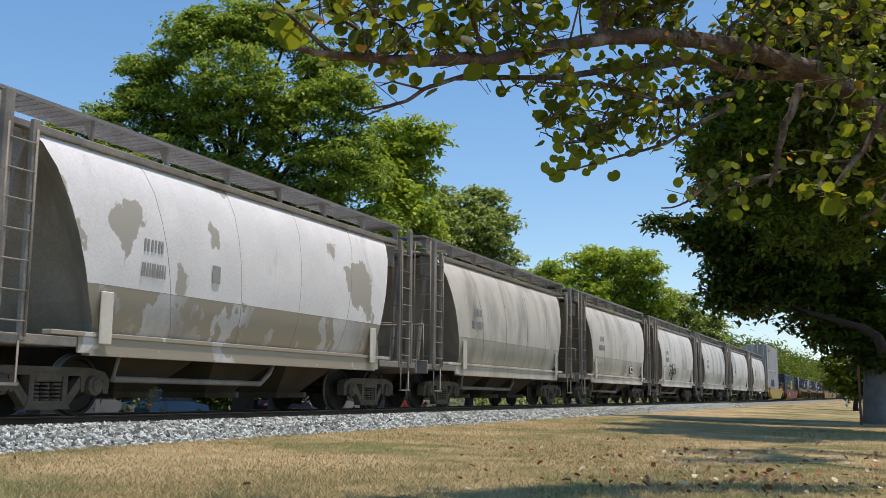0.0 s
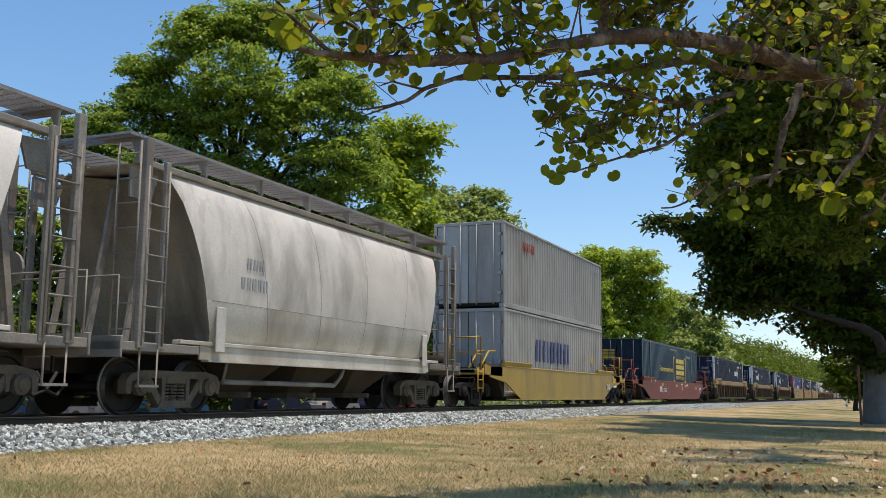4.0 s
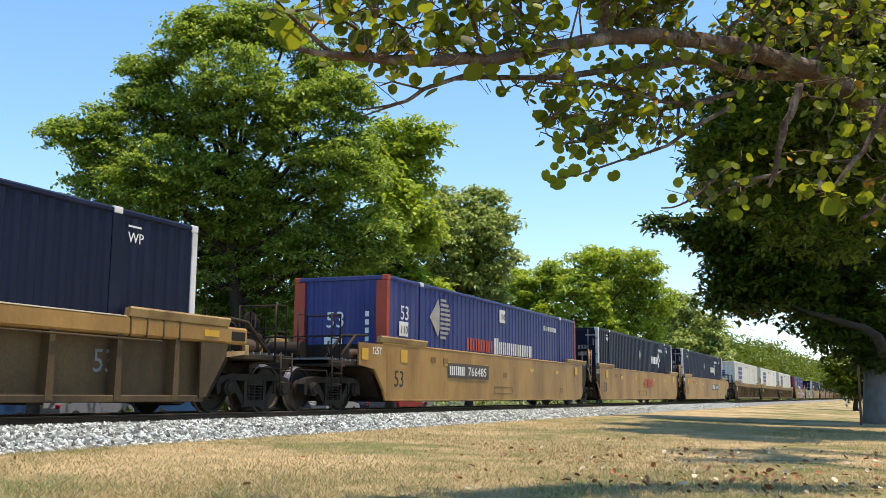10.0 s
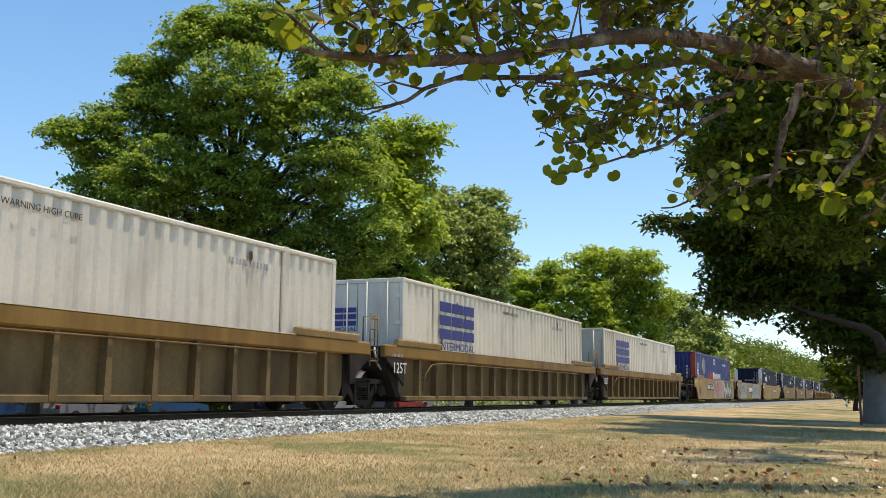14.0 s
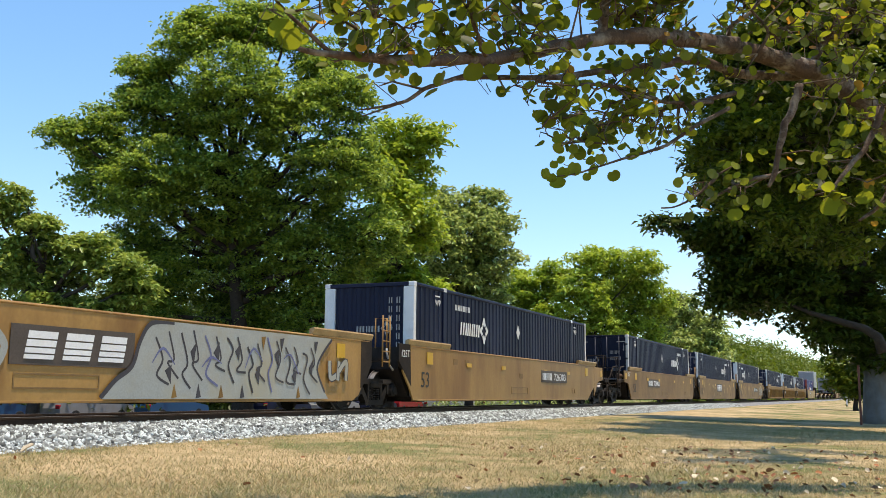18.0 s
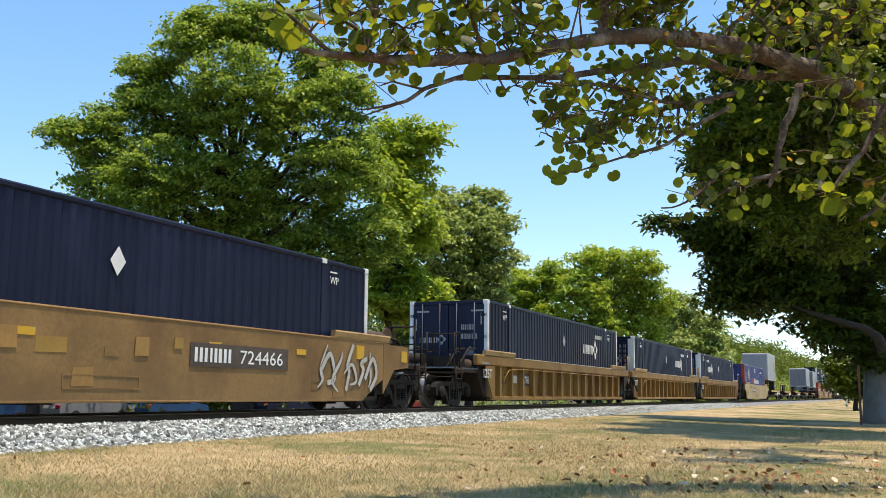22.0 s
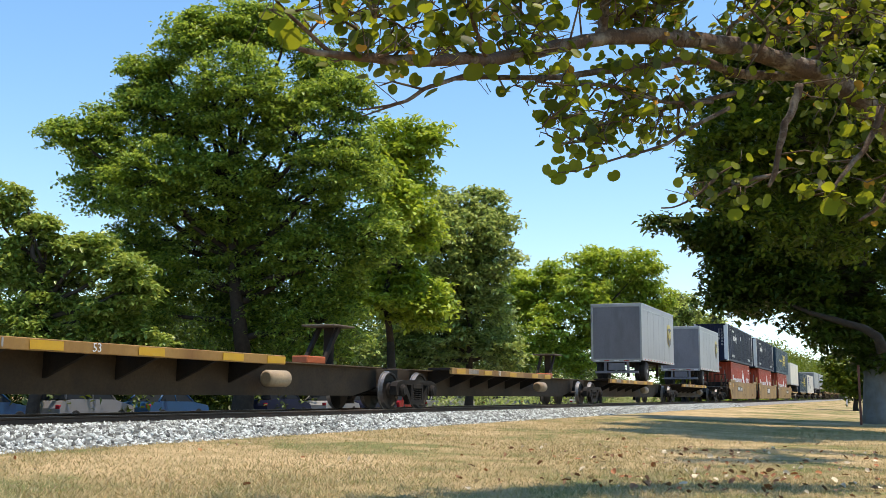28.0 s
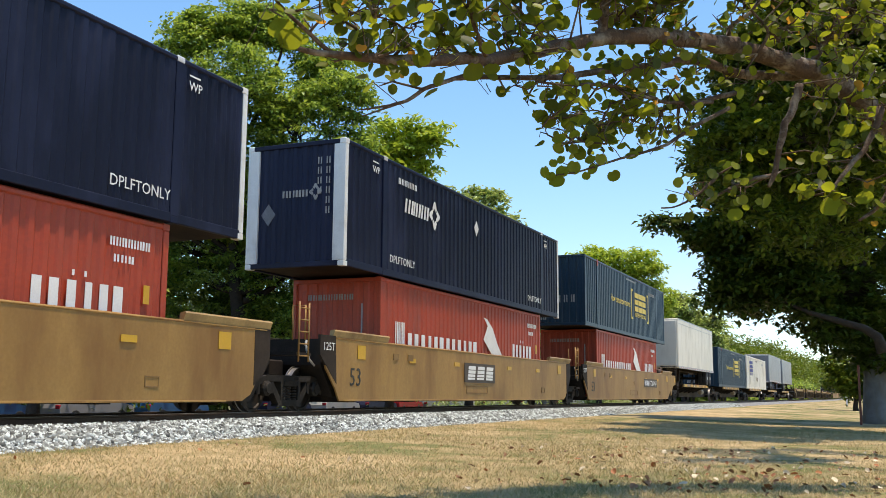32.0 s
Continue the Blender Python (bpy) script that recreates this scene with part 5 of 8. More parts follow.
                    if ya < 0:
                        patch_on(car, "reflector", [(0, 0), (0.42, 0), (0.42, 0.11), (0, 0.11)], X(-0.42) - (0.42 if e else 0), top - 0.20, M["reflector"], -W - 0.004)
            elif style == "smooth":
                pl = Shape().prism([(X(-0.42), 0.42), (X(-0.98), 0.98), (X(-1.75), 1.06), (X(-1.75), top - 0.02), (X(-0.42), top - 0.02)], ya, yb - 0.02)
                part("end_side_plate", pl, main, car)
                patch_on(car, "reflector", [(0, 0), (0.30, 0), (0.30, 0.26), (0, 0.26)], X(-1.62) - (0.3 if e else 0.0), 1.18, M["reflector"], -W - 0.012)
        if kind == "artic":
            part("draft_beam", Shape().box(X(-0.9), X(-1.72), -0.42, 0.42, 0.78, 1.12, 0.03), M["grime"], car)
            if e == 0:
                truck(car, -1.72, 0)
                ladder(car, "end_ladder", -1.95, -1.58, -1.42, 1.05, 2.25, 5, main, 0.016)
                gr = Shape()
                gr.tube([(-1.6, -1.35, 1.5), (-1.6, -1.35, 2.2), (-1.6, -1.05, 2.2), (-1.6, -1.05, 1.5)], 0.02, 6)
                part("grab_iron", gr, main, car)
                part("cross_step", Shape().box(-2.0, -1.45, -1.4, 1.4, 1.18, 1.24).box(-1.98, -1.55, -1.46, -1.36, 0.68, 0.74), M["grime"], car)
                part("air_hose", Shape().tube([(-1.3, -1.2, 1.5), (-1.45, -1.28, 1.4), (-1.35, -1.3, 1.12), (-1.05, -1.25, 1.0)], 0.025, 6), M["pale"], car)
        else:
            beam = Shape()
            beam.box(X(-0.8), X(-3.25), -0.45, 0.45, 0.74, 1.12, 0.02)
            beam.box(X(-0.9), X(-2.9), -1.40, 1.40, 1.04, 1.14, 0.01)
            part("end_frame", beam, M["grime"], car)
            pform = Shape()
            for i in range(9):
                xx = -1.0 - i * 0.22
                pform.box(X(xx), X(xx - 0.03), -1.38, 1.38, 1.14, 1.18)
            part("end_grating", pform, M["grating"], car)
            if style in ("red", "yellow"):
                part("corner_panel", Shape().prism([(X(-0.9), 0.98), (X(-2.35), 1.02), (X(-2.35), 1.32), (X(-1.9), top - 0.02), (X(-0.9), top)], -W, -W + 0.06), main, car)
            rails_m = main if style in ("red", "yellow") else M["grime"]
            for y in (-1.38, -0.55, 0.55, 1.38):
                hr = Shape()
                hr.tube([(X(-2.75), y, 1.14), (X(-2.75), y, 2.12), (X(-2.38), y, 2.12), (X(-2.38), y, 1.14)], 0.022, 6)
                hr.tube([(X(-2.75), y, 1.6), (X(-2.38), y, 1.6)], 0.018, 6)
                part("handrail", hr, rails_m, car)
            ladder(car, "end_ladder", X(-2.85), X(-2.45), -1.47, 0.5, 1.2, 3, rails_m, 0.016)
            part("end_step", Shape().box(X(-2.9), X(-2.3), -1.47, 1.47, 1.0, 1.14, 0.01), rails_m, car)
            for y in (-1.30, -0.95, 0.95):
                part("end_brace", Shape().tube([(X(-1.0), y, 1.75), (X(-1.55), y, 1.72), (X(-2.30), y, 1.16)], 0.035, 6), rails_m, car)
            part("cross_rail", Shape().tube([(X(-2.38), -1.38, 1.66), (X(-2.38), 1.38, 1.66)], 0.022, 6).tube([(X(-2.38), -1.38, 2.10), (X(-2.38), -0.55, 2.10)], 0.022, 6), rails_m, car)
            part("brake_cylinder", Shape().tube([(X(-1.35), -1.22, 1.30), (X(-1.38), -1.22, 1.30), (X(-1.80), -1.22, 1.30), (X(-1.84), -1.22, 1.30)], [0.09, 0.13, 0.13, 0.09], 12), M["rail"], car)
            part("air_hose", Shape().tube([(X(-2.3), -1.05, 1.55), (X(-2.45), -1.12, 1.35), (X(-2.30), -1.2, 1.02), (X(-1.95), -1.15, 0.98)], 0.024, 6), M["grime"], car)
            part("uncoupling_lever", Shape().tube([(X(-2.95), -1.42, 0.62), (X(-2.95), -1.40, 0.90), (X(-3.05), -0.3, 0.92), (X(-3.25), 0.0, 1.02)], 0.016, 6), M["grime"], car)
            if e == 0:
                bwm = Shape().lathe([(0, 0.27), (0.04, 0.27), (0.05, 0.2)], 0, 0, 1, 18)
                part("brake_wheel", bwm, M["grime"], car).matrix_basis = pose(X(-2.6), 0.75, 1.95, 0, 0, 0)
                part("brake_stand", Shape().box(X(-2.7), X(-2.5), 0.6, 0.74, 1.14, 2.05, 0.01), M["grime"], car)
            coupler(car, X(-3.2), out)
            truck(car, X(-2.15), 0)
            if e == 1 and style == "smooth":
                tank = Shape().tube([(X(-1.35), -0.5, 1.78), (X(-1.40), -0.5, 1.78), (X(-2.15), -0.5, 1.78), (X(-2.20), -0.5, 1.78)], [0.14, 0.19, 0.19, 0.14], 14)
                part("air_reservoir", tank, M["rail"], car, "rust-brown air reservoir")
                part("reservoir_stand", Shape().box(X(-1.5), X(-1.58), -0.56, -0.44, 1.14, 1.62).box(X(-1.98), X(-2.06), -0.56, -0.44, 1.14, 1.62), M["grime"], car)
                part("brake_wheel", Shape().lathe([(0, 0.27), (0.04, 0.27), (0.05, 0.2)], 0, 0, 1, 18), M["rail"], car).matrix_basis = pose(X(-2.36), -0.62, 1.82)
                part("brake_stand", Shape().box(X(-2.32), X(-2.40), -0.56, -0.48, 1.14, 1.85), M["grime"], car)
            else:
                tank = Shape().tube([(X(-1.3), 0.2, 1.42), (X(-1.3), 1.1, 1.42)], 0.2, 12)
                part("air_reservoir", tank, M["grime"], car)
    # reflectors and lettering
    y = -W - 0.008
    if style == "smooth":
        for x in (0.55, 3.2, 6.0, 10.2, 13.0, L - 0.7):
            big = x in (0.55, L - 0.7)
            patch_on(car, "reflector", [(0, 0), (0.36, 0), (0.36, 0.30 if big else 0.11), (0, 0.30 if big else 0.11)], x - 0.2, 1.18, M["reflector"], y)
        sign(car, "53", 0.0, 0.60, 0.40, M["mark_black"], y, "length_mark", "black stencilled numerals")
        sign(car, plate, -1.15, 1.32, 0.17, M["mark_white"], y - 0.006, "plate_mark")
        for x, z, a, b in ((6.7, 0.46, 1.6, 0.19), (13.4, 0.50, 0.34, 0.16)):
            rim = Shape()
            for x0, x1, z0, z1 in ((0, a, 0, 0.022), (0, a, b, b + 0.022), (0, 0.022, 0.022, b), (a - 0.022, a, 0.022, b)):
                rim.box(x0, x1, -0.008, 0.008, z0, z1)
            part("weld_rim", rim, M["ochre_faded"], car).location = (x, -W - 0.002, z)
        for x, z, a in ((7.5, 0.95, 0.3), (2.1, 1.22, 0.3), (2.9, 1.22, 0.3)):
            patch_on(car, "repaint_patch", [(0, 0), (a, 0), (a, a * 0.5), (0, a * 0.5)], x, z, M["ochre_faded"], y + 0.003)
    if style == "ribbed":
        sign(car, "53", 1.05, 0.75, 0.34, M["mark_black"], -W + 0.17, "length_mark")
        sign(car, plate, -0.95, 0.92, 0.26, M["mark_white"], y - 0.006, "plate_mark")
        bars(car, -1.0, 1.3, 0.6, 0.07, 4, M["mark_dim"], y - 0.006, "notice_bar", 0.2)
    if style == "brown":
        sign(car, "53", 13.75, 0.72, 0.36, M["mark_faint"], -W + 0.17, "length_mark")
    if style == "red":
        for x, z in ((3.6, 1.02), (7.6, 1.0), (10.4, 1.0), (14.0, 0.9)):
            patch_on(car, "reflector", [(0, 0), (0.5, 0), (0.5, 0.13), (0, 0.13)], x, z - 0.05, M["reflector"], y)
        bars(car, 3.15, 0.65, 0.65, 0.22, 3, M["mark_white"], y, "serial_mark", 0.22, lean=0.15)
        sign(car, "210255", 4.08, 0.65, 0.21, M["mark_white"], y, "car_number")
        ring = Shape()
        for k in range(16):
            a0, a1 = 2 * math.pi * k / 16, 2 * math.pi * (k + 1) / 16
            ring.prism([(0.2 * math.cos(a0), 0.2 * math.sin(a0)), (0.2 * math.cos(a1), 0.2 * math.sin(a1)), (0.17 * math.cos(a1), 0.17 * math.sin(a1)), (0.17 * math.cos(a0), 0.17 * math.sin(a0))], -0.003, 0.003)
        part("round_emblem", ring, M["mark_dim"], car).location = (5.42, y, 0.70)
        for x, z, w, h in ((9.3, 1.06, 0.5, 0.08), (9.45, 0.9, 0.3, 0.07), (9.45, 0.78, 0.3, 0.07), (11.0, 1.02, 0.4, 0.1), (3.2, 0.7, 0.55, 0.25), (15.6, 0.85, 0.6, 0.12)):
            bars(car, x, z, w, h, 2, M["mark_white"], y, "notice_bar", 0.15)
        sign(car, "53", 15.6, 0.62, 0.24, M["mark_white"], y, "length_mark")
        sign(car, "45", 1.9, 1.13, 0.18, M["mark_white"], y, "length_mark")
        sign(car, "48", 0.9, 1.15, 0.18, M["mark_white"], y, "length_mark")
    if style == "yellow":
        sign(car, "40", L - 0.55, 0.60, 0.36, M["mark_brown"], y, "length_mark")
        patch_on(car, "reflector", [(0, 0), (0.55, 0), (0.55, 0.22), (0, 0.22)], L + 0.6, 0.95, M["reflector"], y)
        bars(car, L - 0.35, 0.66, 0.5, 0.25, 3, M["mark_white"], y, "notice_bar", 0.3)
    if number:
        x, wide = number[1], number[2]
        yy = y if not ribbed else -W + 0.17
        zc = 0.86 if not ribbed else 0.72
        mark_m = M["mark_white"] if number[3] else M["mark_faint"]
        start, span = x + wide * 0.46, wide * 0.47
        if ribbed:
            # initials in one bay between the ribs, the number in the next
            x, wide = 0.65 + bay * round((x - 0.74) / bay) + 0.09, bay - 0.18
            start, span = x + 0.12, wide - 0.18
        if number[3]:
            patch_on(car, "number_panel", [(0, 0), (wide, 0), (wide, 0.40), (0, 0.40)], x, zc, M["mark_brown"], yy)
        bars(car, x + 0.1 - (bay if ribbed else 0.0), zc + 0.08, wide * (0.70 if ribbed else 0.36), 0.24, 4, mark_m, yy - 0.02, "initial_mark", 0.22)
        num = sign(car, number[0], start, zc + 0.08, 0.25, mark_m, yy - 0.02, "car_number")
        num.matrix_basis = num.matrix_basis @ Matrix.Diagonal((span / max(v.co.x for v in num.data.vertices), 1, 1, 1))
    return car


def logo_panel(car, x, z, mat, dark=True, y=-1.508, wide=2.4):
    if dark:
        patch_on(car, "logo_panel", [(0, 0), (wide, 0), (wide, 0.54), (0, 0.54)], x, z, M["mark_brown"], y)
    for i in range(3):
        a = 0.09 * wide + i * 0.29 * wide
        slabs = Shape()
        for lo, hi in ((0.36, 0.46), (0.25, 0.34), (0.16, 0.23), (0.08, 0.14)):
            k = 0.08 * wide
            slabs.prism([(a + k * lo, lo), (a + 0.22 * wide + k * lo, lo), (a + 0.22 * wide + k * hi, hi), (a + k * hi, hi)], -0.003, 0.003)
        part("logo_block", slabs, mat, car).location = (x, y - 0.02, z)


def spine_unit(length, hitch=True, first=False, last=False):
    """One platform of a spine car: box beam, wheel platforms, hitch stand; trucks at x=0 (and at length on the last)."""
    car = thing("spine_car", "dark brown spine car platform with yellow-edged decks", "rail car", "spine car platforms")
    L = length
    part("spine_beam", Shape().prism([(0.6, 0.55), (1.9, 0.38), (L - 2.2, 0.38), (L - 0.8, 0.62), (L - 0.5, 1.06), (0.3, 1.06), (0.3, 0.7)], -0.40, 0.40), M["spine"], car)
    part("beam_flange", Shape().box(1.0, L - 1.0, -0.55, 0.55, 1.055, 1.085, 0.006), M["ochre_brown"], car)
    x0, x1 = 1.75, 10.6
    for d in (-1, 1):
        part("wheel_deck", Shape().box(x0, x1, d * 0.62, d * 1.33, 1.085, 1.15, 0.01), M["grime"], car)
        part("deck_edge", Shape().box(x0, x1, d * 1.26, d * 1.345, 0.98, 1.152, 0.01), M["ochre"], car, "worn ochre deck edge")
        for i in range(6):
            x = x0 + 0.5 + i * (x1 - x0 - 1.0) / 5
            part("outrigger", Shape().prism([(d * 0.4, 0.62), (d * 1.28, 1.0), (d * 1.28, 1.085), (d * 0.4, 1.085)], x - 0.04, x + 0.04, axis="x"), M["grime"], car)
    for i, x in enumerate((x0 + 0.3, x0 + 2.4, x0 + 4.6, x0 + 6.8, x0 + 8.2)):
        patch_on(car, "reflector", [(0, 0), (0.62, 0), (0.62, 0.13), (0, 0.13)], x, 1.0, M["reflector"], -1.353)
    sign(car, "53", x0 + 3.6, 1.01, 0.14, M["mark_white"], -1.353, "length_mark")
    bars(car, x0 + 1.2, 1.01, 0.8, 0.13, 5, M["mark_dim"], -1.353, "initial_mark", 0.3)
    part("air_reservoir", Shape().tube([(x1 + 0.15, -0.8, 0.72), (x1 + 0.2, -0.8, 0.72), (x1 + 0.85, -0.8, 0.72), (x1 + 0.9, -0.8, 0.72)], [0.12, 0.17, 0.17, 0.12], 14), M["tank"], car, "dusty beige air tank")
    if hitch:
        hx = L - 3.0
        h = Shape()
        h.prism([(hx - 0.5, 1.08), (hx - 0.38, 1.08), (hx + 0.35, 1.98), (hx + 0.2, 1.98)], -0.30, -0.22)
        h.prism([(hx - 0.5, 1.08), (hx - 0.38, 1.08), (hx + 0.35, 1.98), (hx + 0.2, 1.98)], 0.22, 0.30)
        h.box(hx + 0.22, hx + 0.34, -0.12, 0.12, 1.08, 1.98, 0.02)
        part("hitch_stand", h, M["grime"], car)
        part("hitch_plate", Shape().box(hx - 0.25, hx + 0.75, -0.45, 0.45, 1.98, 2.03, 0.015), M["truck_dusty"], car, "worn steel hitch plate")
        part("hitch_tool_box", Shape().box(hx - 1.5, hx - 0.7, -0.5, -0.1, 1.085, 1.25, 0.02), M["hydrant"], car)
    truck(car, 0.0, 0)
    if first:
        coupler(car, -0.7, -1)
        part("end_beam", Shape().box(-1.3, 0.5, -0.4, 0.4, 0.72, 1.06, 0.02), M["grime"], car)
    if last:
        truck(car, L, 0)
        part("end_beam", Shape().box(L - 0.8, L + 1.6, -0.4, 0.4, 0.72, 1.06, 0.02).box(L + 0.6, L + 1.7, -1.4, 1.4, 1.0, 1.1), M["grime"], car)
        for y in (-1.38, -0.6, 0.6):
            part("handrail", Shape().tube([(L + 1.0, y, 1.1), (L + 1.0, y, 1.95), (L + 1.5, y, 1.95), (L + 1.5, y, 1.1)], 0.022, 6), M["ochre_brown"], car)
        coupler(car, L + 1.4, 1)
    return car


# ---- the train, from front to rear ----
BASE = 0.373


def assemble_train():
    # covered hoppers
    first = ride(hopper(True), 9.60)
    proto = ride(hopper(False), 9.60 + 14.02)
    for i in range(2, 7):
        again = ride(copy_thing(proto, pose(0, 0, 0)), 9.60 + 14.02 * i)
        if i == 3:
            scribble(again)
        if i == 2:
            plate = patch_on(again, "notice_frame", [(-0.30, -0.16), (0.24, -0.20), (0.30, 0.16), (-0.24, 0.20)], 8.35, 1.62, M["mark_black"], -1.47, label="dark-framed white notice stencil")
            patch_on(again, "notice_panel", [(-0.25, -0.12), (0.20, -0.155), (0.25, 0.12), (-0.20, 0.155)], 8.35, 1.62, M["mark_white"], -1.49)
            bars(again, 8.22, 1.56, 0.28, 0.13, 4, M["mark_black"], -1.512, "notice_bar", 0.3)
    # pale boxes on a yellow well
    ride(ribbed_or_smooth("yellow", LEN40, "own", "own", M["yellow"], deep=1.28), 110.85)
    ride(pale_container(False), 110.85, BASE)
    ride(pale_container(True), 110.85, BASE + 2.81)
    # teal box on a red well
    ride(ribbed_or_smooth("red", LEN53, "own", "own", M["red"], deep=1.20), 130.56)
    ride(teal_container(True), 130.56, BASE)
    # navy boxes on single brown wells
    brown_well = ride(ribbed_or_smooth("brown", LEN53, "own", "own", M["ochre_brown"], ("623034", 3.03, 0.97, False)), 154.21)
    ride(copy_thing(brown_well, pose(0, 0, 0)), 177.55)
    ride(copy_thing(brown_well, pose(0, 0, 0)), 201.06)
    nd = ride(navy_container(True, 1), 154.21, BASE)
    nf = ride(navy_container(False, 0), 177.55, BASE)
    ride(copy_thing(nf, pose(0, 0, 0)), 201.06, BASE)
    # smooth three-unit well car: royal blue, navy, navy
    w1 = ride(ribbed_or_smooth("smooth", LEN53, "own", "artic", M["ochre"], ("766485", 3.2, 3.0, True)), 224.49)
    w2 = ride(ribbed_or_smooth("smooth", LEN53, "artic", "artic", M["ochre"]), 244.06)
    logo_panel(w2, 7.6, 0.78, M["mark_red"], dark=False)
    w3 = ride(ribbed_or_smooth("smooth", LEN53, "artic", "own", M["ochre"], ("766485", 9.7, 3.0, True)), 263.73)
    ro = ride(royal_container(), 224.49, BASE)
    ride(copy_thing(nd, pose(0, 0, 0)), 244.06, BASE)
    ride(copy_thing(nd, pose(0, 0, 0)), 263.73, BASE)
    # white boxes on a ribbed three-unit well car
    rb1 = ride(ribbed_or_smooth("ribbed", LEN53, "own", "artic", M["ochre_dull"], ("53050", 3.03, 0.97, False)), 287.17)
    rb2 = ride(ribbed_or_smooth("ribbed", LEN53, "artic", "artic", M["ochre_dull"]), 306.67)
    rb3 = ride(ribbed_or_smooth("ribbed", LEN53, "artic", "own", M["ochre_dull"]), 326.30)
    wh = ride(white_container(False), 287.17, BASE)
    wd = ride(white_container(True), 306.67, BASE)
    ride(copy_thing(wd, pose(0, 0, 0)), 326.30, BASE)
    # smooth wells: royal blue, an empty one, navy
    g1 = ride(ribbed_or_smooth("smooth", LEN53, "own", "artic", M["ochre"], ("726303", 3.1, 3.05, True), tag=" with red and white spray paint"), 349.45)
    g2 = ride(ribbed_or_smooth("smooth", LEN53, "artic", "artic", M["ochre"], tag=", empty, covered in pale spray paint"), 369.1)
    logo_panel(g2, 6.6, 0.78, M["mark_white"])
    ride(ribbed_or_smooth("smooth", LEN53, "artic", "own", M["ochre"], ("726303", 9.7, 3.0, True)), 388.60)
    ride(copy_thing(ro, pose(0, 0, 0)), 349.45, BASE)
    ride(copy_thing(nf, pose(0, 0, 0)), 388.60, BASE)
    spray(g1, 6.3, 16.2, 1)
    spray(g2, 1.0, 15.6, 2)
    # smooth three-unit car with navy boxes
    ride(ribbed_or_smooth("smooth", LEN53, "own", "artic", M["ochre_faded"], ("724466", 3.2, 3.0, True)), 412.12)
    m2 = ride(ribbed_or_smooth("smooth", LEN53, "artic", "artic", M["ochre_faded"], tag=" with many repaint patches"), 431.60)
    logo_panel(m2, 6.55, 0.78, M["mark_white"])
    m3 = ride(ribbed_or_smooth("smooth", LEN53, "artic", "own", M["ochre_faded"], ("724466", 9.5, 3.0, True)), 451.27)
    rnd = random.Random(5)
    for m in (m2, m3):
        for i in range(14):
            a, b = rnd.uniform(0.2, 0.6), rnd.uniform(0.12, 0.32)
            patch_on(m, "repaint_patch", [(0, 0), (a, 0.01), (a * 0.97, b), (0.02, b * 0.96)], rnd.uniform(0.4, 14.6), rnd.uniform(0.9, 1.15) if i % 3 else rnd.uniform(0.35, 0.7), M["touchup"] if i % 2 else M["ochre"], -1.503)
    spray(m3, 13.6, 16.2, 3)
    ride(copy_thing(nd, pose(0, 0, 0)), 412.12, BASE)
    ride(copy_thing(nd, pose(0, 0, 0)), 431.60, BASE)
    ride(copy_thing(nf, pose(0, 0, 0)), 451.27, BASE)
    # ribbed three-unit car with navy boxes
    r1 = ride(ribbed_or_smooth("ribbed", LEN53, "own", "artic", M["ochre_rib"], ("787398", 3.03, 0.97, True)), 475.1)
    r2 = ride(ribbed_or_smooth("ribbed", LEN53, "artic", "artic", M["ochre_rib"]), 494.64)
    r3 = ride(ribbed_or_smooth("ribbed", LEN53, "artic", "own", M["ochre_rib"], ("787398", 11.04, 0.97, True)), 514.0)
    ride(copy_thing(nd, pose(0, 0, 0)), 475.1, BASE)
    ride(navy_container(False, 1), 494.64, BASE)
    ride(copy_thing(nf, pose(0, 0, 0)), 514.0, BASE)
    # royal blue box on a single well
    ride(ribbed_or_smooth("smooth", LEN53, "own", "own", M["tan"], ("620714", 4.0, 2.0, True), deep=1.5, tag=", single"), 537.42)
    ride(copy_thing(ro, pose(0, 0, 0)), 537.42, BASE)
    # spine car with short trailers
    sp0 = ride(spine_unit(16.6, True, first=True), 558.9)
    sp = ride(spine_unit(17.3, True), 575.3)
    ride(copy_thing(sp, pose(0, 0, 0)), 592.5)
    ride(copy_thing(sp, pose(0, 0, 0)), 609.9)
    ride(spine_unit(16.2, True, last=True), 627.2)
    ride(trailer("plain light grey short road trailer, blunt nose", nose=True, mat=M["trailer"]), 557.6)
    t1 = ride(trailer("light grey short road trailer with gold shield emblem"), 618.45)
    ride(copy_thing(t1, pose(0, 0, 0)), 636.1)
    # double stacks
    d1 = ride(ribbed_or_smooth("smooth", LEN53, "own", "artic", M["ochre"], ("726941", 3.28, 3.05, True)), 649.55)
    d2 = ride(ribbed_or_smooth("smooth", LEN53, "artic", "artic", M["ochre"]), 669.50)
    logo_panel(d2, 6.5, 0.76, M["mark_white"])
    ride(ribbed_or_smooth("smooth", LEN53, "artic", "own", M["ochre"], ("726941", 9.7, 3.0, True)), 689.30)
    og = orange_container()
    ride(og, 649.55 + 1.98, BASE)
    ride(copy_thing(og, pose(0, 0, 0)), 669.50 + 1.98, BASE)
    ride(copy_thing(og, pose(0, 0, 0)), 689.30 + 1.98, BASE)
    top = navy_container(False, 0, " stacked high")
    sign(top, "DPLFTONLY", 2.25, 0.36, 0.19, M["mark_white"], -WIDE / 2 - 0.006, "handling_mark")
    sign(top, "DPLFTONLY", 12.6, 0.36, 0.19, M["mark_white"], -WIDE / 2 - 0.006, "handling_mark")
    ride(top, 649.55, BASE + 2.85)
    ride(copy_thing(top, pose(0, 0, 0)), 669.50, BASE + 2.85)
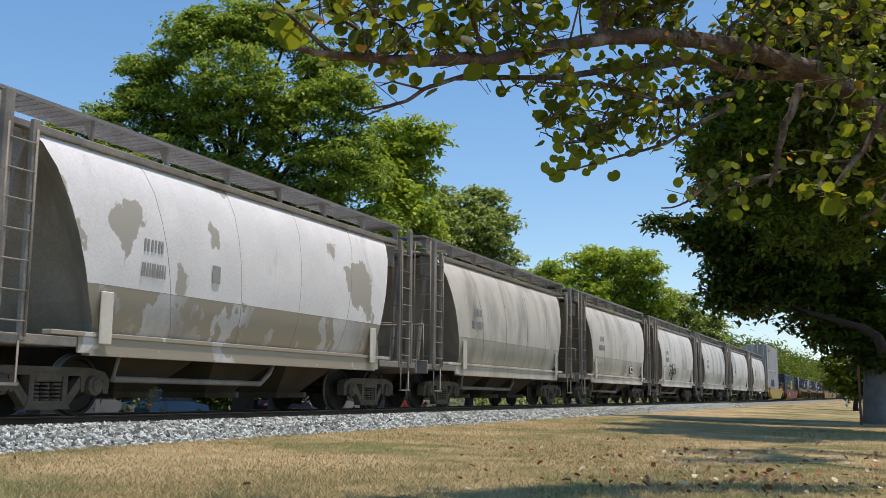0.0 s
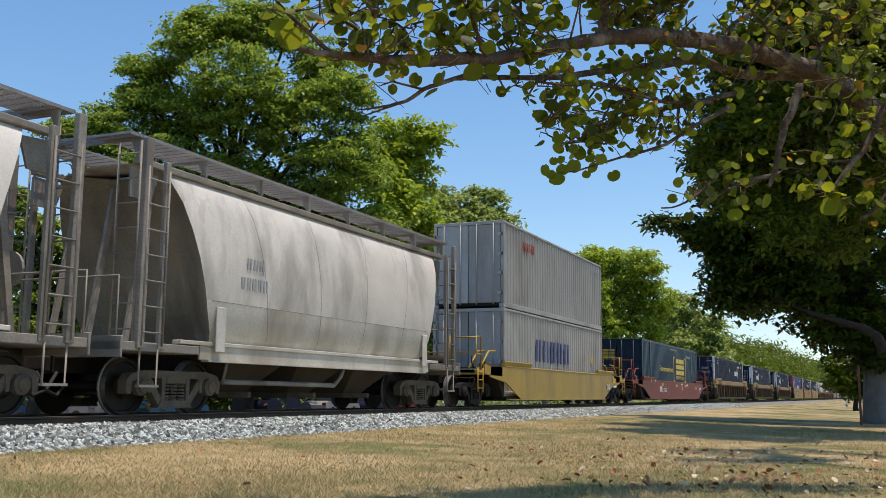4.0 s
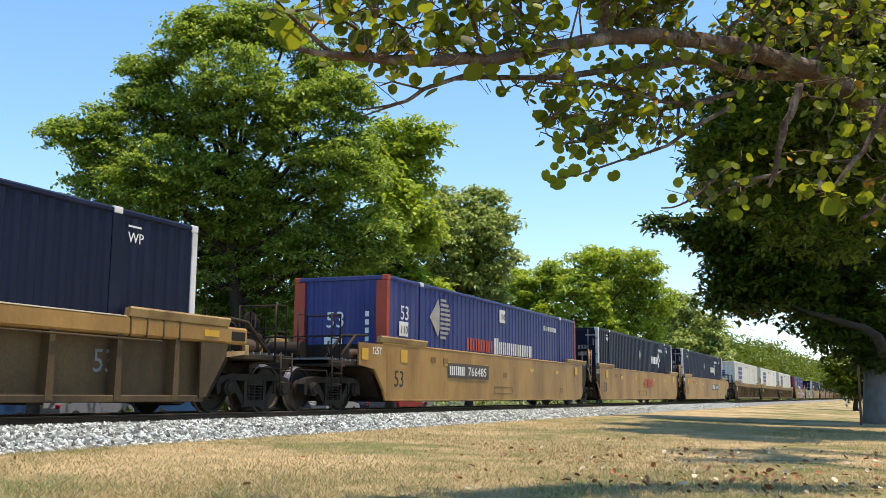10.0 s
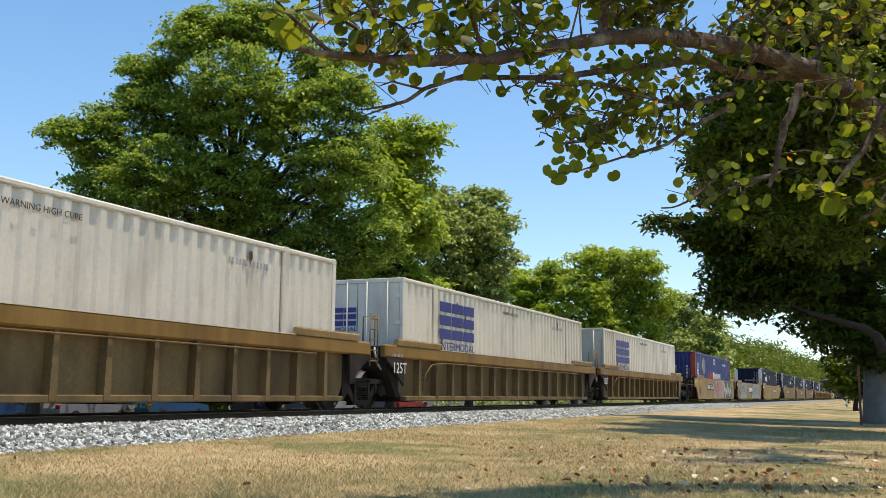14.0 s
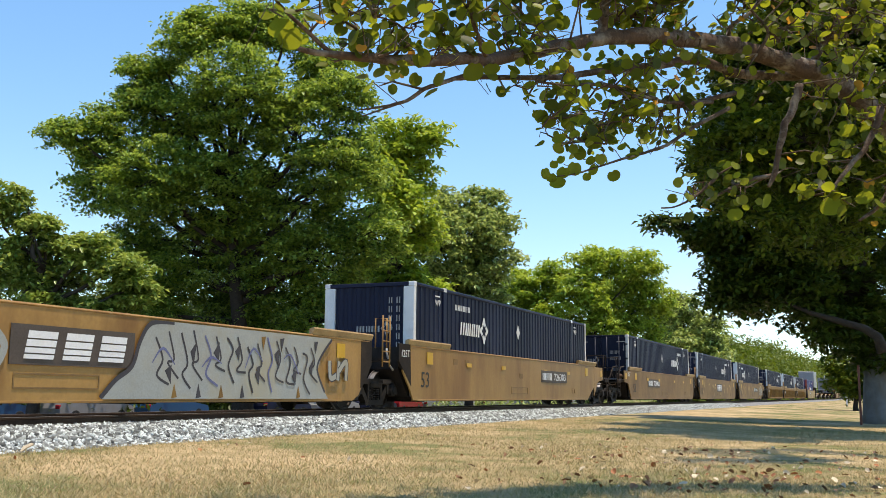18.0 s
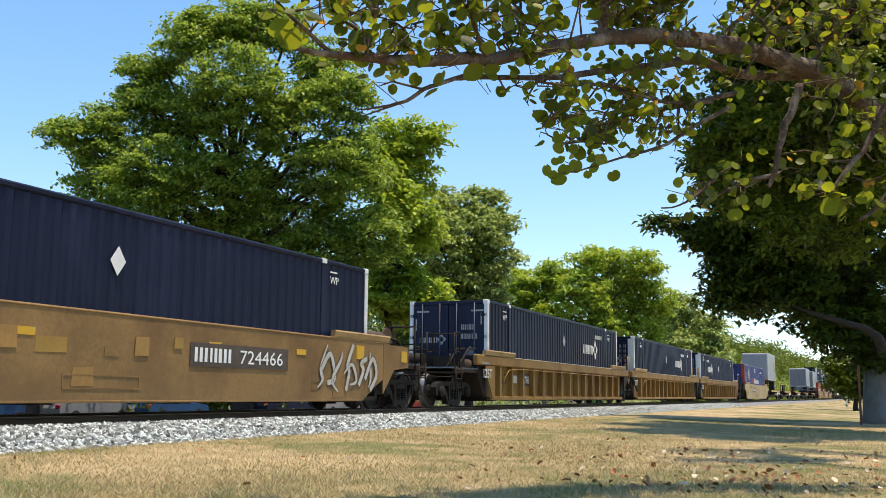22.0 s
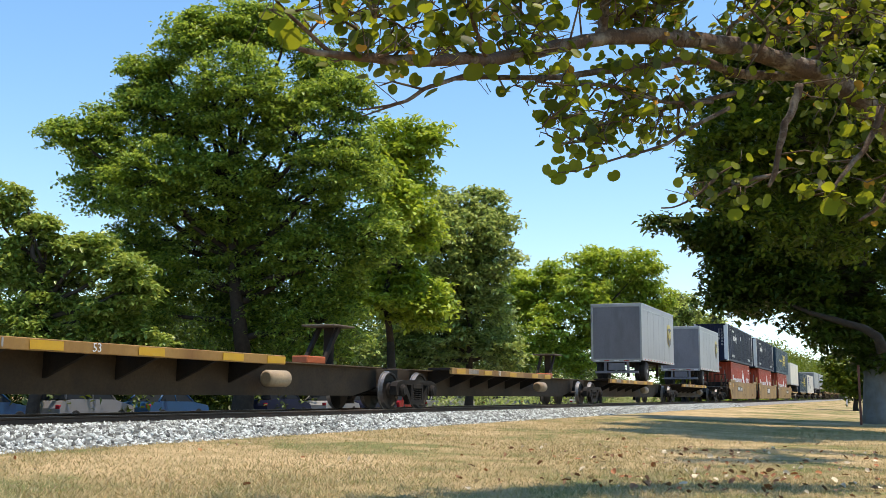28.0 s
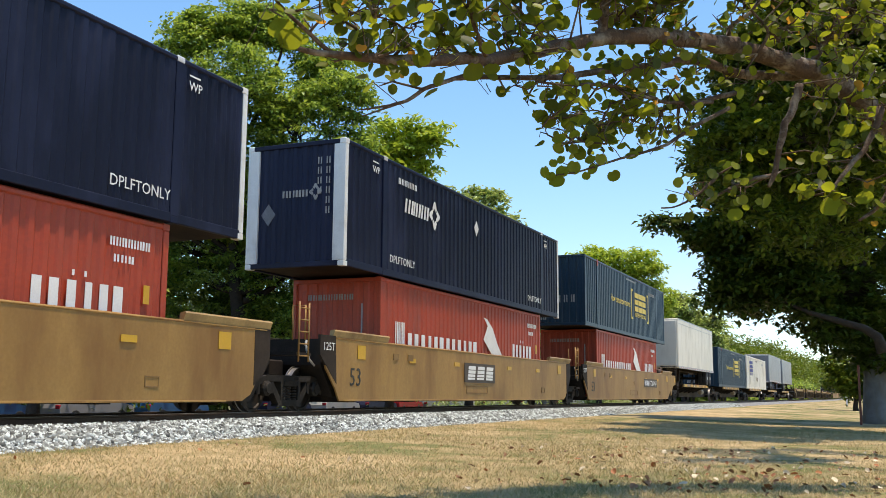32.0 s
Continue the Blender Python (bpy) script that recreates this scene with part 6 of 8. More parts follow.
    te = teal_container(False)
    ride(te, 689.30, BASE + 2.85)
    # the far rear: mixed boxes and trailers on spine cars, then low wells
    ride(trailer("long white refrigerated trailer with grey emblem", 13.2, True, False, M["white"], 2.1, 4.98), 709.6)
    for s in (709.0, 725.4, 742.0, 758.4, 775.0):
        ride(copy_thing(sp, pose(0, 0, 0)), s)
    ride(copy_thing(te, pose(0, 0, 0)), 725.3, 1.152)
    ride(copy_thing(wd, pose(0, 0, 0)), 742.4, 1.152)
    ride(trailer("plain grey long road trailer", 13.6, False, False, M["trailer"], 2.1, 4.95), 762.5)
    ride(trailer("plain grey long road trailer", 13.6, False, False, M["trailer"], 2.1, 4.95), 778.5)
    for i in range(5):
        ride(copy_thing(brown_well, pose(0, 0, 0)), 796.0 + 23.4 * i)
    for i in range(4):
        s = 915.0 + 19.6 * i
        ride(copy_thing(w2, pose(0, 0, 0)), s)
        ride(copy_thing(ro if i % 2 else nd, pose(0, 0, 0)), s, BASE)


def brush_line(pts, w, rnd=None, taper=False):
    """The outline of a brush stroke along a smooth bent line."""
    fine = []
    for k in range(len(pts) - 1):
        p0, p1, p2, p3 = pts[max(k - 1, 0)], pts[k], pts[k + 1], pts[min(k + 2, len(pts) - 1)]
        for q in range(5):
            u = q / 5
            fine.append(tuple(0.5 * (2 * b + (c - a) * u + (2 * a - 5 * b + 4 * c - d) * u * u + (3 * b - a - 3 * c + d) * u ** 3) for a, b, c, d in zip(p0, p1, p2, p3)))
    fine.append(pts[-1])
    left, right = [], []
    for k, (u, v) in enumerate(fine):
        a, b = fine[max(k - 1, 0)], fine[min(k + 1, len(fine) - 1)]
        dx, dz = b[0] - a[0], b[1] - a[1]
        n = math.hypot(dx, dz) or 1.0
        ww = w * (1 - 0.7 * abs(2 * k / (len(fine) - 1) - 1) if taper else 1.0)
        left.append((u - dz / n * ww, v + dx / n * ww))
        right.append((u + dz / n * ww, v - dx / n * ww))
    return list(zip(left, right))


def spray(car, x0, x1, seed):
    """Spray paint on a well's side: flat fills, fat swollen strokes and thin dark outlines, none of them a letter."""
    rnd = random.Random(seed)
    depth = [0]
    lo, hi = 0.32, 1.555
    clamp = lambda p: (p[0], min(hi, max(lo, p[1])))

    def fill(name, outline, mat):
        depth[0] += 1
        part(name, Shape().prism([clamp(p) for p in outline], -0.0015, 0.0015), mat, car).location = (0, -1.5175 - 0.0004 * depth[0], 0)

    def stroke(pts, w, mat, taper=False):
        depth[0] += 1
        sh = Shape()
        rows = [(clamp(a), clamp(b)) for a, b in brush_line(pts, w, taper=taper)]
        for (a, b), (c, d) in zip(rows, rows[1:]):
            sh.face_loop([(a[0], 0, a[1]), (b[0], 0, b[1]), (d[0], 0, d[1]), (c[0], 0, c[1])][::-1])
        part("spray_stroke", sh, mat, car).location = (0, -1.5195 - 0.0004 * depth[0], 0)

    def tangle(a, b, n, fat, edge, w):
        """Swollen figures side by side between a and b."""
        step = (b - a) / n
        for i in range(n):
            x = a + (i + 0.5) * step
            figures = []
            for k in range(2):
                lean = rnd.uniform(-0.25, 0.25) * step
                figures.append([(x + (k - 0.5) * 0.5 * step + lean * q, lo + 0.05 + (hi - lo - 0.1) * (q + 1) / 2 ) for q in (-1, -0.4, 0.3, 1)])
            z = rnd.uniform(0.7, 1.2)
            figures.append([(x - 0.42 * step, z), (x, z + rnd.uniform(-0.15, 0.2)), (x + 0.42 * step, z + rnd.uniform(-0.2, 0.2))])
            for f in figures:
                stroke(f, w + 0.035, edge)
            for f in figures:
                stroke(f, w, fat)

    def outlines(a, b, n, mats):
        """Thin bent outlines with small dark wedges between them."""
        step = (b - a) / n
        for i in range(n):
            x = a + (i + 0.5) * step
            top, low = rnd.uniform(1.2, 1.55), rnd.uniform(0.32, 0.6)
            stroke([(x - 0.4 * step, top), (x - 0.1 * step, rnd.uniform(0.9, 1.2)), (x - 0.3 * step, rnd.uniform(0.65, 0.9)), (x + rnd.uniform(-0.1, 0.3) * step, low)], 0.022, mats[i % len(mats)])
            stroke([(x + 0.1 * step, rnd.uniform(1.3, 1.55)), (x + 0.35 * step, rnd.uniform(0.95, 1.2)), (x + 0.1 * step, rnd.uniform(0.7, 0.9)), (x + 0.55 * step, rnd.uniform(0.6, 0.9))], 0.020, mats[0])
            z = rnd.uniform(0.75, 1.25)
            fill("spray_wedge", [(x, z), (x + 0.16, z + rnd.uniform(0.05, 0.2)), (x + rnd.uniform(0.1, 0.2), z - rnd.uniform(0.1, 0.25))], mats[0])
            z = rnd.choice((0.33, 1.45))
            fill("spray_wedge", [(x + 0.3 * step, z), (x + 0.3 * step + 0.14, z + 0.02), (x + 0.3 * step + 0.06, z + (0.24 if z < 1 else -0.24))], mats[0] if i % 2 else M["ochre_rib"])
            if i % 2 == 0:
                stroke([(x - 0.5 * step, rnd.uniform(0.8, 1.1)), (x - 0.1 * step, rnd.uniform(1.0, 1.25)), (x + 0.4 * step, rnd.uniform(0.8, 1.0))], 0.025, M["spray_blue"], True)

    if seed == 1:
        fill("spray_fill", [(6.2, lo), (6.25, 0.9), (6.5, 1.3), (6.8, 1.52), (10.6, hi), (10.7, lo)], M["spray_pale"])
        fill("spray_fill", [(6.6, lo), (6.6, 0.9), (6.8, 1.3), (7.1, 1.52), (10.2, 1.5), (10.5, 1.1), (10.6, 0.6), (10.5, lo)], M["spray_rose"])
        fill("spray_fill", [(10.75, lo), (10.7, hi), (15.0, hi), (15.3, 1.1), (15.1, 0.7), (15.2, lo)], M["spray_green"])
        for f in ([(6.85, 0.4), (6.75, 0.9), (6.95, 1.4)], [(7.0, 0.95), (7.5, 1.2), (7.8, 1.45)], [(7.05, 0.95), (7.45, 0.75), (7.6, 0.4)]):
            stroke(f, 0.25, M["spray_pale"])
            stroke(f, 0.19, M["spray_red"])
        for x in (8.2, 9.0, 9.9):
            for f in ([(x + 0.2, 1.35), (x - 0.15, 1.0), (x + 0.2, 0.8), (x - 0.1, 0.42)], [(x - 0.3, 1.2), (x - 0.35, 0.8), (x - 0.3, 0.45)]):
                stroke(f, 0.17, M["spray_pale"])
                stroke(f, 0.13, M["spray_red"] if x < 8.5 else M["spray_rose"])
            stroke([(x - 0.28, 0.5), (x - 0.2, 0.9), (x - 0.1, 1.2)], 0.05, M["spray_red"], True)
        for x, w in ((11.2, 0.16), (12.2, 0.13), (13.2, 0.15), (14.3, 0.14)):
            up = 1 if x in (11.2, 13.2) else -1
            j = lambda: rnd.uniform(-0.22, 0.22)
            lines = ([(x - 0.45 + j(), 0.93 + up * 0.5), (x - 0.1 + j(), 1.0 + j()), (x + 0.1 + j(), 0.8 + j()), (x + 0.4 + j(), 0.93 - up * 0.5)], [(x - 0.45, 0.8 + j()), (x - 0.1, 0.95 + j()), (x + 0.45, 1.0 + j())])
            for f in lines:
                stroke(f, w + 0.05, M["spray_dark"])
            for f in lines:
                stroke(f, w, M["spray_pale"])
    elif seed == 2:
        fill("spray_fill", [(0.88, lo), (0.77, 1.1), (0.95, 1.38), (1.3, 1.5), (1.7, hi), (5.35, hi), (5.1, 1.15), (5.3, 0.8), (5.56, lo)], M["spray_fill"])
        stroke([(0.9, 0.33), (0.78, 1.1), (0.95, 1.38), (1.3, 1.5), (1.7, 1.55)], 0.03, M["spray_dark"])
        stroke([(5.3, 1.54), (5.08, 1.15), (5.28, 0.8), (5.55, 0.33)], 0.03, M["spray_dark"])
        outlines(1.2, 5.2, 7, (M["spray_dark"], M["spray_blue"]))
        for f in ([(5.5, 1.25), (6.1, 1.2)], [(5.75, 1.2), (5.8, 0.7)], [(6.15, 1.25), (6.1, 0.6)], [(6.35, 1.2), (6.5, 1.0), (6.35, 0.7)]):
            stroke(f, 0.06, M["spray_fill"])
        fill("spray_fill", [(8.3, lo), (8.6, 0.6), (8.95, 0.82), (9.1, 1.2), (9.35, 1.5), (9.8, hi), (15.0, hi), (14.6, 1.2), (14.45, 0.9), (14.7, 0.5), (14.9, lo)], M["spray_fill"])
        stroke([(8.3, 0.33), (8.6, 0.6), (8.95, 0.82), (9.1, 1.2), (9.35, 1.5), (9.9, 1.55)], 0.04, M["spray_dark"])
        stroke([(15.0, 1.54), (14.6, 1.2), (14.43, 0.9), (14.75, 0.45)], 0.03, M["spray_dark"])
        outlines(9.4, 14.4, 8, (M["spray_dark"], M["spray_dark"], M["spray_blue"]))
        for f in ([(14.9, 1.1), (14.95, 0.75), (15.2, 0.8)], [(15.3, 1.1), (15.25, 0.7)], [(15.3, 0.9), (15.6, 1.1), (15.6, 0.7)]):
            stroke(f, 0.08, M["spray_dark"])
            stroke(f, 0.055, M["spray_fill"])
    else:
        for i in range(8):
            x = x0 + 0.2 + i * (x1 - x0 - 0.4) / 7
            a, b, c, d = rnd.uniform(-0.3, 0.2), rnd.uniform(-0.25, 0.25), rnd.uniform(-0.25, 0.25), rnd.uniform(-0.1, 0.4)
            line = [(x + a, rnd.uniform(0.38, 0.65)), (x + b, rnd.uniform(0.7, 0.95)), (x + c, rnd.uniform(0.95, 1.15)), (x + d, rnd.uniform(1.15, 1.5))]
            if i % 3 == 1:
                line = [(x - 0.35, rnd.uniform(0.6, 1.1)), (x, rnd.uniform(0.9, 1.3)), (x + 0.2, rnd.uniform(0.6, 0.9)), (x - 0.1, rnd.uniform(0.5, 0.7))]
            stroke(line, 0.075, M["spray_dark"], i % 2 == 0)
            stroke(line, 0.055, M["spray_pale"], i % 2 == 0)


def scribble(car):
    """A looping black scribble on a hopper's curved side."""
    rnd = random.Random(3)
    def skin(x, z):
        return (x, -1.506 + 0.16 * max(0.0, (2.1 - z) / 0.8) ** 2.0 * 0.55, z)
    lines = [[(3.5, 2.12), (3.7, 2.05), (3.62, 2.15), (3.85, 2.04), (3.9, 2.13), (4.1, 2.06)],
             [(3.5, 1.62), (4.0, 2.0), (4.35, 2.1), (4.3, 1.8), (3.75, 1.5), (3.85, 1.75), (4.4, 1.95)],
             [(4.3, 2.25), (4.35, 1.9), (4.3, 1.3), (4.45, 1.35), (4.5, 1.9)],
             [(4.4, 2.08), (4.9, 2.2), (5.1, 2.05), (4.8, 1.7), (4.6, 1.8), (4.95, 2.0), (5.3, 1.85), (5.1, 1.65), (4.8, 1.72)],
             [(3.9, 1.45), (4.2, 1.4), (4.4, 1.6), (4.1, 1.75), (4.0, 1.55)], [(4.7, 1.6), (5.2, 1.72), (5.45, 1.74)]]
    for pts in lines:
        mid = [((a[0] + b[0]) / 2, (a[1] + b[1]) / 2) for a, b in brush_line(pts, 0.01)]
        part("spray_scribble", Shape().tube([skin(x, z) for x, z in mid], 0.014, 5), M["spray_dark"], car)


assemble_train()


# ---- trees ----
ACROSS = Vector((math.sin(radians(YAW)), -math.cos(radians(YAW)), 0.0))
ALONG = Vector((math.cos(radians(YAW)), math.sin(radians(YAW)), 0.0))


def leaf_cloud(name, rng, centres, size, material, per, fold=0.25, droop=0.35, round_leaf=False, flat=0.5):
    """Many single leaves round the given twig ends: centres is an array of (x, y, z, spread)."""
    n = len(centres) * per
    base = np.repeat(centres[:, :3], per, axis=0)
    spread = np.repeat(centres[:, 3], per)[:, None]
    off = rng.normal(size=(n, 3)) * spread * np.array([1.0, 1.0, flat])
    p = base + off
    az = rng.uniform(0, 2 * np.pi, n)
    tilt = rng.normal(-droop, 0.45, n)
    d = np.stack([np.cos(az) * np.cos(tilt), np.sin(az) * np.cos(tilt), np.sin(tilt)], 1)
    side = np.stack([-np.sin(az), np.cos(az), rng.normal(0, 0.35, n)], 1)
    side /= np.linalg.norm(side, axis=1)[:, None]
    up = np.cross(d, side)
    ln = size * rng.uniform(0.65, 1.25, n)[:, None]
    wd = ln * (0.30 if not round_leaf else 0.5)
    a = p
    tip = p + d * ln - up * ln * 0.12
    l = p + d * ln * 0.5 + side * wd + up * ln * fold * 0.4
    r = p + d * ln * 0.5 - side * wd + up * ln * fold * 0.4
    verts = np.stack([a, r, tip, l], 1).reshape(-1, 3)
    k = np.arange(n) * 4
    faces = np.stack([k, k + 1, k + 2, k, k + 2, k + 3], 1).reshape(-1, 3)
    me = bpy.data.meshes.new(name)
    me.vertices.add(len(verts))
    me.vertices.foreach_set("co", verts.astype(np.float32).ravel())
    me.loops.add(len(faces) * 3)
    me.loops.foreach_set("vertex_index", faces.astype(np.int32).ravel())
    me.polygons.add(len(faces))
    me.polygons.foreach_set("loop_start", (np.arange(len(faces)) * 3).astype(np.int32))
    me.update(calc_edges=True)
    me.validate()
    me.materials.append(material)
    return me


def tree(name, label, foot, lobes, leaf_mat, bark, leaf=0.26, density=1.0, trunk_r=0.3, seed=1, pad=0.62, limbs=True, fork_z=None, fine=1.0):
    """Tapered trunk, a limb to every lobe of the crown, twigs, and leaves in flat tufts with gaps between them. lobes: across, along, height, radius about the foot."""
    rng = np.random.default_rng(seed)
    t = thing(name, label, "tree")
    t.location = foot
    tr = Shape()
    top_z = min(l[2] for l in lobes) + 0.4
    fork = Vector((0, 0, fork_z or max(1.6, top_z * 0.55)))
    tr.tube([(0, 0, ground_z(foot.y) - foot.z - 0.15), (0.03, 0.02, 0.3), (0.08, -0.05, fork.z * 0.5), fork], [trunk_r * 1.5, trunk_r * 1.08, trunk_r, trunk_r * 0.85], 12)
    part("trunk", tr, bark, t)
    high = [l for l in lobes if l[2] > 0.6 * max(q[2] for q in lobes)]
    tip = ACROSS * (0.6 * sum(l[0] for l in high) / len(high)) + ALONG * (0.6 * sum(l[1] for l in high) / len(high)) + Vector((0, 0, 0.85 * max(l[2] for l in lobes)))
    if limbs:
        ld = Shape()
        bend = [fork.lerp(tip, u) + Vector(rng.normal(0, 0.12, 3)) * (0 < u < 1) for u in (0.0, 0.25, 0.5, 0.75, 1.0)]
        ld.tube(bend, [trunk_r * 0.85, trunk_r * 0.62, trunk_r * 0.45, trunk_r * 0.3, trunk_r * 0.12], 9)
        part("leader", ld, bark if fork_z is None else M["bark_dark"], t)
    points = []
    for a, b, z, r in lobes:
        c = ACROSS * a + ALONG * b + Vector((0, 0, z))
        limb = Shape()
        start = fork.lerp(tip, min(0.85, max(0.0, (c.z - fork.z) * 0.55 / max(0.1, tip.z - fork.z))))
        mid = start.lerp(c, 0.5) + Vector((0, 0, -0.12 * (c - fork).length * (0.3 if c.z > fork.z else -0.6)))
        wob = [start, start.lerp(mid, 0.5) + Vector(rng.normal(0, 0.12, 3)), mid, mid.lerp(c, 0.6) + Vector(rng.normal(0, 0.15, 3)), c]
        lr = min(trunk_r, 0.26)
        if limbs:
            limb.tube(wob, [lr * 0.55, lr * 0.42, lr * 0.32, lr * 0.2, lr * 0.1], 8)
        n = max(7, int(density * 15 * (r / pad) ** 1.7))
        for i in range(n):
            d = rng.normal(size=3)
            d /= np.linalg.norm(d)
            q = 0.22 + 0.72 * rng.uniform() ** 0.45
            e = np.array(c) + d * r * q * np.array([1, 1, 0.9])
            pr = pad * rng.uniform(0.55, 1.2)
            m = max(12, int(fine * 46 * (pr / pad) ** 2))
            u = np.clip(rng.normal(size=(m, 3)), -1.5, 1.5)
            tilt = rng.normal(0, 0.22, 2)
            u[:, 2] = u[:, 2] * 0.20 + u[:, 0] * tilt[0] + u[:, 1] * tilt[1] - 0.12 * (u[:, 0] ** 2 + u[:, 1] ** 2)
            points.append(e + u * pr * 0.52)
            if i % 3 == 0:
                w = Vector(e)
                st = c.lerp(Vector(wob[3]), rng.uniform(0, 0.6))
                limb.tube([st, st.lerp(w, 0.5) + Vector((0, 0, 0.1 * r)), w], [trunk_r * 0.09, trunk_r * 0.06, 0.008], 4, False)
        part("limb", limb, M["bark_dark"], t)
    pts = np.concatenate(points)
    rows = np.concatenate([pts, np.full((len(pts), 1), leaf * 0.12)], 1)
    part("crown", leaf_cloud("crown", rng, rows, leaf, leaf_mat, 1, droop=0.2), leaf_mat, t)
    return t


def place(across, along, z=-0.3):
    p = ACROSS * across + ALONG * along
    return Vector((p.x, p.y, z))


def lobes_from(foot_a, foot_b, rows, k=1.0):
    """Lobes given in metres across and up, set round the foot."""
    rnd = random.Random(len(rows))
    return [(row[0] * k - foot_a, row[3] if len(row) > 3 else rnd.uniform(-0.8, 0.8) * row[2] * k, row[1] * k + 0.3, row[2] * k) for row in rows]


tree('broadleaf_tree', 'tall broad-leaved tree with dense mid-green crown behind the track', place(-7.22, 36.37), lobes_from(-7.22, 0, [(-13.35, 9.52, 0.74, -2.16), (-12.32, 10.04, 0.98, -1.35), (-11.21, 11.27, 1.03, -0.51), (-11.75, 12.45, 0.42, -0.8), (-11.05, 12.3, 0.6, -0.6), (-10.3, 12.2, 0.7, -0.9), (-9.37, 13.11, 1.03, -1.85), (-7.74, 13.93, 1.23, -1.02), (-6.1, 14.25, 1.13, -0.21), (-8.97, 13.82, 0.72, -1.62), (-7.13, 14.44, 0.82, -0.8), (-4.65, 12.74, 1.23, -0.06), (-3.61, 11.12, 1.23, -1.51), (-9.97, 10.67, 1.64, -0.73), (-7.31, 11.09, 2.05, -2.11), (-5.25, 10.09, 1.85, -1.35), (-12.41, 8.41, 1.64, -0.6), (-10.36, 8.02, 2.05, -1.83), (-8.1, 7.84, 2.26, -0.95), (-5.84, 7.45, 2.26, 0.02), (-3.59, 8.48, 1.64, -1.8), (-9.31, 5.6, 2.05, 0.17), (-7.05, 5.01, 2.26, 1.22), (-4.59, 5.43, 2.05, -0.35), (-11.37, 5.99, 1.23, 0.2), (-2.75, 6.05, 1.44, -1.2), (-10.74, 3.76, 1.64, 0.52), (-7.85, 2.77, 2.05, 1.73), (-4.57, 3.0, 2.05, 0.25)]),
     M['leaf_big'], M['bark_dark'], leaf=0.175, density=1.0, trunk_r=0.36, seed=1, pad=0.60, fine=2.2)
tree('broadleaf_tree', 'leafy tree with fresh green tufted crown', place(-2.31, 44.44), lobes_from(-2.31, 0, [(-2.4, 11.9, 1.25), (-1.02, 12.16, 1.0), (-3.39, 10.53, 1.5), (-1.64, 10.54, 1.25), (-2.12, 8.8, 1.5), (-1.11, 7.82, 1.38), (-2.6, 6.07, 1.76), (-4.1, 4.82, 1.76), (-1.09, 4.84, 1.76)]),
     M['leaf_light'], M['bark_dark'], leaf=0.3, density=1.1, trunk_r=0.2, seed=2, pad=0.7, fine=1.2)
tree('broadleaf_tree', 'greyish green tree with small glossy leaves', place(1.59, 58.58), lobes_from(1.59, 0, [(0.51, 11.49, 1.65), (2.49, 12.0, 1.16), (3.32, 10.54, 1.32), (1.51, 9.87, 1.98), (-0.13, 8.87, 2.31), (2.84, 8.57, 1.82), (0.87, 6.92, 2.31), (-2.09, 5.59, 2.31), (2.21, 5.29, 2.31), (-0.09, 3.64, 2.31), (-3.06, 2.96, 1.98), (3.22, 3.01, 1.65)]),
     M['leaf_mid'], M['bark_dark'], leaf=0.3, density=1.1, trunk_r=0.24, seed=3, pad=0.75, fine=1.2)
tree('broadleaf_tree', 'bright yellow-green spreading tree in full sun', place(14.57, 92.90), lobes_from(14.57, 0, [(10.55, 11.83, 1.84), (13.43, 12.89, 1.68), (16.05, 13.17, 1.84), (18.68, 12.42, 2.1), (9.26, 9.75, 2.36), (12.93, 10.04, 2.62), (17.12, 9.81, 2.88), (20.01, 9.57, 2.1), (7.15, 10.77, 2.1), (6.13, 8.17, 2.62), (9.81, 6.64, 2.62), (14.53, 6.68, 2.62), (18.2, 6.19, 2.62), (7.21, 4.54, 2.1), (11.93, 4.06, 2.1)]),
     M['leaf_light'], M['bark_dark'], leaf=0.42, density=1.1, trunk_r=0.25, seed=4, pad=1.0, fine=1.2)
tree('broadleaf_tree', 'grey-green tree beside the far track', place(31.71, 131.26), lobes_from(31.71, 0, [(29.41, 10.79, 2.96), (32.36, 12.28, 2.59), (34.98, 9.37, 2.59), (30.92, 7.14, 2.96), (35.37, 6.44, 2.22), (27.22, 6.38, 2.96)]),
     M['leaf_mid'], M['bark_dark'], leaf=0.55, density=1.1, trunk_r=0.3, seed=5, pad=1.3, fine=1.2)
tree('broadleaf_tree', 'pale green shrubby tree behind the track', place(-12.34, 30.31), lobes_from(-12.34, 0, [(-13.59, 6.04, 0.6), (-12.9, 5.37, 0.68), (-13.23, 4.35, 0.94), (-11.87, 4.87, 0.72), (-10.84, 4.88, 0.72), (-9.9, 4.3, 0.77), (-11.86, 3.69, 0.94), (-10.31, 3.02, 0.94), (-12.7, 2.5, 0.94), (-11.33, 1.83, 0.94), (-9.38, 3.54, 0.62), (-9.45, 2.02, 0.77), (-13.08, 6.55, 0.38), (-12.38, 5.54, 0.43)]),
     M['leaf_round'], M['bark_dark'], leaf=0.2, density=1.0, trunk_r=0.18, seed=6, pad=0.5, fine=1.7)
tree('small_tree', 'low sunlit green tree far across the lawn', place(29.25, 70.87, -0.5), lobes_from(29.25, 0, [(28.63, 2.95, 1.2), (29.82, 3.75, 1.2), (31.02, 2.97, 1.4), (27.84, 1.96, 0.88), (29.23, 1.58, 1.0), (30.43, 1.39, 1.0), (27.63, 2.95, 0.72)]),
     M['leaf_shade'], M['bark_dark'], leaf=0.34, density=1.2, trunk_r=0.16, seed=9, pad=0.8)
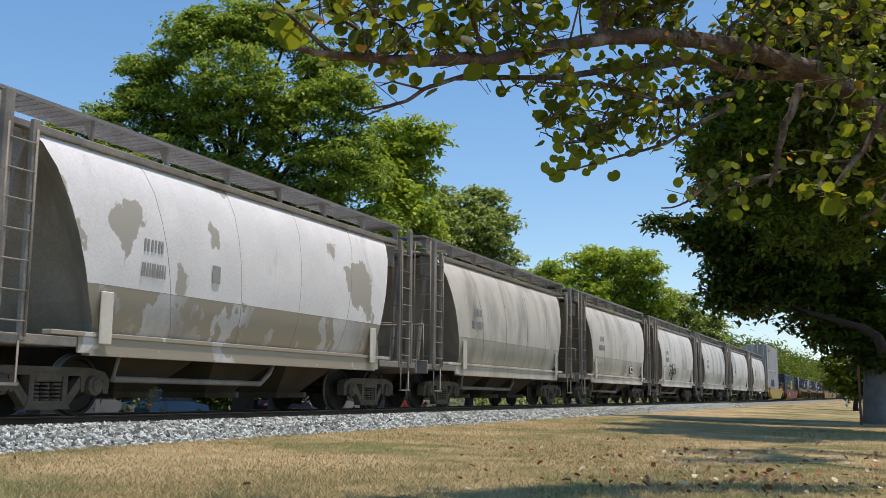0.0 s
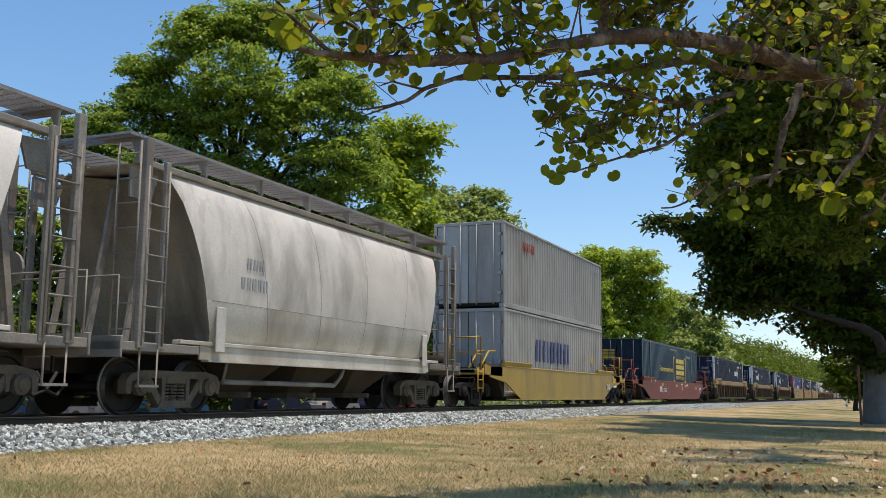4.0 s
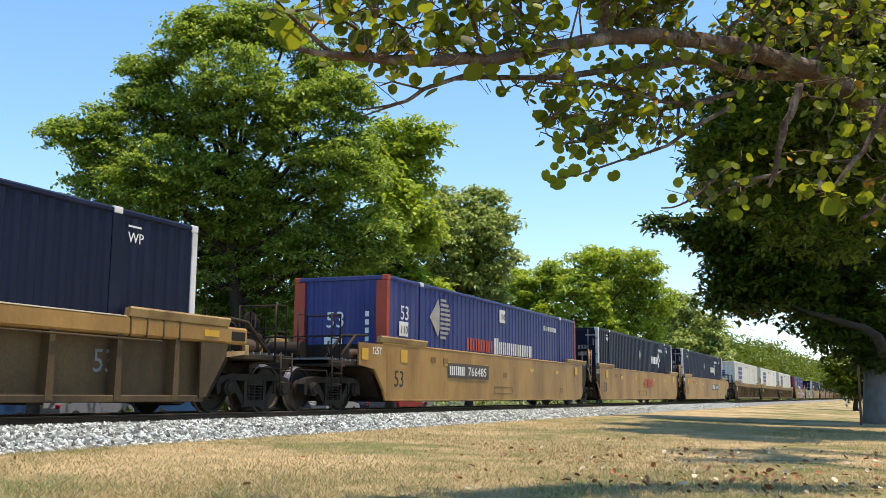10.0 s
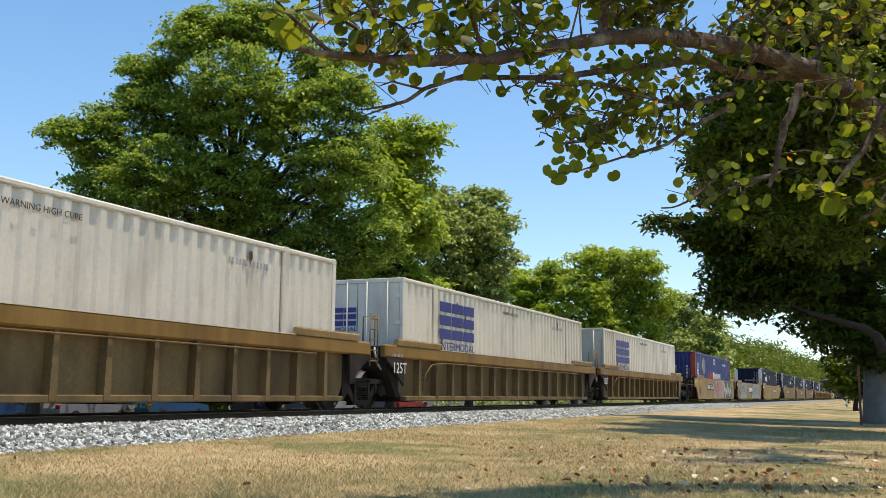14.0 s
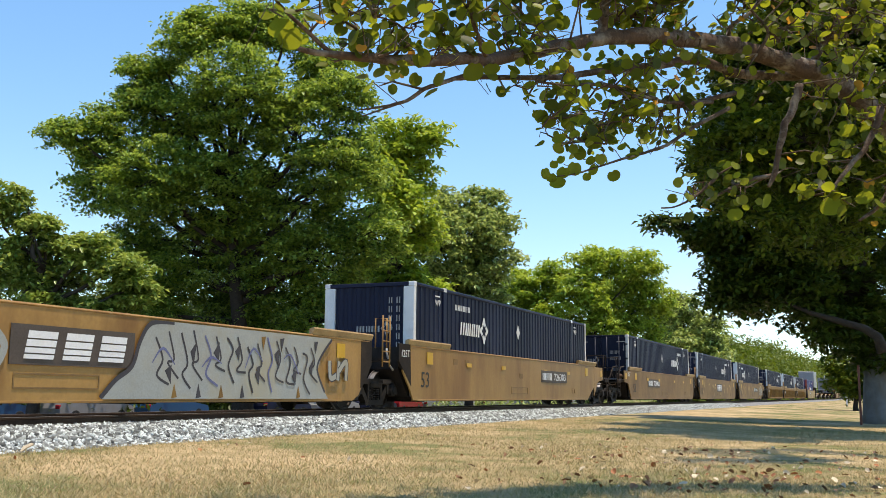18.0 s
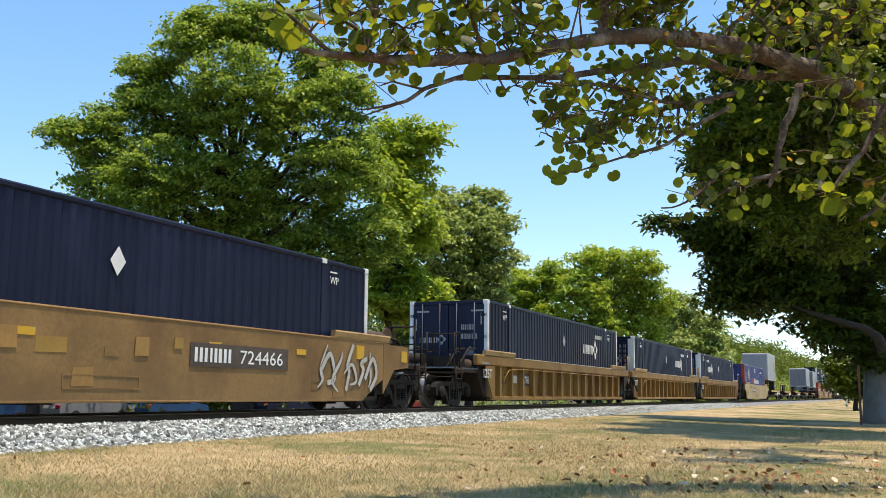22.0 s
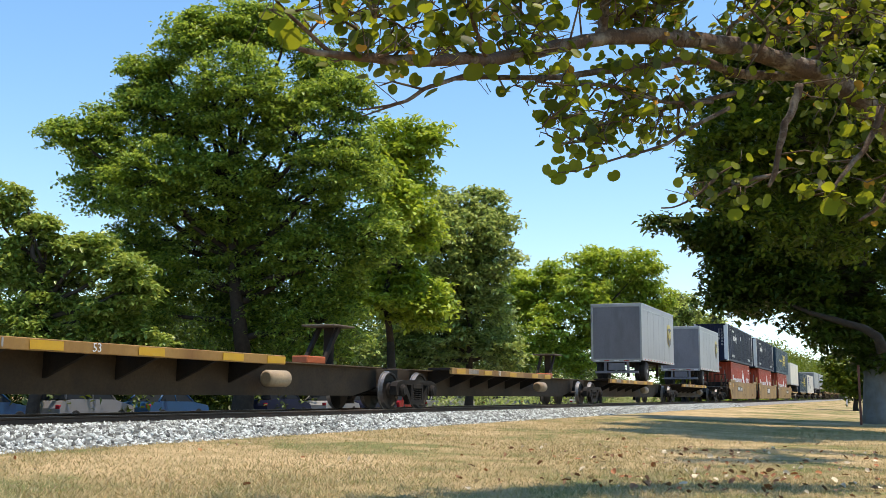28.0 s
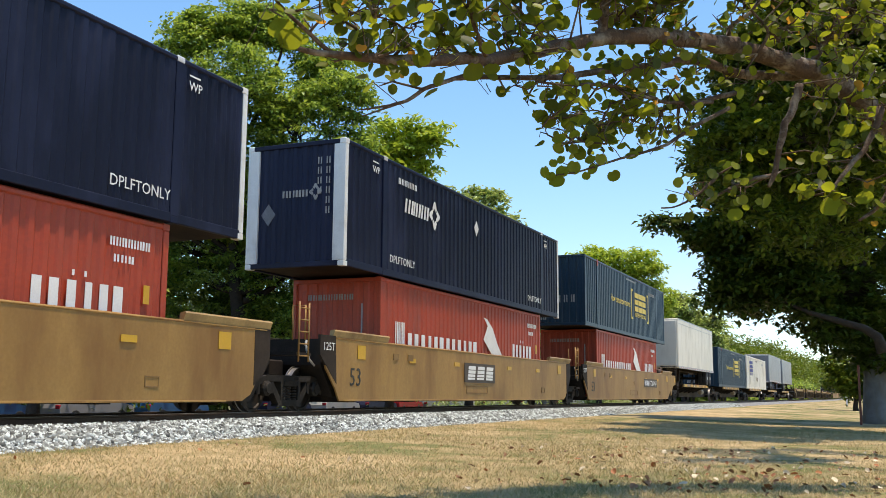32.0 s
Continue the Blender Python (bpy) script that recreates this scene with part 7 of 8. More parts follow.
# Four-number lobes sit high, added to shade the crown below them.
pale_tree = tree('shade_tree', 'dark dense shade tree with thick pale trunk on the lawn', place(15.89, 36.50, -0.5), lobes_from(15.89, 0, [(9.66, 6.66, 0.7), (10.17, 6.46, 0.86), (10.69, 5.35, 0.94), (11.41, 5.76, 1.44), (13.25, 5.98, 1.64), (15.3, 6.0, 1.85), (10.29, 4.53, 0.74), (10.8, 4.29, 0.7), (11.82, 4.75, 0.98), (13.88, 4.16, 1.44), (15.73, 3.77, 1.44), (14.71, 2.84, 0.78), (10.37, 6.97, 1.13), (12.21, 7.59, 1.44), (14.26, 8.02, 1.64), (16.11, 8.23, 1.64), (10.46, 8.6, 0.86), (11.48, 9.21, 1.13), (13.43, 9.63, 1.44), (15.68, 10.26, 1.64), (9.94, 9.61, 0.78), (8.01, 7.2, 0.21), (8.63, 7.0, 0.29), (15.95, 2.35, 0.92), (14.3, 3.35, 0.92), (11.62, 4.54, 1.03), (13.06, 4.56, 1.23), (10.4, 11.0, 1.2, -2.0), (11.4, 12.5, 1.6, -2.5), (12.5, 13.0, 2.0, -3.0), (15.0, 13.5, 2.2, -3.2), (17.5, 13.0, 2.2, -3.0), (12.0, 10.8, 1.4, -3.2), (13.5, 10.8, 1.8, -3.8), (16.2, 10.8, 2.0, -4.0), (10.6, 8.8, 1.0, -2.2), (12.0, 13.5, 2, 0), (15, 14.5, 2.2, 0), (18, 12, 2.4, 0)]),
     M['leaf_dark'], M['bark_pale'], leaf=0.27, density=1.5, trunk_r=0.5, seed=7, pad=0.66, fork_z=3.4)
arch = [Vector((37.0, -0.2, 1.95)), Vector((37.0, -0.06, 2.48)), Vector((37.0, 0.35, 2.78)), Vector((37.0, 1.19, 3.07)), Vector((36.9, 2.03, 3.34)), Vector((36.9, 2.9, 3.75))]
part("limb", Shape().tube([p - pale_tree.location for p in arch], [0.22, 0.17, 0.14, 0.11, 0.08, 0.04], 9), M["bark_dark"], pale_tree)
# Four-number lobes lie mostly out of view, added to shade the lawn.
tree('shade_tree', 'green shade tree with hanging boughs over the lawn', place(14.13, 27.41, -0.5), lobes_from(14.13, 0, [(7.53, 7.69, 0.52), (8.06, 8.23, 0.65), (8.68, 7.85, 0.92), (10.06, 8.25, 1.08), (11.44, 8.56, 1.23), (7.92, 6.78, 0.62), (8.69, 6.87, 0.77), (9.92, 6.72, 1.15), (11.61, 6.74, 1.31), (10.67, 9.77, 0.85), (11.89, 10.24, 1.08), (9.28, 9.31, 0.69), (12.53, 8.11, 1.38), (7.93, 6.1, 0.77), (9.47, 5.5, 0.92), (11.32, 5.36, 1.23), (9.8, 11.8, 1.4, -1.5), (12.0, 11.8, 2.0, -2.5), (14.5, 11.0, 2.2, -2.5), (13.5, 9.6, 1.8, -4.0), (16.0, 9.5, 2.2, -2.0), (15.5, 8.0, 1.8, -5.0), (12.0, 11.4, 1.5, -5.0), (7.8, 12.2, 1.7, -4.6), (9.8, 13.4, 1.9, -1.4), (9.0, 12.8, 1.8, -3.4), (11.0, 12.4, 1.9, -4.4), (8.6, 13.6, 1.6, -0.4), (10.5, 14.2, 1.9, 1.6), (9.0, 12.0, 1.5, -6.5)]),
     M['leaf_shade'], M['bark_dark'], leaf=0.22, density=0.8, trunk_r=0.26, seed=8, pad=0.55, limbs=False)


def round_leaf_shape(s, c, r, normal, stem, fold=0.18):
    """A round, slightly folded leaf with a notch at its stem."""
    n = normal.normalized()
    d = (stem - n * stem.dot(n)).normalized()
    e = n.cross(d)
    k = len(s.v)
    s.v.append(tuple(c - d * r * 0.78))
    s.v.append(tuple(c + d * r * 0.95))
    ring = []
    for i in range(1, 8):
        a = math.pi * i / 8
        ring.append((-math.cos(a) * r, math.sin(a) * r * 0.98))
    for sgn in (-1, 1):
        i0 = len(s.v)
        for u, v in ring:
            s.v.append(tuple(c + d * u + e * sgn * v + n * fold * abs(v) * (1 + 0.2 * math.sin(7 * u / r))))
        loop = [k] + list(range(i0, i0 + 7)) + [k + 1]
        s.f.append(tuple(loop) if sgn < 0 else tuple(loop[::-1]))
        s.smooth.append(True)


def build_overhanging_tree():
    rnd = random.Random(11)
    t = thing("seagrape_tree", "overhanging tree with arching brown bough and round leathery leaves", "tree")
    ends = []

    def bough(pts, radii):
        pts = [Vector(p) for p in pts]
        fine, rad = [], []
        for i in range(len(pts) - 1):
            p0, p1, p2, p3 = pts[max(i - 1, 0)], pts[i], pts[i + 1], pts[min(i + 2, len(pts) - 1)]
            for j in range(3):
                u = j / 3
                fine.append(0.5 * ((2 * p1) + (p2 - p0) * u + (2 * p0 - 5 * p1 + 4 * p2 - p3) * u * u + (3 * p1 - p0 - 3 * p2 + p3) * u ** 3) + Vector([rnd.gauss(0, 0.12 * radii[i]) for _ in range(3)]))
                rad.append((radii[i] * (1 - u) + radii[i + 1] * u) * rnd.uniform(0.92, 1.1))
        fine.append(pts[-1])
        rad.append(radii[-1])
        part("bough", Shape().tube(fine, rad, 10), M["bark"], t)
        ends.extend(fine)

    bough([(12.5, -1.49, 2.21), (12.04, -0.94, 2.92), (11.71, -0.5, 3.17), (11.46, -0.22, 3.39), (11.11, 0.15, 3.66), (10.81, 0.46, 3.82), (10.48, 0.83, 3.92), (10.16, 1.18, 3.99), (9.45, 1.63, 3.9), (8.77, 2.03, 3.74), (8.29, 2.28, 3.57), (7.74, 2.48, 3.33), (7.14, 2.66, 3.09), (6.54, 2.8, 2.9), (6.19, 3.0, 2.81), (5.85, 3.18, 2.74), (5.59, 3.31, 2.7), (5.38, 3.4, 2.68)],
          [0.135, 0.128, 0.122, 0.116, 0.110, 0.104, 0.098, 0.090, 0.084, 0.072, 0.065, 0.058, 0.051, 0.044, 0.039, 0.031, 0.024, 0.018])
    bough([(5.63, 3.29, 2.71), (5.5, 3.34, 2.77), (5.4, 3.37, 2.82), (5.29, 3.41, 2.87), (5.15, 3.46, 2.96)],
          [0.018, 0.015, 0.015, 0.012, 0.009])
    bough([(11.11, 0.42, 3.92), (10.81, 0.8, 3.83), (10.45, 1.23, 3.81), (9.94, 1.55, 3.82), (9.39, 1.9, 3.63), (8.92, 2.18, 3.48), (8.32, 2.45, 3.27), (7.77, 2.64, 3.11), (7.23, 2.79, 2.97), (6.79, 2.9, 2.84)],
          [0.054, 0.053, 0.048, 0.046, 0.04, 0.034, 0.028, 0.023, 0.018, 0.014])
    bough([(6.87, 2.79, 2.89), (6.61, 2.87, 2.76), (6.44, 2.98, 2.66), (6.32, 3.06, 2.55), (6.19, 3.13, 2.49), (5.98, 3.25, 2.41)],
          [0.018, 0.017, 0.017, 0.013, 0.01, 0.006])
    bough([(6.32, 3.06, 2.55), (6.19, 3.13, 2.48), (6.07, 3.2, 2.41), (6.0, 3.25, 2.37)],
          [0.01, 0.01, 0.006, 0.005])
    bough([(10.31, 0.58, 3.56), (10.3, 0.63, 3.38), (10.25, 0.73, 3.15), (10.24, 0.79, 2.92), (10.24, 0.84, 2.69), (10.21, 0.91, 2.51)],
          [0.041, 0.041, 0.036, 0.032, 0.027, 0.018])
    bough([(8.51, 2.18, 3.66), (8.53, 2.15, 3.81), (8.55, 2.12, 3.97), (8.57, 2.08, 4.2)],
          [0.05, 0.046, 0.042, 0.038])
    bough([(8.68, 2.22, 3.87), (9.0, 2.03, 4.02), (9.33, 1.82, 4.22), (9.72, 1.55, 4.48)],
          [0.03, 0.03, 0.027, 0.027])
    bough([(6.81, 2.63, 2.99), (6.7, 2.64, 3.09), (6.61, 2.65, 3.19), (6.51, 2.66, 3.36)],
          [0.021, 0.017, 0.017, 0.013])
    bough([(6.78, 2.83, 3.01), (6.61, 2.87, 3.09), (6.51, 2.92, 3.17), (6.4, 2.97, 3.3), (6.34, 2.99, 3.41)],
          [0.017, 0.014, 0.014, 0.01, 0.01])
    bough([(11.0, 0.47, 4.0), (11.06, 0.34, 4.26), (11.16, 0.17, 4.52), (11.26, -0.02, 4.85)],
          [0.044, 0.039, 0.034, 0.03])
    bough([(10.46, 1.22, 4.08), (10.36, 1.26, 4.27), (10.54, 1.04, 4.49), (10.6, 0.92, 4.75)],
          [0.024, 0.024, 0.019, 0.014])
    bough([(10.14, 0.96, 3.88), (10.2, 0.85, 4.1), (10.09, 0.94, 4.25), (9.94, 1.09, 4.4)],
          [0.018, 0.018, 0.014, 0.009])
    bough([(10.97, 0.75, 4.13), (10.85, 0.85, 4.32), (10.65, 1.06, 4.44), (10.5, 1.21, 4.57)],
          [0.015, 0.015, 0.01, 0.01])
    bough([(10.53, 1.24, 3.61), (9.84, 1.72, 3.32), (9.29, 2.06, 3.17), (8.96, 2.25, 3.08)],
          [0.029, 0.023, 0.018, 0.013])
    bough([(10.05, 1.41, 3.4), (9.5, 1.77, 3.28), (9.15, 1.97, 3.27), (8.82, 2.16, 3.12)],
          [0.023, 0.018, 0.013, 0.008])
    bough([(9.04, 1.94, 3.29), (8.57, 2.2, 3.24), (8.1, 2.39, 3.12), (7.7, 2.51, 3.04)],
          [0.021, 0.017, 0.012, 0.008])
    bough([(9.13, 2.08, 3.08), (8.88, 2.24, 2.9), (8.6, 2.38, 2.73), (8.36, 2.47, 2.66)],
          [0.013, 0.013, 0.008, 0.008])
    bough([(8.09, 2.38, 3.22), (8.0, 2.43, 2.99), (7.94, 2.46, 2.83), (7.83, 2.51, 2.68)],
          [0.016, 0.012, 0.008, 0.008])
    bough([(9.83, 1.35, 2.59), (9.64, 1.49, 2.39), (9.38, 1.66, 2.22), (9.17, 1.78, 2.17)],
          [0.018, 0.013, 0.009, 0.008])
    bough([(10.34, 0.86, 2.65), (10.13, 1.12, 2.57), (9.85, 1.36, 2.39), (9.72, 1.45, 2.32)],
          [0.023, 0.018, 0.013, 0.009])
    bough([(7.6, 2.63, 3.45), (7.66, 2.6, 3.61), (7.41, 2.66, 3.68)],
          [0.015, 0.012, 0.008])
    bough([(5.97, 3.21, 2.8), (5.91, 3.22, 2.94), (5.72, 3.3, 3.01), (5.67, 3.32, 3.12)],
          [0.013, 0.01, 0.009, 0.006])
    bough([(6.1, 3.05, 2.82), (6.17, 2.99, 3.0), (6.02, 3.06, 3.06), (5.89, 3.12, 3.05)],
          [0.013, 0.01, 0.006, 0.006])
    bough([(10.77, -0.17, 3.36), (10.72, -0.04, 3.01), (10.59, 0.18, 2.71), (10.49, 0.35, 2.47)],
          [0.042, 0.032, 0.023, 0.014])
    bough([(11.08, -0.37, 3.19), (11.09, -0.3, 2.77), (11.01, -0.12, 2.41), (10.85, 0.1, 2.22)],
          [0.042, 0.033, 0.023, 0.014])

    # Two boughs out of view, added to carry leaves that shade the lawn.
    bough([(12.04, -0.94, 2.92), (12.9, -1.6, 4.4), (13.8, -1.9, 5.9), (14.6, -1.2, 7.0), (15.4, -0.6, 7.6)],
          [0.12, 0.10, 0.08, 0.06, 0.03])
    bough([(12.4, -1.4, 2.4), (13.4, -2.4, 3.8), (14.6, -3.2, 5.2), (15.8, -3.4, 6.8), (17.0, -2.6, 7.8)],
          [0.13, 0.11, 0.09, 0.06, 0.03])

    trunk_foot = Vector((12.99, -1.97, 0.44))
    trunk_foot.z = ground_z(trunk_foot.y) - 0.1
    top = Vector((12.5, -1.49, 2.21))
    part("trunk", Shape().tube([trunk_foot, trunk_foot.lerp(top, 0.35) + Vector((0.05, -0.06, 0)), trunk_foot.lerp(top, 0.75), top], [0.30, 0.24, 0.21, 0.19], 12), M["bark"], t)

    # leafy volumes: across from, to, height from, to, distance, slant, number of leaves
    volumes = (
        (-0.91, 0.05, 2.82, 3.35, 6.71, 0.75, 70),
        (0.06, 0.97, 3.2, 3.83, 7.67, 1.28, 115),
        (1.14, 2.46, 3.85, 4.45, 8.92, 1.28, 170),
        (2.76, 4.84, 4.03, 4.88, 9.97, 0.84, 170),
        (3.84, 4.96, 2.81, 3.93, 10.13, 0.36, 80),
        (2.66, 3.85, 2.27, 2.82, 9.81, 0.56, 22),
        (3.86, 4.8, 2.26, 2.85, 10.14, 0.32, 16),
        (0.83, 1.52, 2.66, 3.25, 8.53, 0.83, 58),
        (1.5, 2.54, 2.85, 3.62, 9.29, 0.91, 84),
        (0.15, 0.78, 2.86, 3.16, 7.58, 0.9, 14),
        (-0.56, 0.18, 2.76, 3.15, 6.92, 0.66, 24),
        (1.51, 3.51, 3.55, 3.85, 9.75, 1.4, 45),
        (2.14, 2.58, 2.31, 2.48, 9.33, 0.38, 8),
        (-1.12, -0.7, 2.72, 2.95, 6.32, 0.35, 6),
        # Rows from here lie above or beside the view, added to shade the lawn.
        (0.2, 3.2, 4.3, 5.2, 8.2, 0.6, 150),
        (0.6, 2.8, 4.5, 5.4, 8.8, 0.5, 120),
        (0.4, 3.0, 4.2, 5.2, 7.6, 0.5, 110),
        (-1.2, 1.4, 4.2, 5.2, 7.6, 0.5, 40),
        (4.4, 7.4, 6.5, 7.6, 14.0, 1.2, 300),
        (7.4, 9.8, 4.6, 6.6, 13.0, 1.2, 280),
        (5.0, 8.2, 7.4, 8.6, 16.4, 1.2, 300),
    )
    for a0, a1, z0, z1, b, slant, n in volumes:
        leaves, twigs = Shape(), Shape()
        for i in range(max(1, int(n * 0.55))):
            u = rnd.random()
            c = ACROSS * (a0 + (a1 - a0) * u) + ALONG * (b + slant * (u - 0.5) + rnd.gauss(0, 0.32)) + Vector((0, 0, rnd.uniform(z0, z1)))
            near = min(ends, key=lambda q: (q - c).length)
            mid = near.lerp(c, 0.55) + Vector([rnd.gauss(0, 0.05) for _ in range(3)])
            twigs.tube([near, mid, c], [0.011, 0.008, 0.004], 5, False)
            for j in range(1):
                q = mid.lerp(c, rnd.uniform(0.1, 0.9))
                twigs.tube([q, q + Vector([rnd.gauss(0, 0.06) for _ in range(3)]), q + Vector([rnd.gauss(0, 0.10) for _ in range(3)])], [0.006, 0.005, 0.003], 4, False)
            d = (c - near).normalized()
            for j in range(4 if i % 3 else 6):
                p = c - d * 0.06 * j + Vector([rnd.gauss(0, 0.085) for _ in range(3)])
                normal = Vector((rnd.gauss(0, 0.6), rnd.gauss(0, 0.6), 0.75 + rnd.gauss(0, 0.35)))
                if rnd.random() < 0.35:
                    normal = Vector((rnd.gauss(-0.6, 0.5), rnd.gauss(-0.3, 0.6), rnd.gauss(0.2, 0.4)))
                r = rnd.uniform(0.030, 0.066)
                round_leaf_shape(leaves, p, r, normal, p - c + d * 0.05 + Vector((0.01, 0, -0.02)), rnd.uniform(0.05, 0.3))
        part("twig_tangle", twigs, M["bark"], t)["kind"] = "stuff"
        part("foliage", leaves, M["leaf_grape"], t)["kind"] = "stuff"
    # single large leaves that stand out
    for x, y, z, r in [(5.23, 3.45, 2.78, 0.088), (5.22, 3.37, 2.69, 0.08), (6.75, 2.71, 2.86, 0.086), (6.98, 2.65, 2.95, 0.071), (7.6, 2.55, 2.99, 0.057), (7.92, 2.48, 2.75, 0.068), (8.24, 2.37, 2.85, 0.07), (8.08, 2.44, 2.64, 0.064), (7.9, 2.54, 2.8, 0.063), (8.57, 2.26, 2.7, 0.082), (8.77, 2.16, 2.78, 0.089), (9.02, 1.97, 3.19, 0.08), (8.23, 2.35, 3.08, 0.06), (5.89, 3.14, 2.92, 0.063), (6.04, 3.07, 2.92, 0.06), (10.22, 0.95, 2.88, 0.051), (10.09, 1.23, 2.23, 0.079), (10.31, 0.95, 2.39, 0.08), (10.72, 0.36, 2.37, 0.116), (10.51, 0.56, 2.55, 0.103), (6.06, 3.03, 3.12, 0.081), (6.41, 2.84, 3.17, 0.067), (10.86, 0.3, 4.34, 0.048), (10.74, 0.16, 3.15, 0.087), (10.86, 0.04, 2.46, 0.093)]:
        s = Shape()
        normal = Vector((-0.5 + rnd.gauss(0, 0.2), -0.25 + rnd.gauss(0, 0.25), -0.75 + rnd.gauss(0, 0.2)))
        round_leaf_shape(s, Vector((x, y, z)), r, normal, Vector((0.1, 0, -1)), 0.12)
        part("leaf", s, M["leaf_grape"], t)
    # the low sprig that sways in the wind
    line = [Vector(p) for p in [(10.38, 1.29, 3.41), (9.98, 1.58, 3.15), (9.65, 1.81, 2.9), (9.38, 1.98, 2.78), (9.12, 2.14, 2.68), (8.86, 2.29, 2.57), (8.55, 2.42, 2.45), (8.27, 2.52, 2.38)]]
    sway = part("sprig", Shape().tube([p - line[0] for p in line], [0.024, 0.021, 0.018, 0.015, 0.013, 0.011, 0.009, 0.006], 6), M["bark"], t)
    sway.location = line[0]
    for x, y, z, r in [(9.24, 2.06, 2.74, 0.076), (9.32, 2.01, 2.8, 0.044), (8.74, 2.34, 2.61, 0.052), (8.78, 2.33, 2.53, 0.058), (8.71, 2.37, 2.45, 0.042), (8.51, 2.43, 2.49, 0.066), (8.28, 2.52, 2.33, 0.075), (8.35, 2.49, 2.43, 0.061), (8.11, 2.57, 2.38, 0.054), (8.2, 2.55, 2.36, 0.05), (8.22, 2.53, 2.48, 0.04), (9.1, 2.13, 2.8, 0.048)]:
        s = Shape()
        p = Vector((x, y, z)) - line[0]
        normal = Vector((-0.5 + rnd.gauss(0, 0.3), -0.3 + rnd.gauss(0, 0.3), -0.6 + rnd.gauss(0, 0.3)))
        round_leaf_shape(s, p, r, normal, Vector((-0.3, 0, -1)), 0.15)
        part("leaf", s, M["leaf_grape"], sway)
    for i in range(5):
        p = line[3 + i % 4] - line[0]
        q = p + Vector((rnd.uniform(-0.15, 0.0), rnd.uniform(0.0, 0.2), rnd.uniform(0.03, 0.14)))
        part("twig", Shape().tube([p, p.lerp(q, 0.5) + Vector((0, 0, 0.02)), q], 0.004, 5), M["bark"], sway)
    return sway


SPRIG = build_overhanging_tree()


# ---- woods and hedges behind the track ----
def woods(name, label, boxes, leaf_mat, leaf, seed, category="bushes"):
    """A belt of foliage: boxes of x, y, height, radius; one object of many leaves."""
    rng = np.random.default_rng(seed)
    clumps = []
    for x0, x1, y, h, r, n in boxes:
        for i in range(n):
            x = rng.uniform(x0, x1)
            z = h * rng.uniform(0, 1) ** 0.8 * (0.75 + 0.3 * noise.noise(Vector((x * 0.22, y, seed))))
            clumps.append((x, y + rng.normal(0, r), z * (h + 0.7) / h - 1.0 if y > 18 else z - 0.3, leaf * 1.6 * rng.uniform(0.7, 1.3)))
    me = leaf_cloud(name, rng, np.array(clumps), leaf, leaf_mat, 26, flat=0.6)
    return tagged(new(name, me), label, category, kind="stuff")


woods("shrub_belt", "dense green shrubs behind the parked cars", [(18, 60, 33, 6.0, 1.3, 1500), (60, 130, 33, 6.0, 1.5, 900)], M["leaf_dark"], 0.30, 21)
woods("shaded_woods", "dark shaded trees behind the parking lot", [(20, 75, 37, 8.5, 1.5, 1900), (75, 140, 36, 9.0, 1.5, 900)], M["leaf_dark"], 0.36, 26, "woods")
woods("sunny_shrubs", "sunlit pale green shrubs behind the track", [(16, 34, 33.0, 2.6, 0.6, 160), (55, 120, 25, 3.0, 1.2, 420)], M["leaf_mid"], 0.24, 22)
woods("distant_woods", "distant green trees along the far track", [(138, 260, 26, 14.0, 1.2, 1500), (255, 460, 27, 17.5, 1.5, 1700), (450, 800, 29, 23.0, 2.0, 1700), (800, 1200, 32, 30.0, 3.0, 1100)], M["leaf_shade"], 0.85, 23, "woods")
woods("far_green_woods", "bright green trees far along the track", [(150, 380, 22.5, 6.5, 1.2, 620)], M["leaf_big"], 0.6, 24, "woods")
woods("park_woods", "dark trees far across the lawn", [(150, 600, -20, 9.0, 5.0, 1200)], M["leaf_dark"], 0.7, 25, "woods")


# ---- parking lot and cars behind the track ----
# Widened to y 17.6 as a dark fill for shaded dirt beside the track.
lot = Shape().box(-10, 190, 17.6, 33.0, -1.3, -0.95)
solid("parking_lot", lot, M["asphalt"], "grey asphalt parking strip, widened as dark fill over shaded dirt", "pavement", kind="structure")


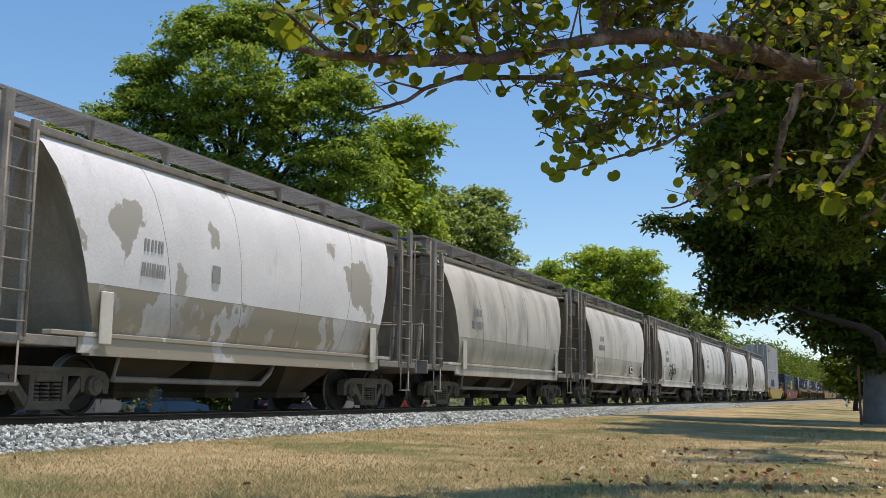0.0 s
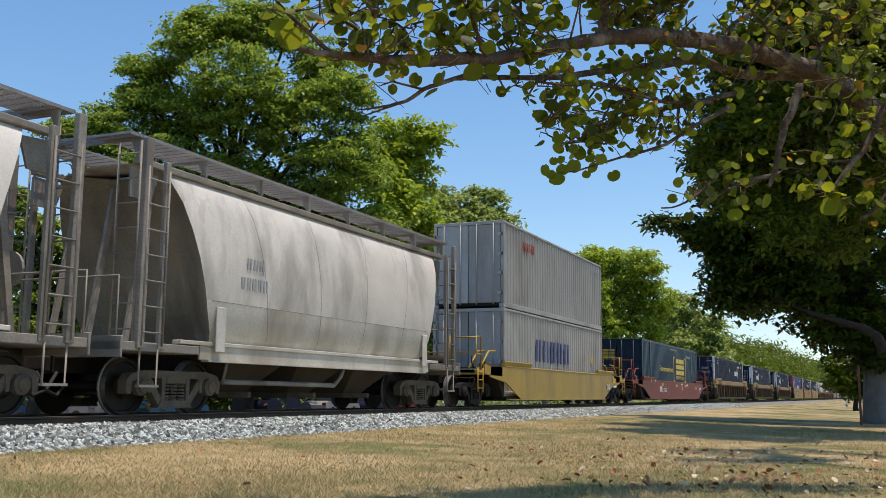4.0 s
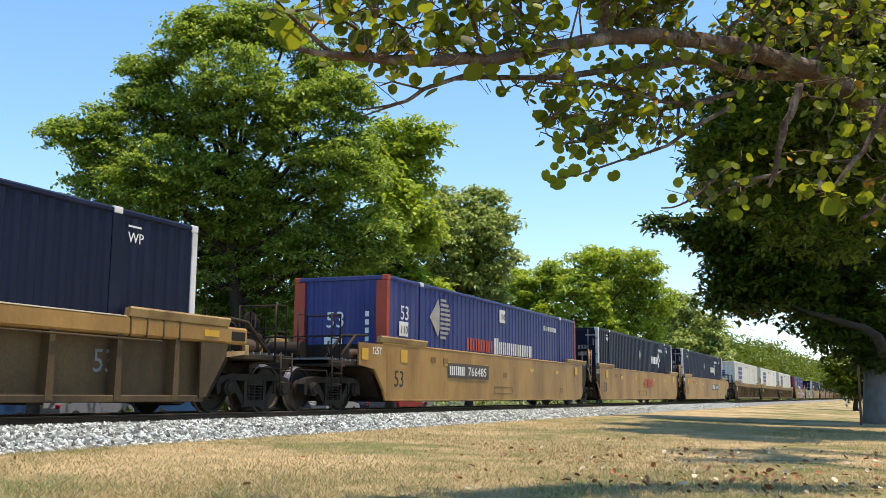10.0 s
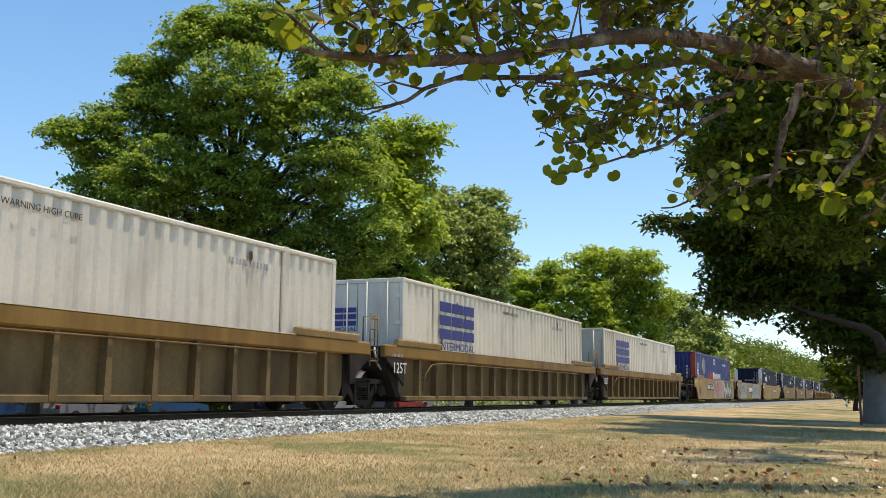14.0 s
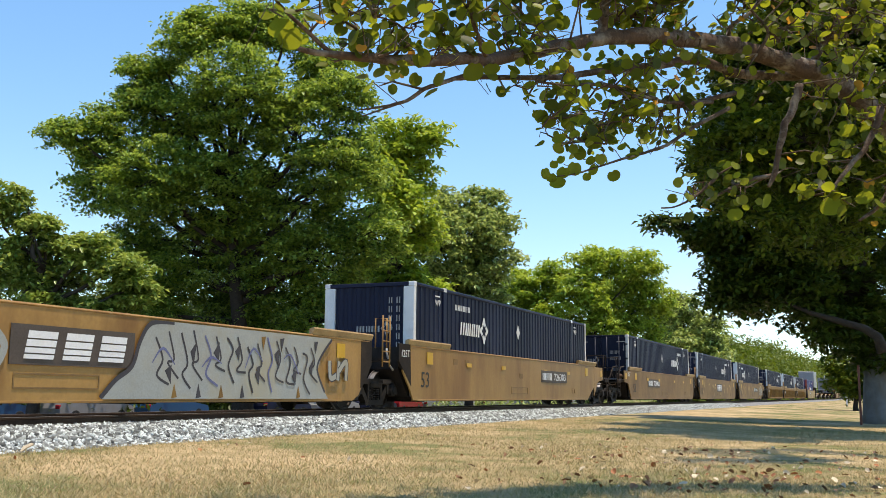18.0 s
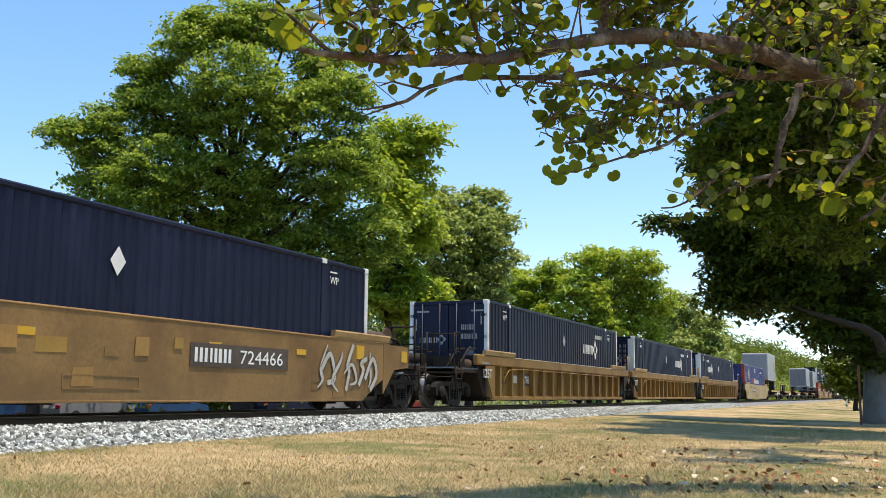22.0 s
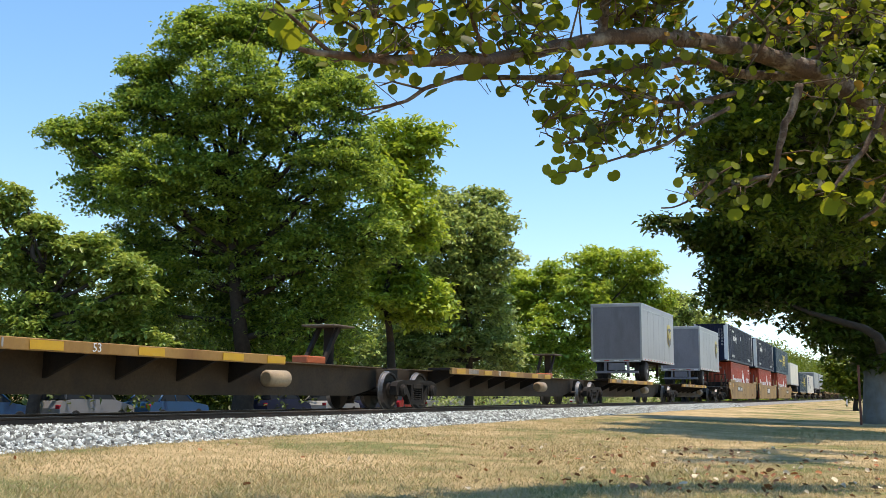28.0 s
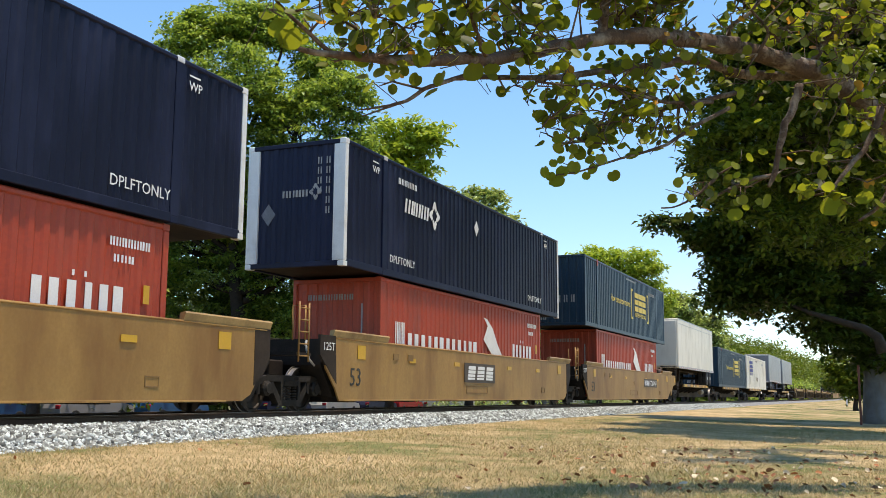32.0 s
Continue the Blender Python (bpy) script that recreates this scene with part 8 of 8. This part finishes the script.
def car(colour, label, tall=False):
    c = thing("parked_car", label, "car", "parked cars")
    L = 4.5
    h0, h1 = (0.95, 1.46) if not tall else (1.05, 1.78)
    side = [(0.0, 0.35), (0.02, 0.62), (0.15, 0.78), (1.15, h0 - 0.04), (1.3, h0), (3.75, h0 + 0.02), (4.35, h0 - 0.05), (4.48, 0.7), (4.5, 0.35), (4.2, 0.22), (0.3, 0.22)]
    body = part("body", Shape().prism(side, -0.86, 0.86), colour, c)
    cab = Shape()
    lo = [(1.25, h0 - 0.01), (3.95 if not tall else 4.25, h0 + 0.01)]
    hi = [(1.95, h1), (3.25 if not tall else 4.05, h1)]
    a, b = 0.84, 0.66
    v = [(lo[0][0], -a, lo[0][1]), (lo[1][0], -a, lo[1][1]), (hi[1][0], -b, hi[1][1]), (hi[0][0], -b, hi[0][1]), (lo[0][0], a, lo[0][1]), (lo[1][0], a, lo[1][1]), (hi[1][0], b, hi[1][1]), (hi[0][0], b, hi[0][1])]
    for f, pane in (((0, 1, 2, 3), "side_window"), ((5, 4, 7, 6), "side_window"), ((4, 0, 3, 7), "windscreen"), ((1, 5, 6, 2), "rear_window")):
        cab = Shape()
        cab.face_loop([v[i] for i in f])
        part(pane, cab, M["glass"], c)
    part("roof", Shape().prism([(hi[0][0] - 0.06, h1 - 0.03), (hi[0][0] + 0.2, h1 + 0.03), (hi[1][0] - 0.2, h1 + 0.03), (hi[1][0] + 0.06, h1 - 0.03)], -b - 0.01, b + 0.01), colour, c)
    for y in (-1, 1):
        for x_low, z_low, x_top, r in ((lo[0][0] + 0.02, lo[0][1], hi[0][0], 0.035), (lo[1][0] - 0.05, lo[1][1], hi[1][0], 0.05), (2.62, h0, 2.6, 0.035)):
            part("pillar", Shape().tube([(x_low, y * (a + 0.005), z_low), (x_top, y * (b + 0.012), h1)], r, 6), colour, c)
        for x in (0.85, 3.6):
            w = part("wheel", Shape().lathe([(0, 0.2), (0, 0.29), (0.04, 0.32), (0.18, 0.32), (0.2, 0.29), (0.2, 0.2)], x, 0.32, y, 20, y * 0.67), M["rubber"], c)
            part("rim", Shape().lathe([(0, 0.2), (0.04, 0.19), (0.05, 0.06)], x, 0.32, y, 14, y * 0.85), M["car_silver"], w)
        part("headlight", Shape().box(-0.005, 0.12, y * 0.55, y * 0.82, 0.6, 0.72, 0.02), M["car_white"], c)
        part("tail_light", Shape().box(4.40, 4.50, y * 0.6, y * 0.84, 0.68, 0.84, 0.02), M["car_red"], c)
    return c


PARKED = (("car_blue", "blue parked hatchback", False), ("car_silver", "silver parked car", True), ("car_blue", "bright blue parked car", False), ("car_navy", "dark parked car", False),
          ("car_navy", "dark blue parked car with red tail lights", True), ("car_white", "white parked car", False), ("car_navy", "dark blue parked car", False),
          ("car_red", "red parked car", False), ("car_silver", "silver parked car", False), ("car_white", "white parked car", True))
for i in range(16):
    if i in (3, 10):
        continue
    col, words, tall = PARKED[i % 10]
    c = car(M[col], words + " behind the track", tall)
    c.matrix_basis = pose(29.6 + 5.1 * i + random.uniform(-0.3, 0.3), 30.6 + random.uniform(-0.3, 0.3), -0.95, 0, 0, 180 + random.uniform(-4, 4))


# ---- posts on the lawn ----
def post(label, x, y, h, r, mat, cap=None):
    p = thing("marker_post", label, "post")
    z = ground_z(y)
    p.matrix_basis = pose(x, y, z)
    part("shaft", Shape().box(-r, r, -r, r, -0.2, h, r * 0.25), mat, p)
    part("cap", Shape().box(-r * 1.15, r * 1.15, -r * 1.15, r * 1.15, h, h + r, r * 0.3), cap or mat, p)
    return p


post("thin red-brown post beside the shade tree", 37.4, 0.62, 2.0, 0.04, M["post"])
post("slim white marker post beside the track", 118.0, 3.3, 1.7, 0.09, M["post_white"])


# ---- lawn and ballast detail ----
def scatter_mesh(name, verts, faces, material, label, category):
    me = bpy.data.meshes.new(name)
    me.vertices.add(len(verts))
    me.vertices.foreach_set("co", verts.astype(np.float32).ravel())
    me.loops.add(faces.size)
    me.loops.foreach_set("vertex_index", faces.astype(np.int32).ravel())
    me.polygons.add(len(faces))
    me.polygons.foreach_set("loop_start", (np.arange(len(faces)) * faces.shape[1]).astype(np.int32))
    me.update(calc_edges=True)
    me.materials.append(material)
    return tagged(new(name, me), label, category, kind="stuff")


def lawn_height(x, y):
    z = np.where(y >= 9.0, -0.28, np.where(y <= 1.0, -0.50, -0.50 + 0.22 * (y - 1.0) / 8.0))
    return z


def build_grass():
    rng = np.random.default_rng(31)
    b = 6.6 + 26.0 * rng.uniform(0, 1, 190000) ** 1.5
    a = (rng.uniform(-0.5, 0.5, len(b))) * b * 0.95
    x = a * ACROSS.x + b * ALONG.x
    y = a * ACROSS.y + b * ALONG.y
    keep = (y < 9.42 + 0.06 * np.sin(x * 2.1)) & (y > -14)
    x, y = x[keep], y[keep]
    n = len(x)
    z = lawn_height(x, y) - 0.012
    h = rng.uniform(0.020, 0.062, n)
    az = rng.uniform(0, 2 * np.pi, n)
    w = rng.uniform(0.004, 0.010, n)
    lean = rng.normal(0, 0.8, (n, 2)) * h[:, None]
    p = np.stack([x, y, z], 1)
    s = np.stack([np.cos(az) * w, np.sin(az) * w, np.zeros(n)], 1)
    tip = p + np.stack([lean[:, 0], lean[:, 1], h], 1)
    v = np.stack([p - s, p + s, tip], 1).reshape(-1, 3)
    scatter_mesh("grass", v, np.arange(n * 3).reshape(-1, 3), M["straw"], "short dry straw-coloured grass blades", "grass")


def build_stones():
    rng = np.random.default_rng(33)
    n = 70000
    x = 3.0 + 75.0 * rng.uniform(0, 1, n) ** 1.7
    u = rng.uniform(0, 1, n)
    off = -2.80 + 1.60 * u
    z = np.interp(off, [-2.9, -2.65, -2.15, -1.65, -1.4, -1.15], [-0.30, -0.285, -0.14, -0.055, -0.06, -0.105])
    c = np.stack([x, TRACK_Y + off + rng.normal(0, 0.03, n), z], 1)
    r = rng.uniform(0.020, 0.052, n)
    base = np.array([(1, 0, 0), (-1, 0, 0), (0, 1, 0), (0, -1, 0), (0, 0, 1), (0, 0, -1)], float)
    jitter = 1 + rng.uniform(-0.4, 0.4, (n, 6, 1))
    q = rng.normal(size=(n, 3, 3))
    q, _ = np.linalg.qr(q)
    v = np.einsum("kj,nji->nki", base, q) * jitter * r[:, None, None] + c[:, None, :]
    f = np.array([(0, 2, 4), (2, 1, 4), (1, 3, 4), (3, 0, 4), (2, 0, 5), (1, 2, 5), (3, 1, 5), (0, 3, 5)])
    faces = (np.arange(n)[:, None, None] * 6 + f[None]).reshape(-1, 3)
    scatter_mesh("ballast_stones", v.reshape(-1, 3), faces, M["stone"], "loose grey and white crushed ballast stones", "gravel")


build_grass()
build_stones()


def build_fallen_leaves():
    rnd = random.Random(41)
    kinds = []
    for k in range(6):
        s = Shape()
        round_leaf_shape(s, Vector((0, 0, 0.012)), 0.075, Vector((rnd.gauss(0, 0.2), rnd.gauss(0, 0.2), 1)), Vector((1, 0, 0)), rnd.uniform(0.15, 0.5))
        me = s.mesh("fallen_leaf")
        me.materials.append((M["leaf_rust"], M["leaf_pale"], M["leaf_brown"])[k % 3])
        kinds.append(me)
    words = ("rust-brown curled fallen leaf on the dry grass", "bleached pale fallen leaf on the dry grass", "dark brown curled fallen leaf on the dry grass")
    for i in range(390):
        if i < 290:
            b = rnd.uniform(9.6, 17.0)
            a = b * min(0.43, max(0.0, rnd.gauss(0.27, 0.11)))
        else:
            b = rnd.uniform(8.8, 20.0)
            a = b * rnd.uniform(-0.44, 0.44)
        p = ACROSS * a + ALONG * b
        if p.y > 8.6:
            continue
        k = rnd.choice((0, 1, 2, 2, 5, 0, 4)) if a > 0 else rnd.choice((0, 1, 2, 4, 2))
        ob = tagged(new("fallen_leaf", kinds[k]), words[k % 3], "leaf", "fallen leaves")
        g = rnd.uniform(0.26, 0.60) * (1.2 if a > 0.1 * b and b < 12.5 else 1.0)
        ob.matrix_basis = pose(p.x, p.y, ground_z(p.y) + 0.016, rnd.gauss(0, 22), rnd.gauss(0, 22), rnd.uniform(0, 360)) @ Matrix.Diagonal((g, g * rnd.uniform(0.4, 0.9), g * rnd.uniform(0.6, 2.2), 1))


build_fallen_leaves()


def blown_leaf():
    """A dry leaf that the train's wind tumbles along the ballast's edge."""
    s = Shape()
    round_leaf_shape(s, Vector((0, 0, 0)), 0.085, Vector((0.2, 0.1, 1)), Vector((1, 0, 0)), 0.35)
    return solid("blown_leaf", s, M["leaf_pale"], "bleached dry leaf tumbling beside the ballast", "leaf")


BLOWN = blown_leaf()


# ---- movement ----
def motions():
    """The train runs towards -x at an even speed; its wheels turn while they pass the camera."""
    for ob, s, z in RIDING:
        walk(ob, [(t, pose(s - SPEED * (t + 0.006), TRACK_Y, z)) for t in (0.0, 16.0, 32.0)])
        for w in ob.children_recursive:
            if not w.name.startswith("wheelset"):
                continue
            x, y, h = w.location
            at = s + x + w.parent.location.x
            t0, t1 = (at - 48.0) / SPEED, (at + 6.0) / SPEED
            f0, f1 = max(0, math.floor(t0 * FPS)), min(32 * FPS, math.ceil(t1 * FPS))
            rows = [(0.0, pose(x, y, h))] if f0 > 0 else []
            step = -math.degrees(SPEED / WHEEL_R) / FPS
            for k in range(f0, f1 + 1):
                rows.append((k / FPS, pose(x, y, h) @ Matrix.Rotation(radians(step * (k - f0)), 4, "Y")))
            if not rows or f1 <= f0:
                continue
            if f1 < 32 * FPS:
                rows.append((32.0, rows[-1][1]))
            walk(w, rows)
    # the low sprig sways in light gusts
    base = SPRIG.location.copy()
    rows = []
    for k in range(65):
        t = k * 0.5
        a = 0.9 * math.sin(1.7 * t) + 0.6 * math.sin(4.1 * t + 1.0)
        b = 0.7 * math.sin(2.3 * t + 0.5)
        rows.append((t, pose(base.x, base.y, base.z, a * 0.6, a * 0.5, b * 0.6)))
    walk(SPRIG, rows)
    # one dry leaf tumbles along the edge of the ballast
    way = ((0.0, 12.6, 9.75, -0.17), (15.6, 12.6, 9.75, -0.17), (16.2, 11.3, 9.15, -0.20), (16.5, 10.54, 8.93, -0.24), (17.0, 10.18, 8.73, -0.24), (17.5, 9.71, 8.77, -0.22), (18.0, 8.58, 8.84, -0.22), (18.3, 7.5, 8.8, -0.15), (18.8, 4.5, 8.7, -0.24), (32.0, 4.5, 8.7, -0.24))
    rows = []
    for (t0, *p), (t1, *q) in zip(way, way[1:]):
        n = 1 if t1 - t0 > 5 else max(1, round((t1 - t0) / 0.1))
        for k in range(n):
            u = k / n
            t = t0 + (t1 - t0) * u
            spin = 60.0 * max(0, round((min(max(t, 15.6), 18.8) - 15.6) / 0.1))
            hop = 0.03 * abs(math.sin(7 * t)) if 15.6 < t < 18.8 else 0.0
            x, y, z = (a + (b - a) * u for a, b in zip(p, q))
            rows.append((t, pose(x, y, z + hop, spin, 20, 0.35 * spin)))
    rows.append((32.0, pose(4.5, 8.7, -0.24, 60.0 * 32, 20, 21.0 * 32)))
    walk(BLOWN, rows)


motions()
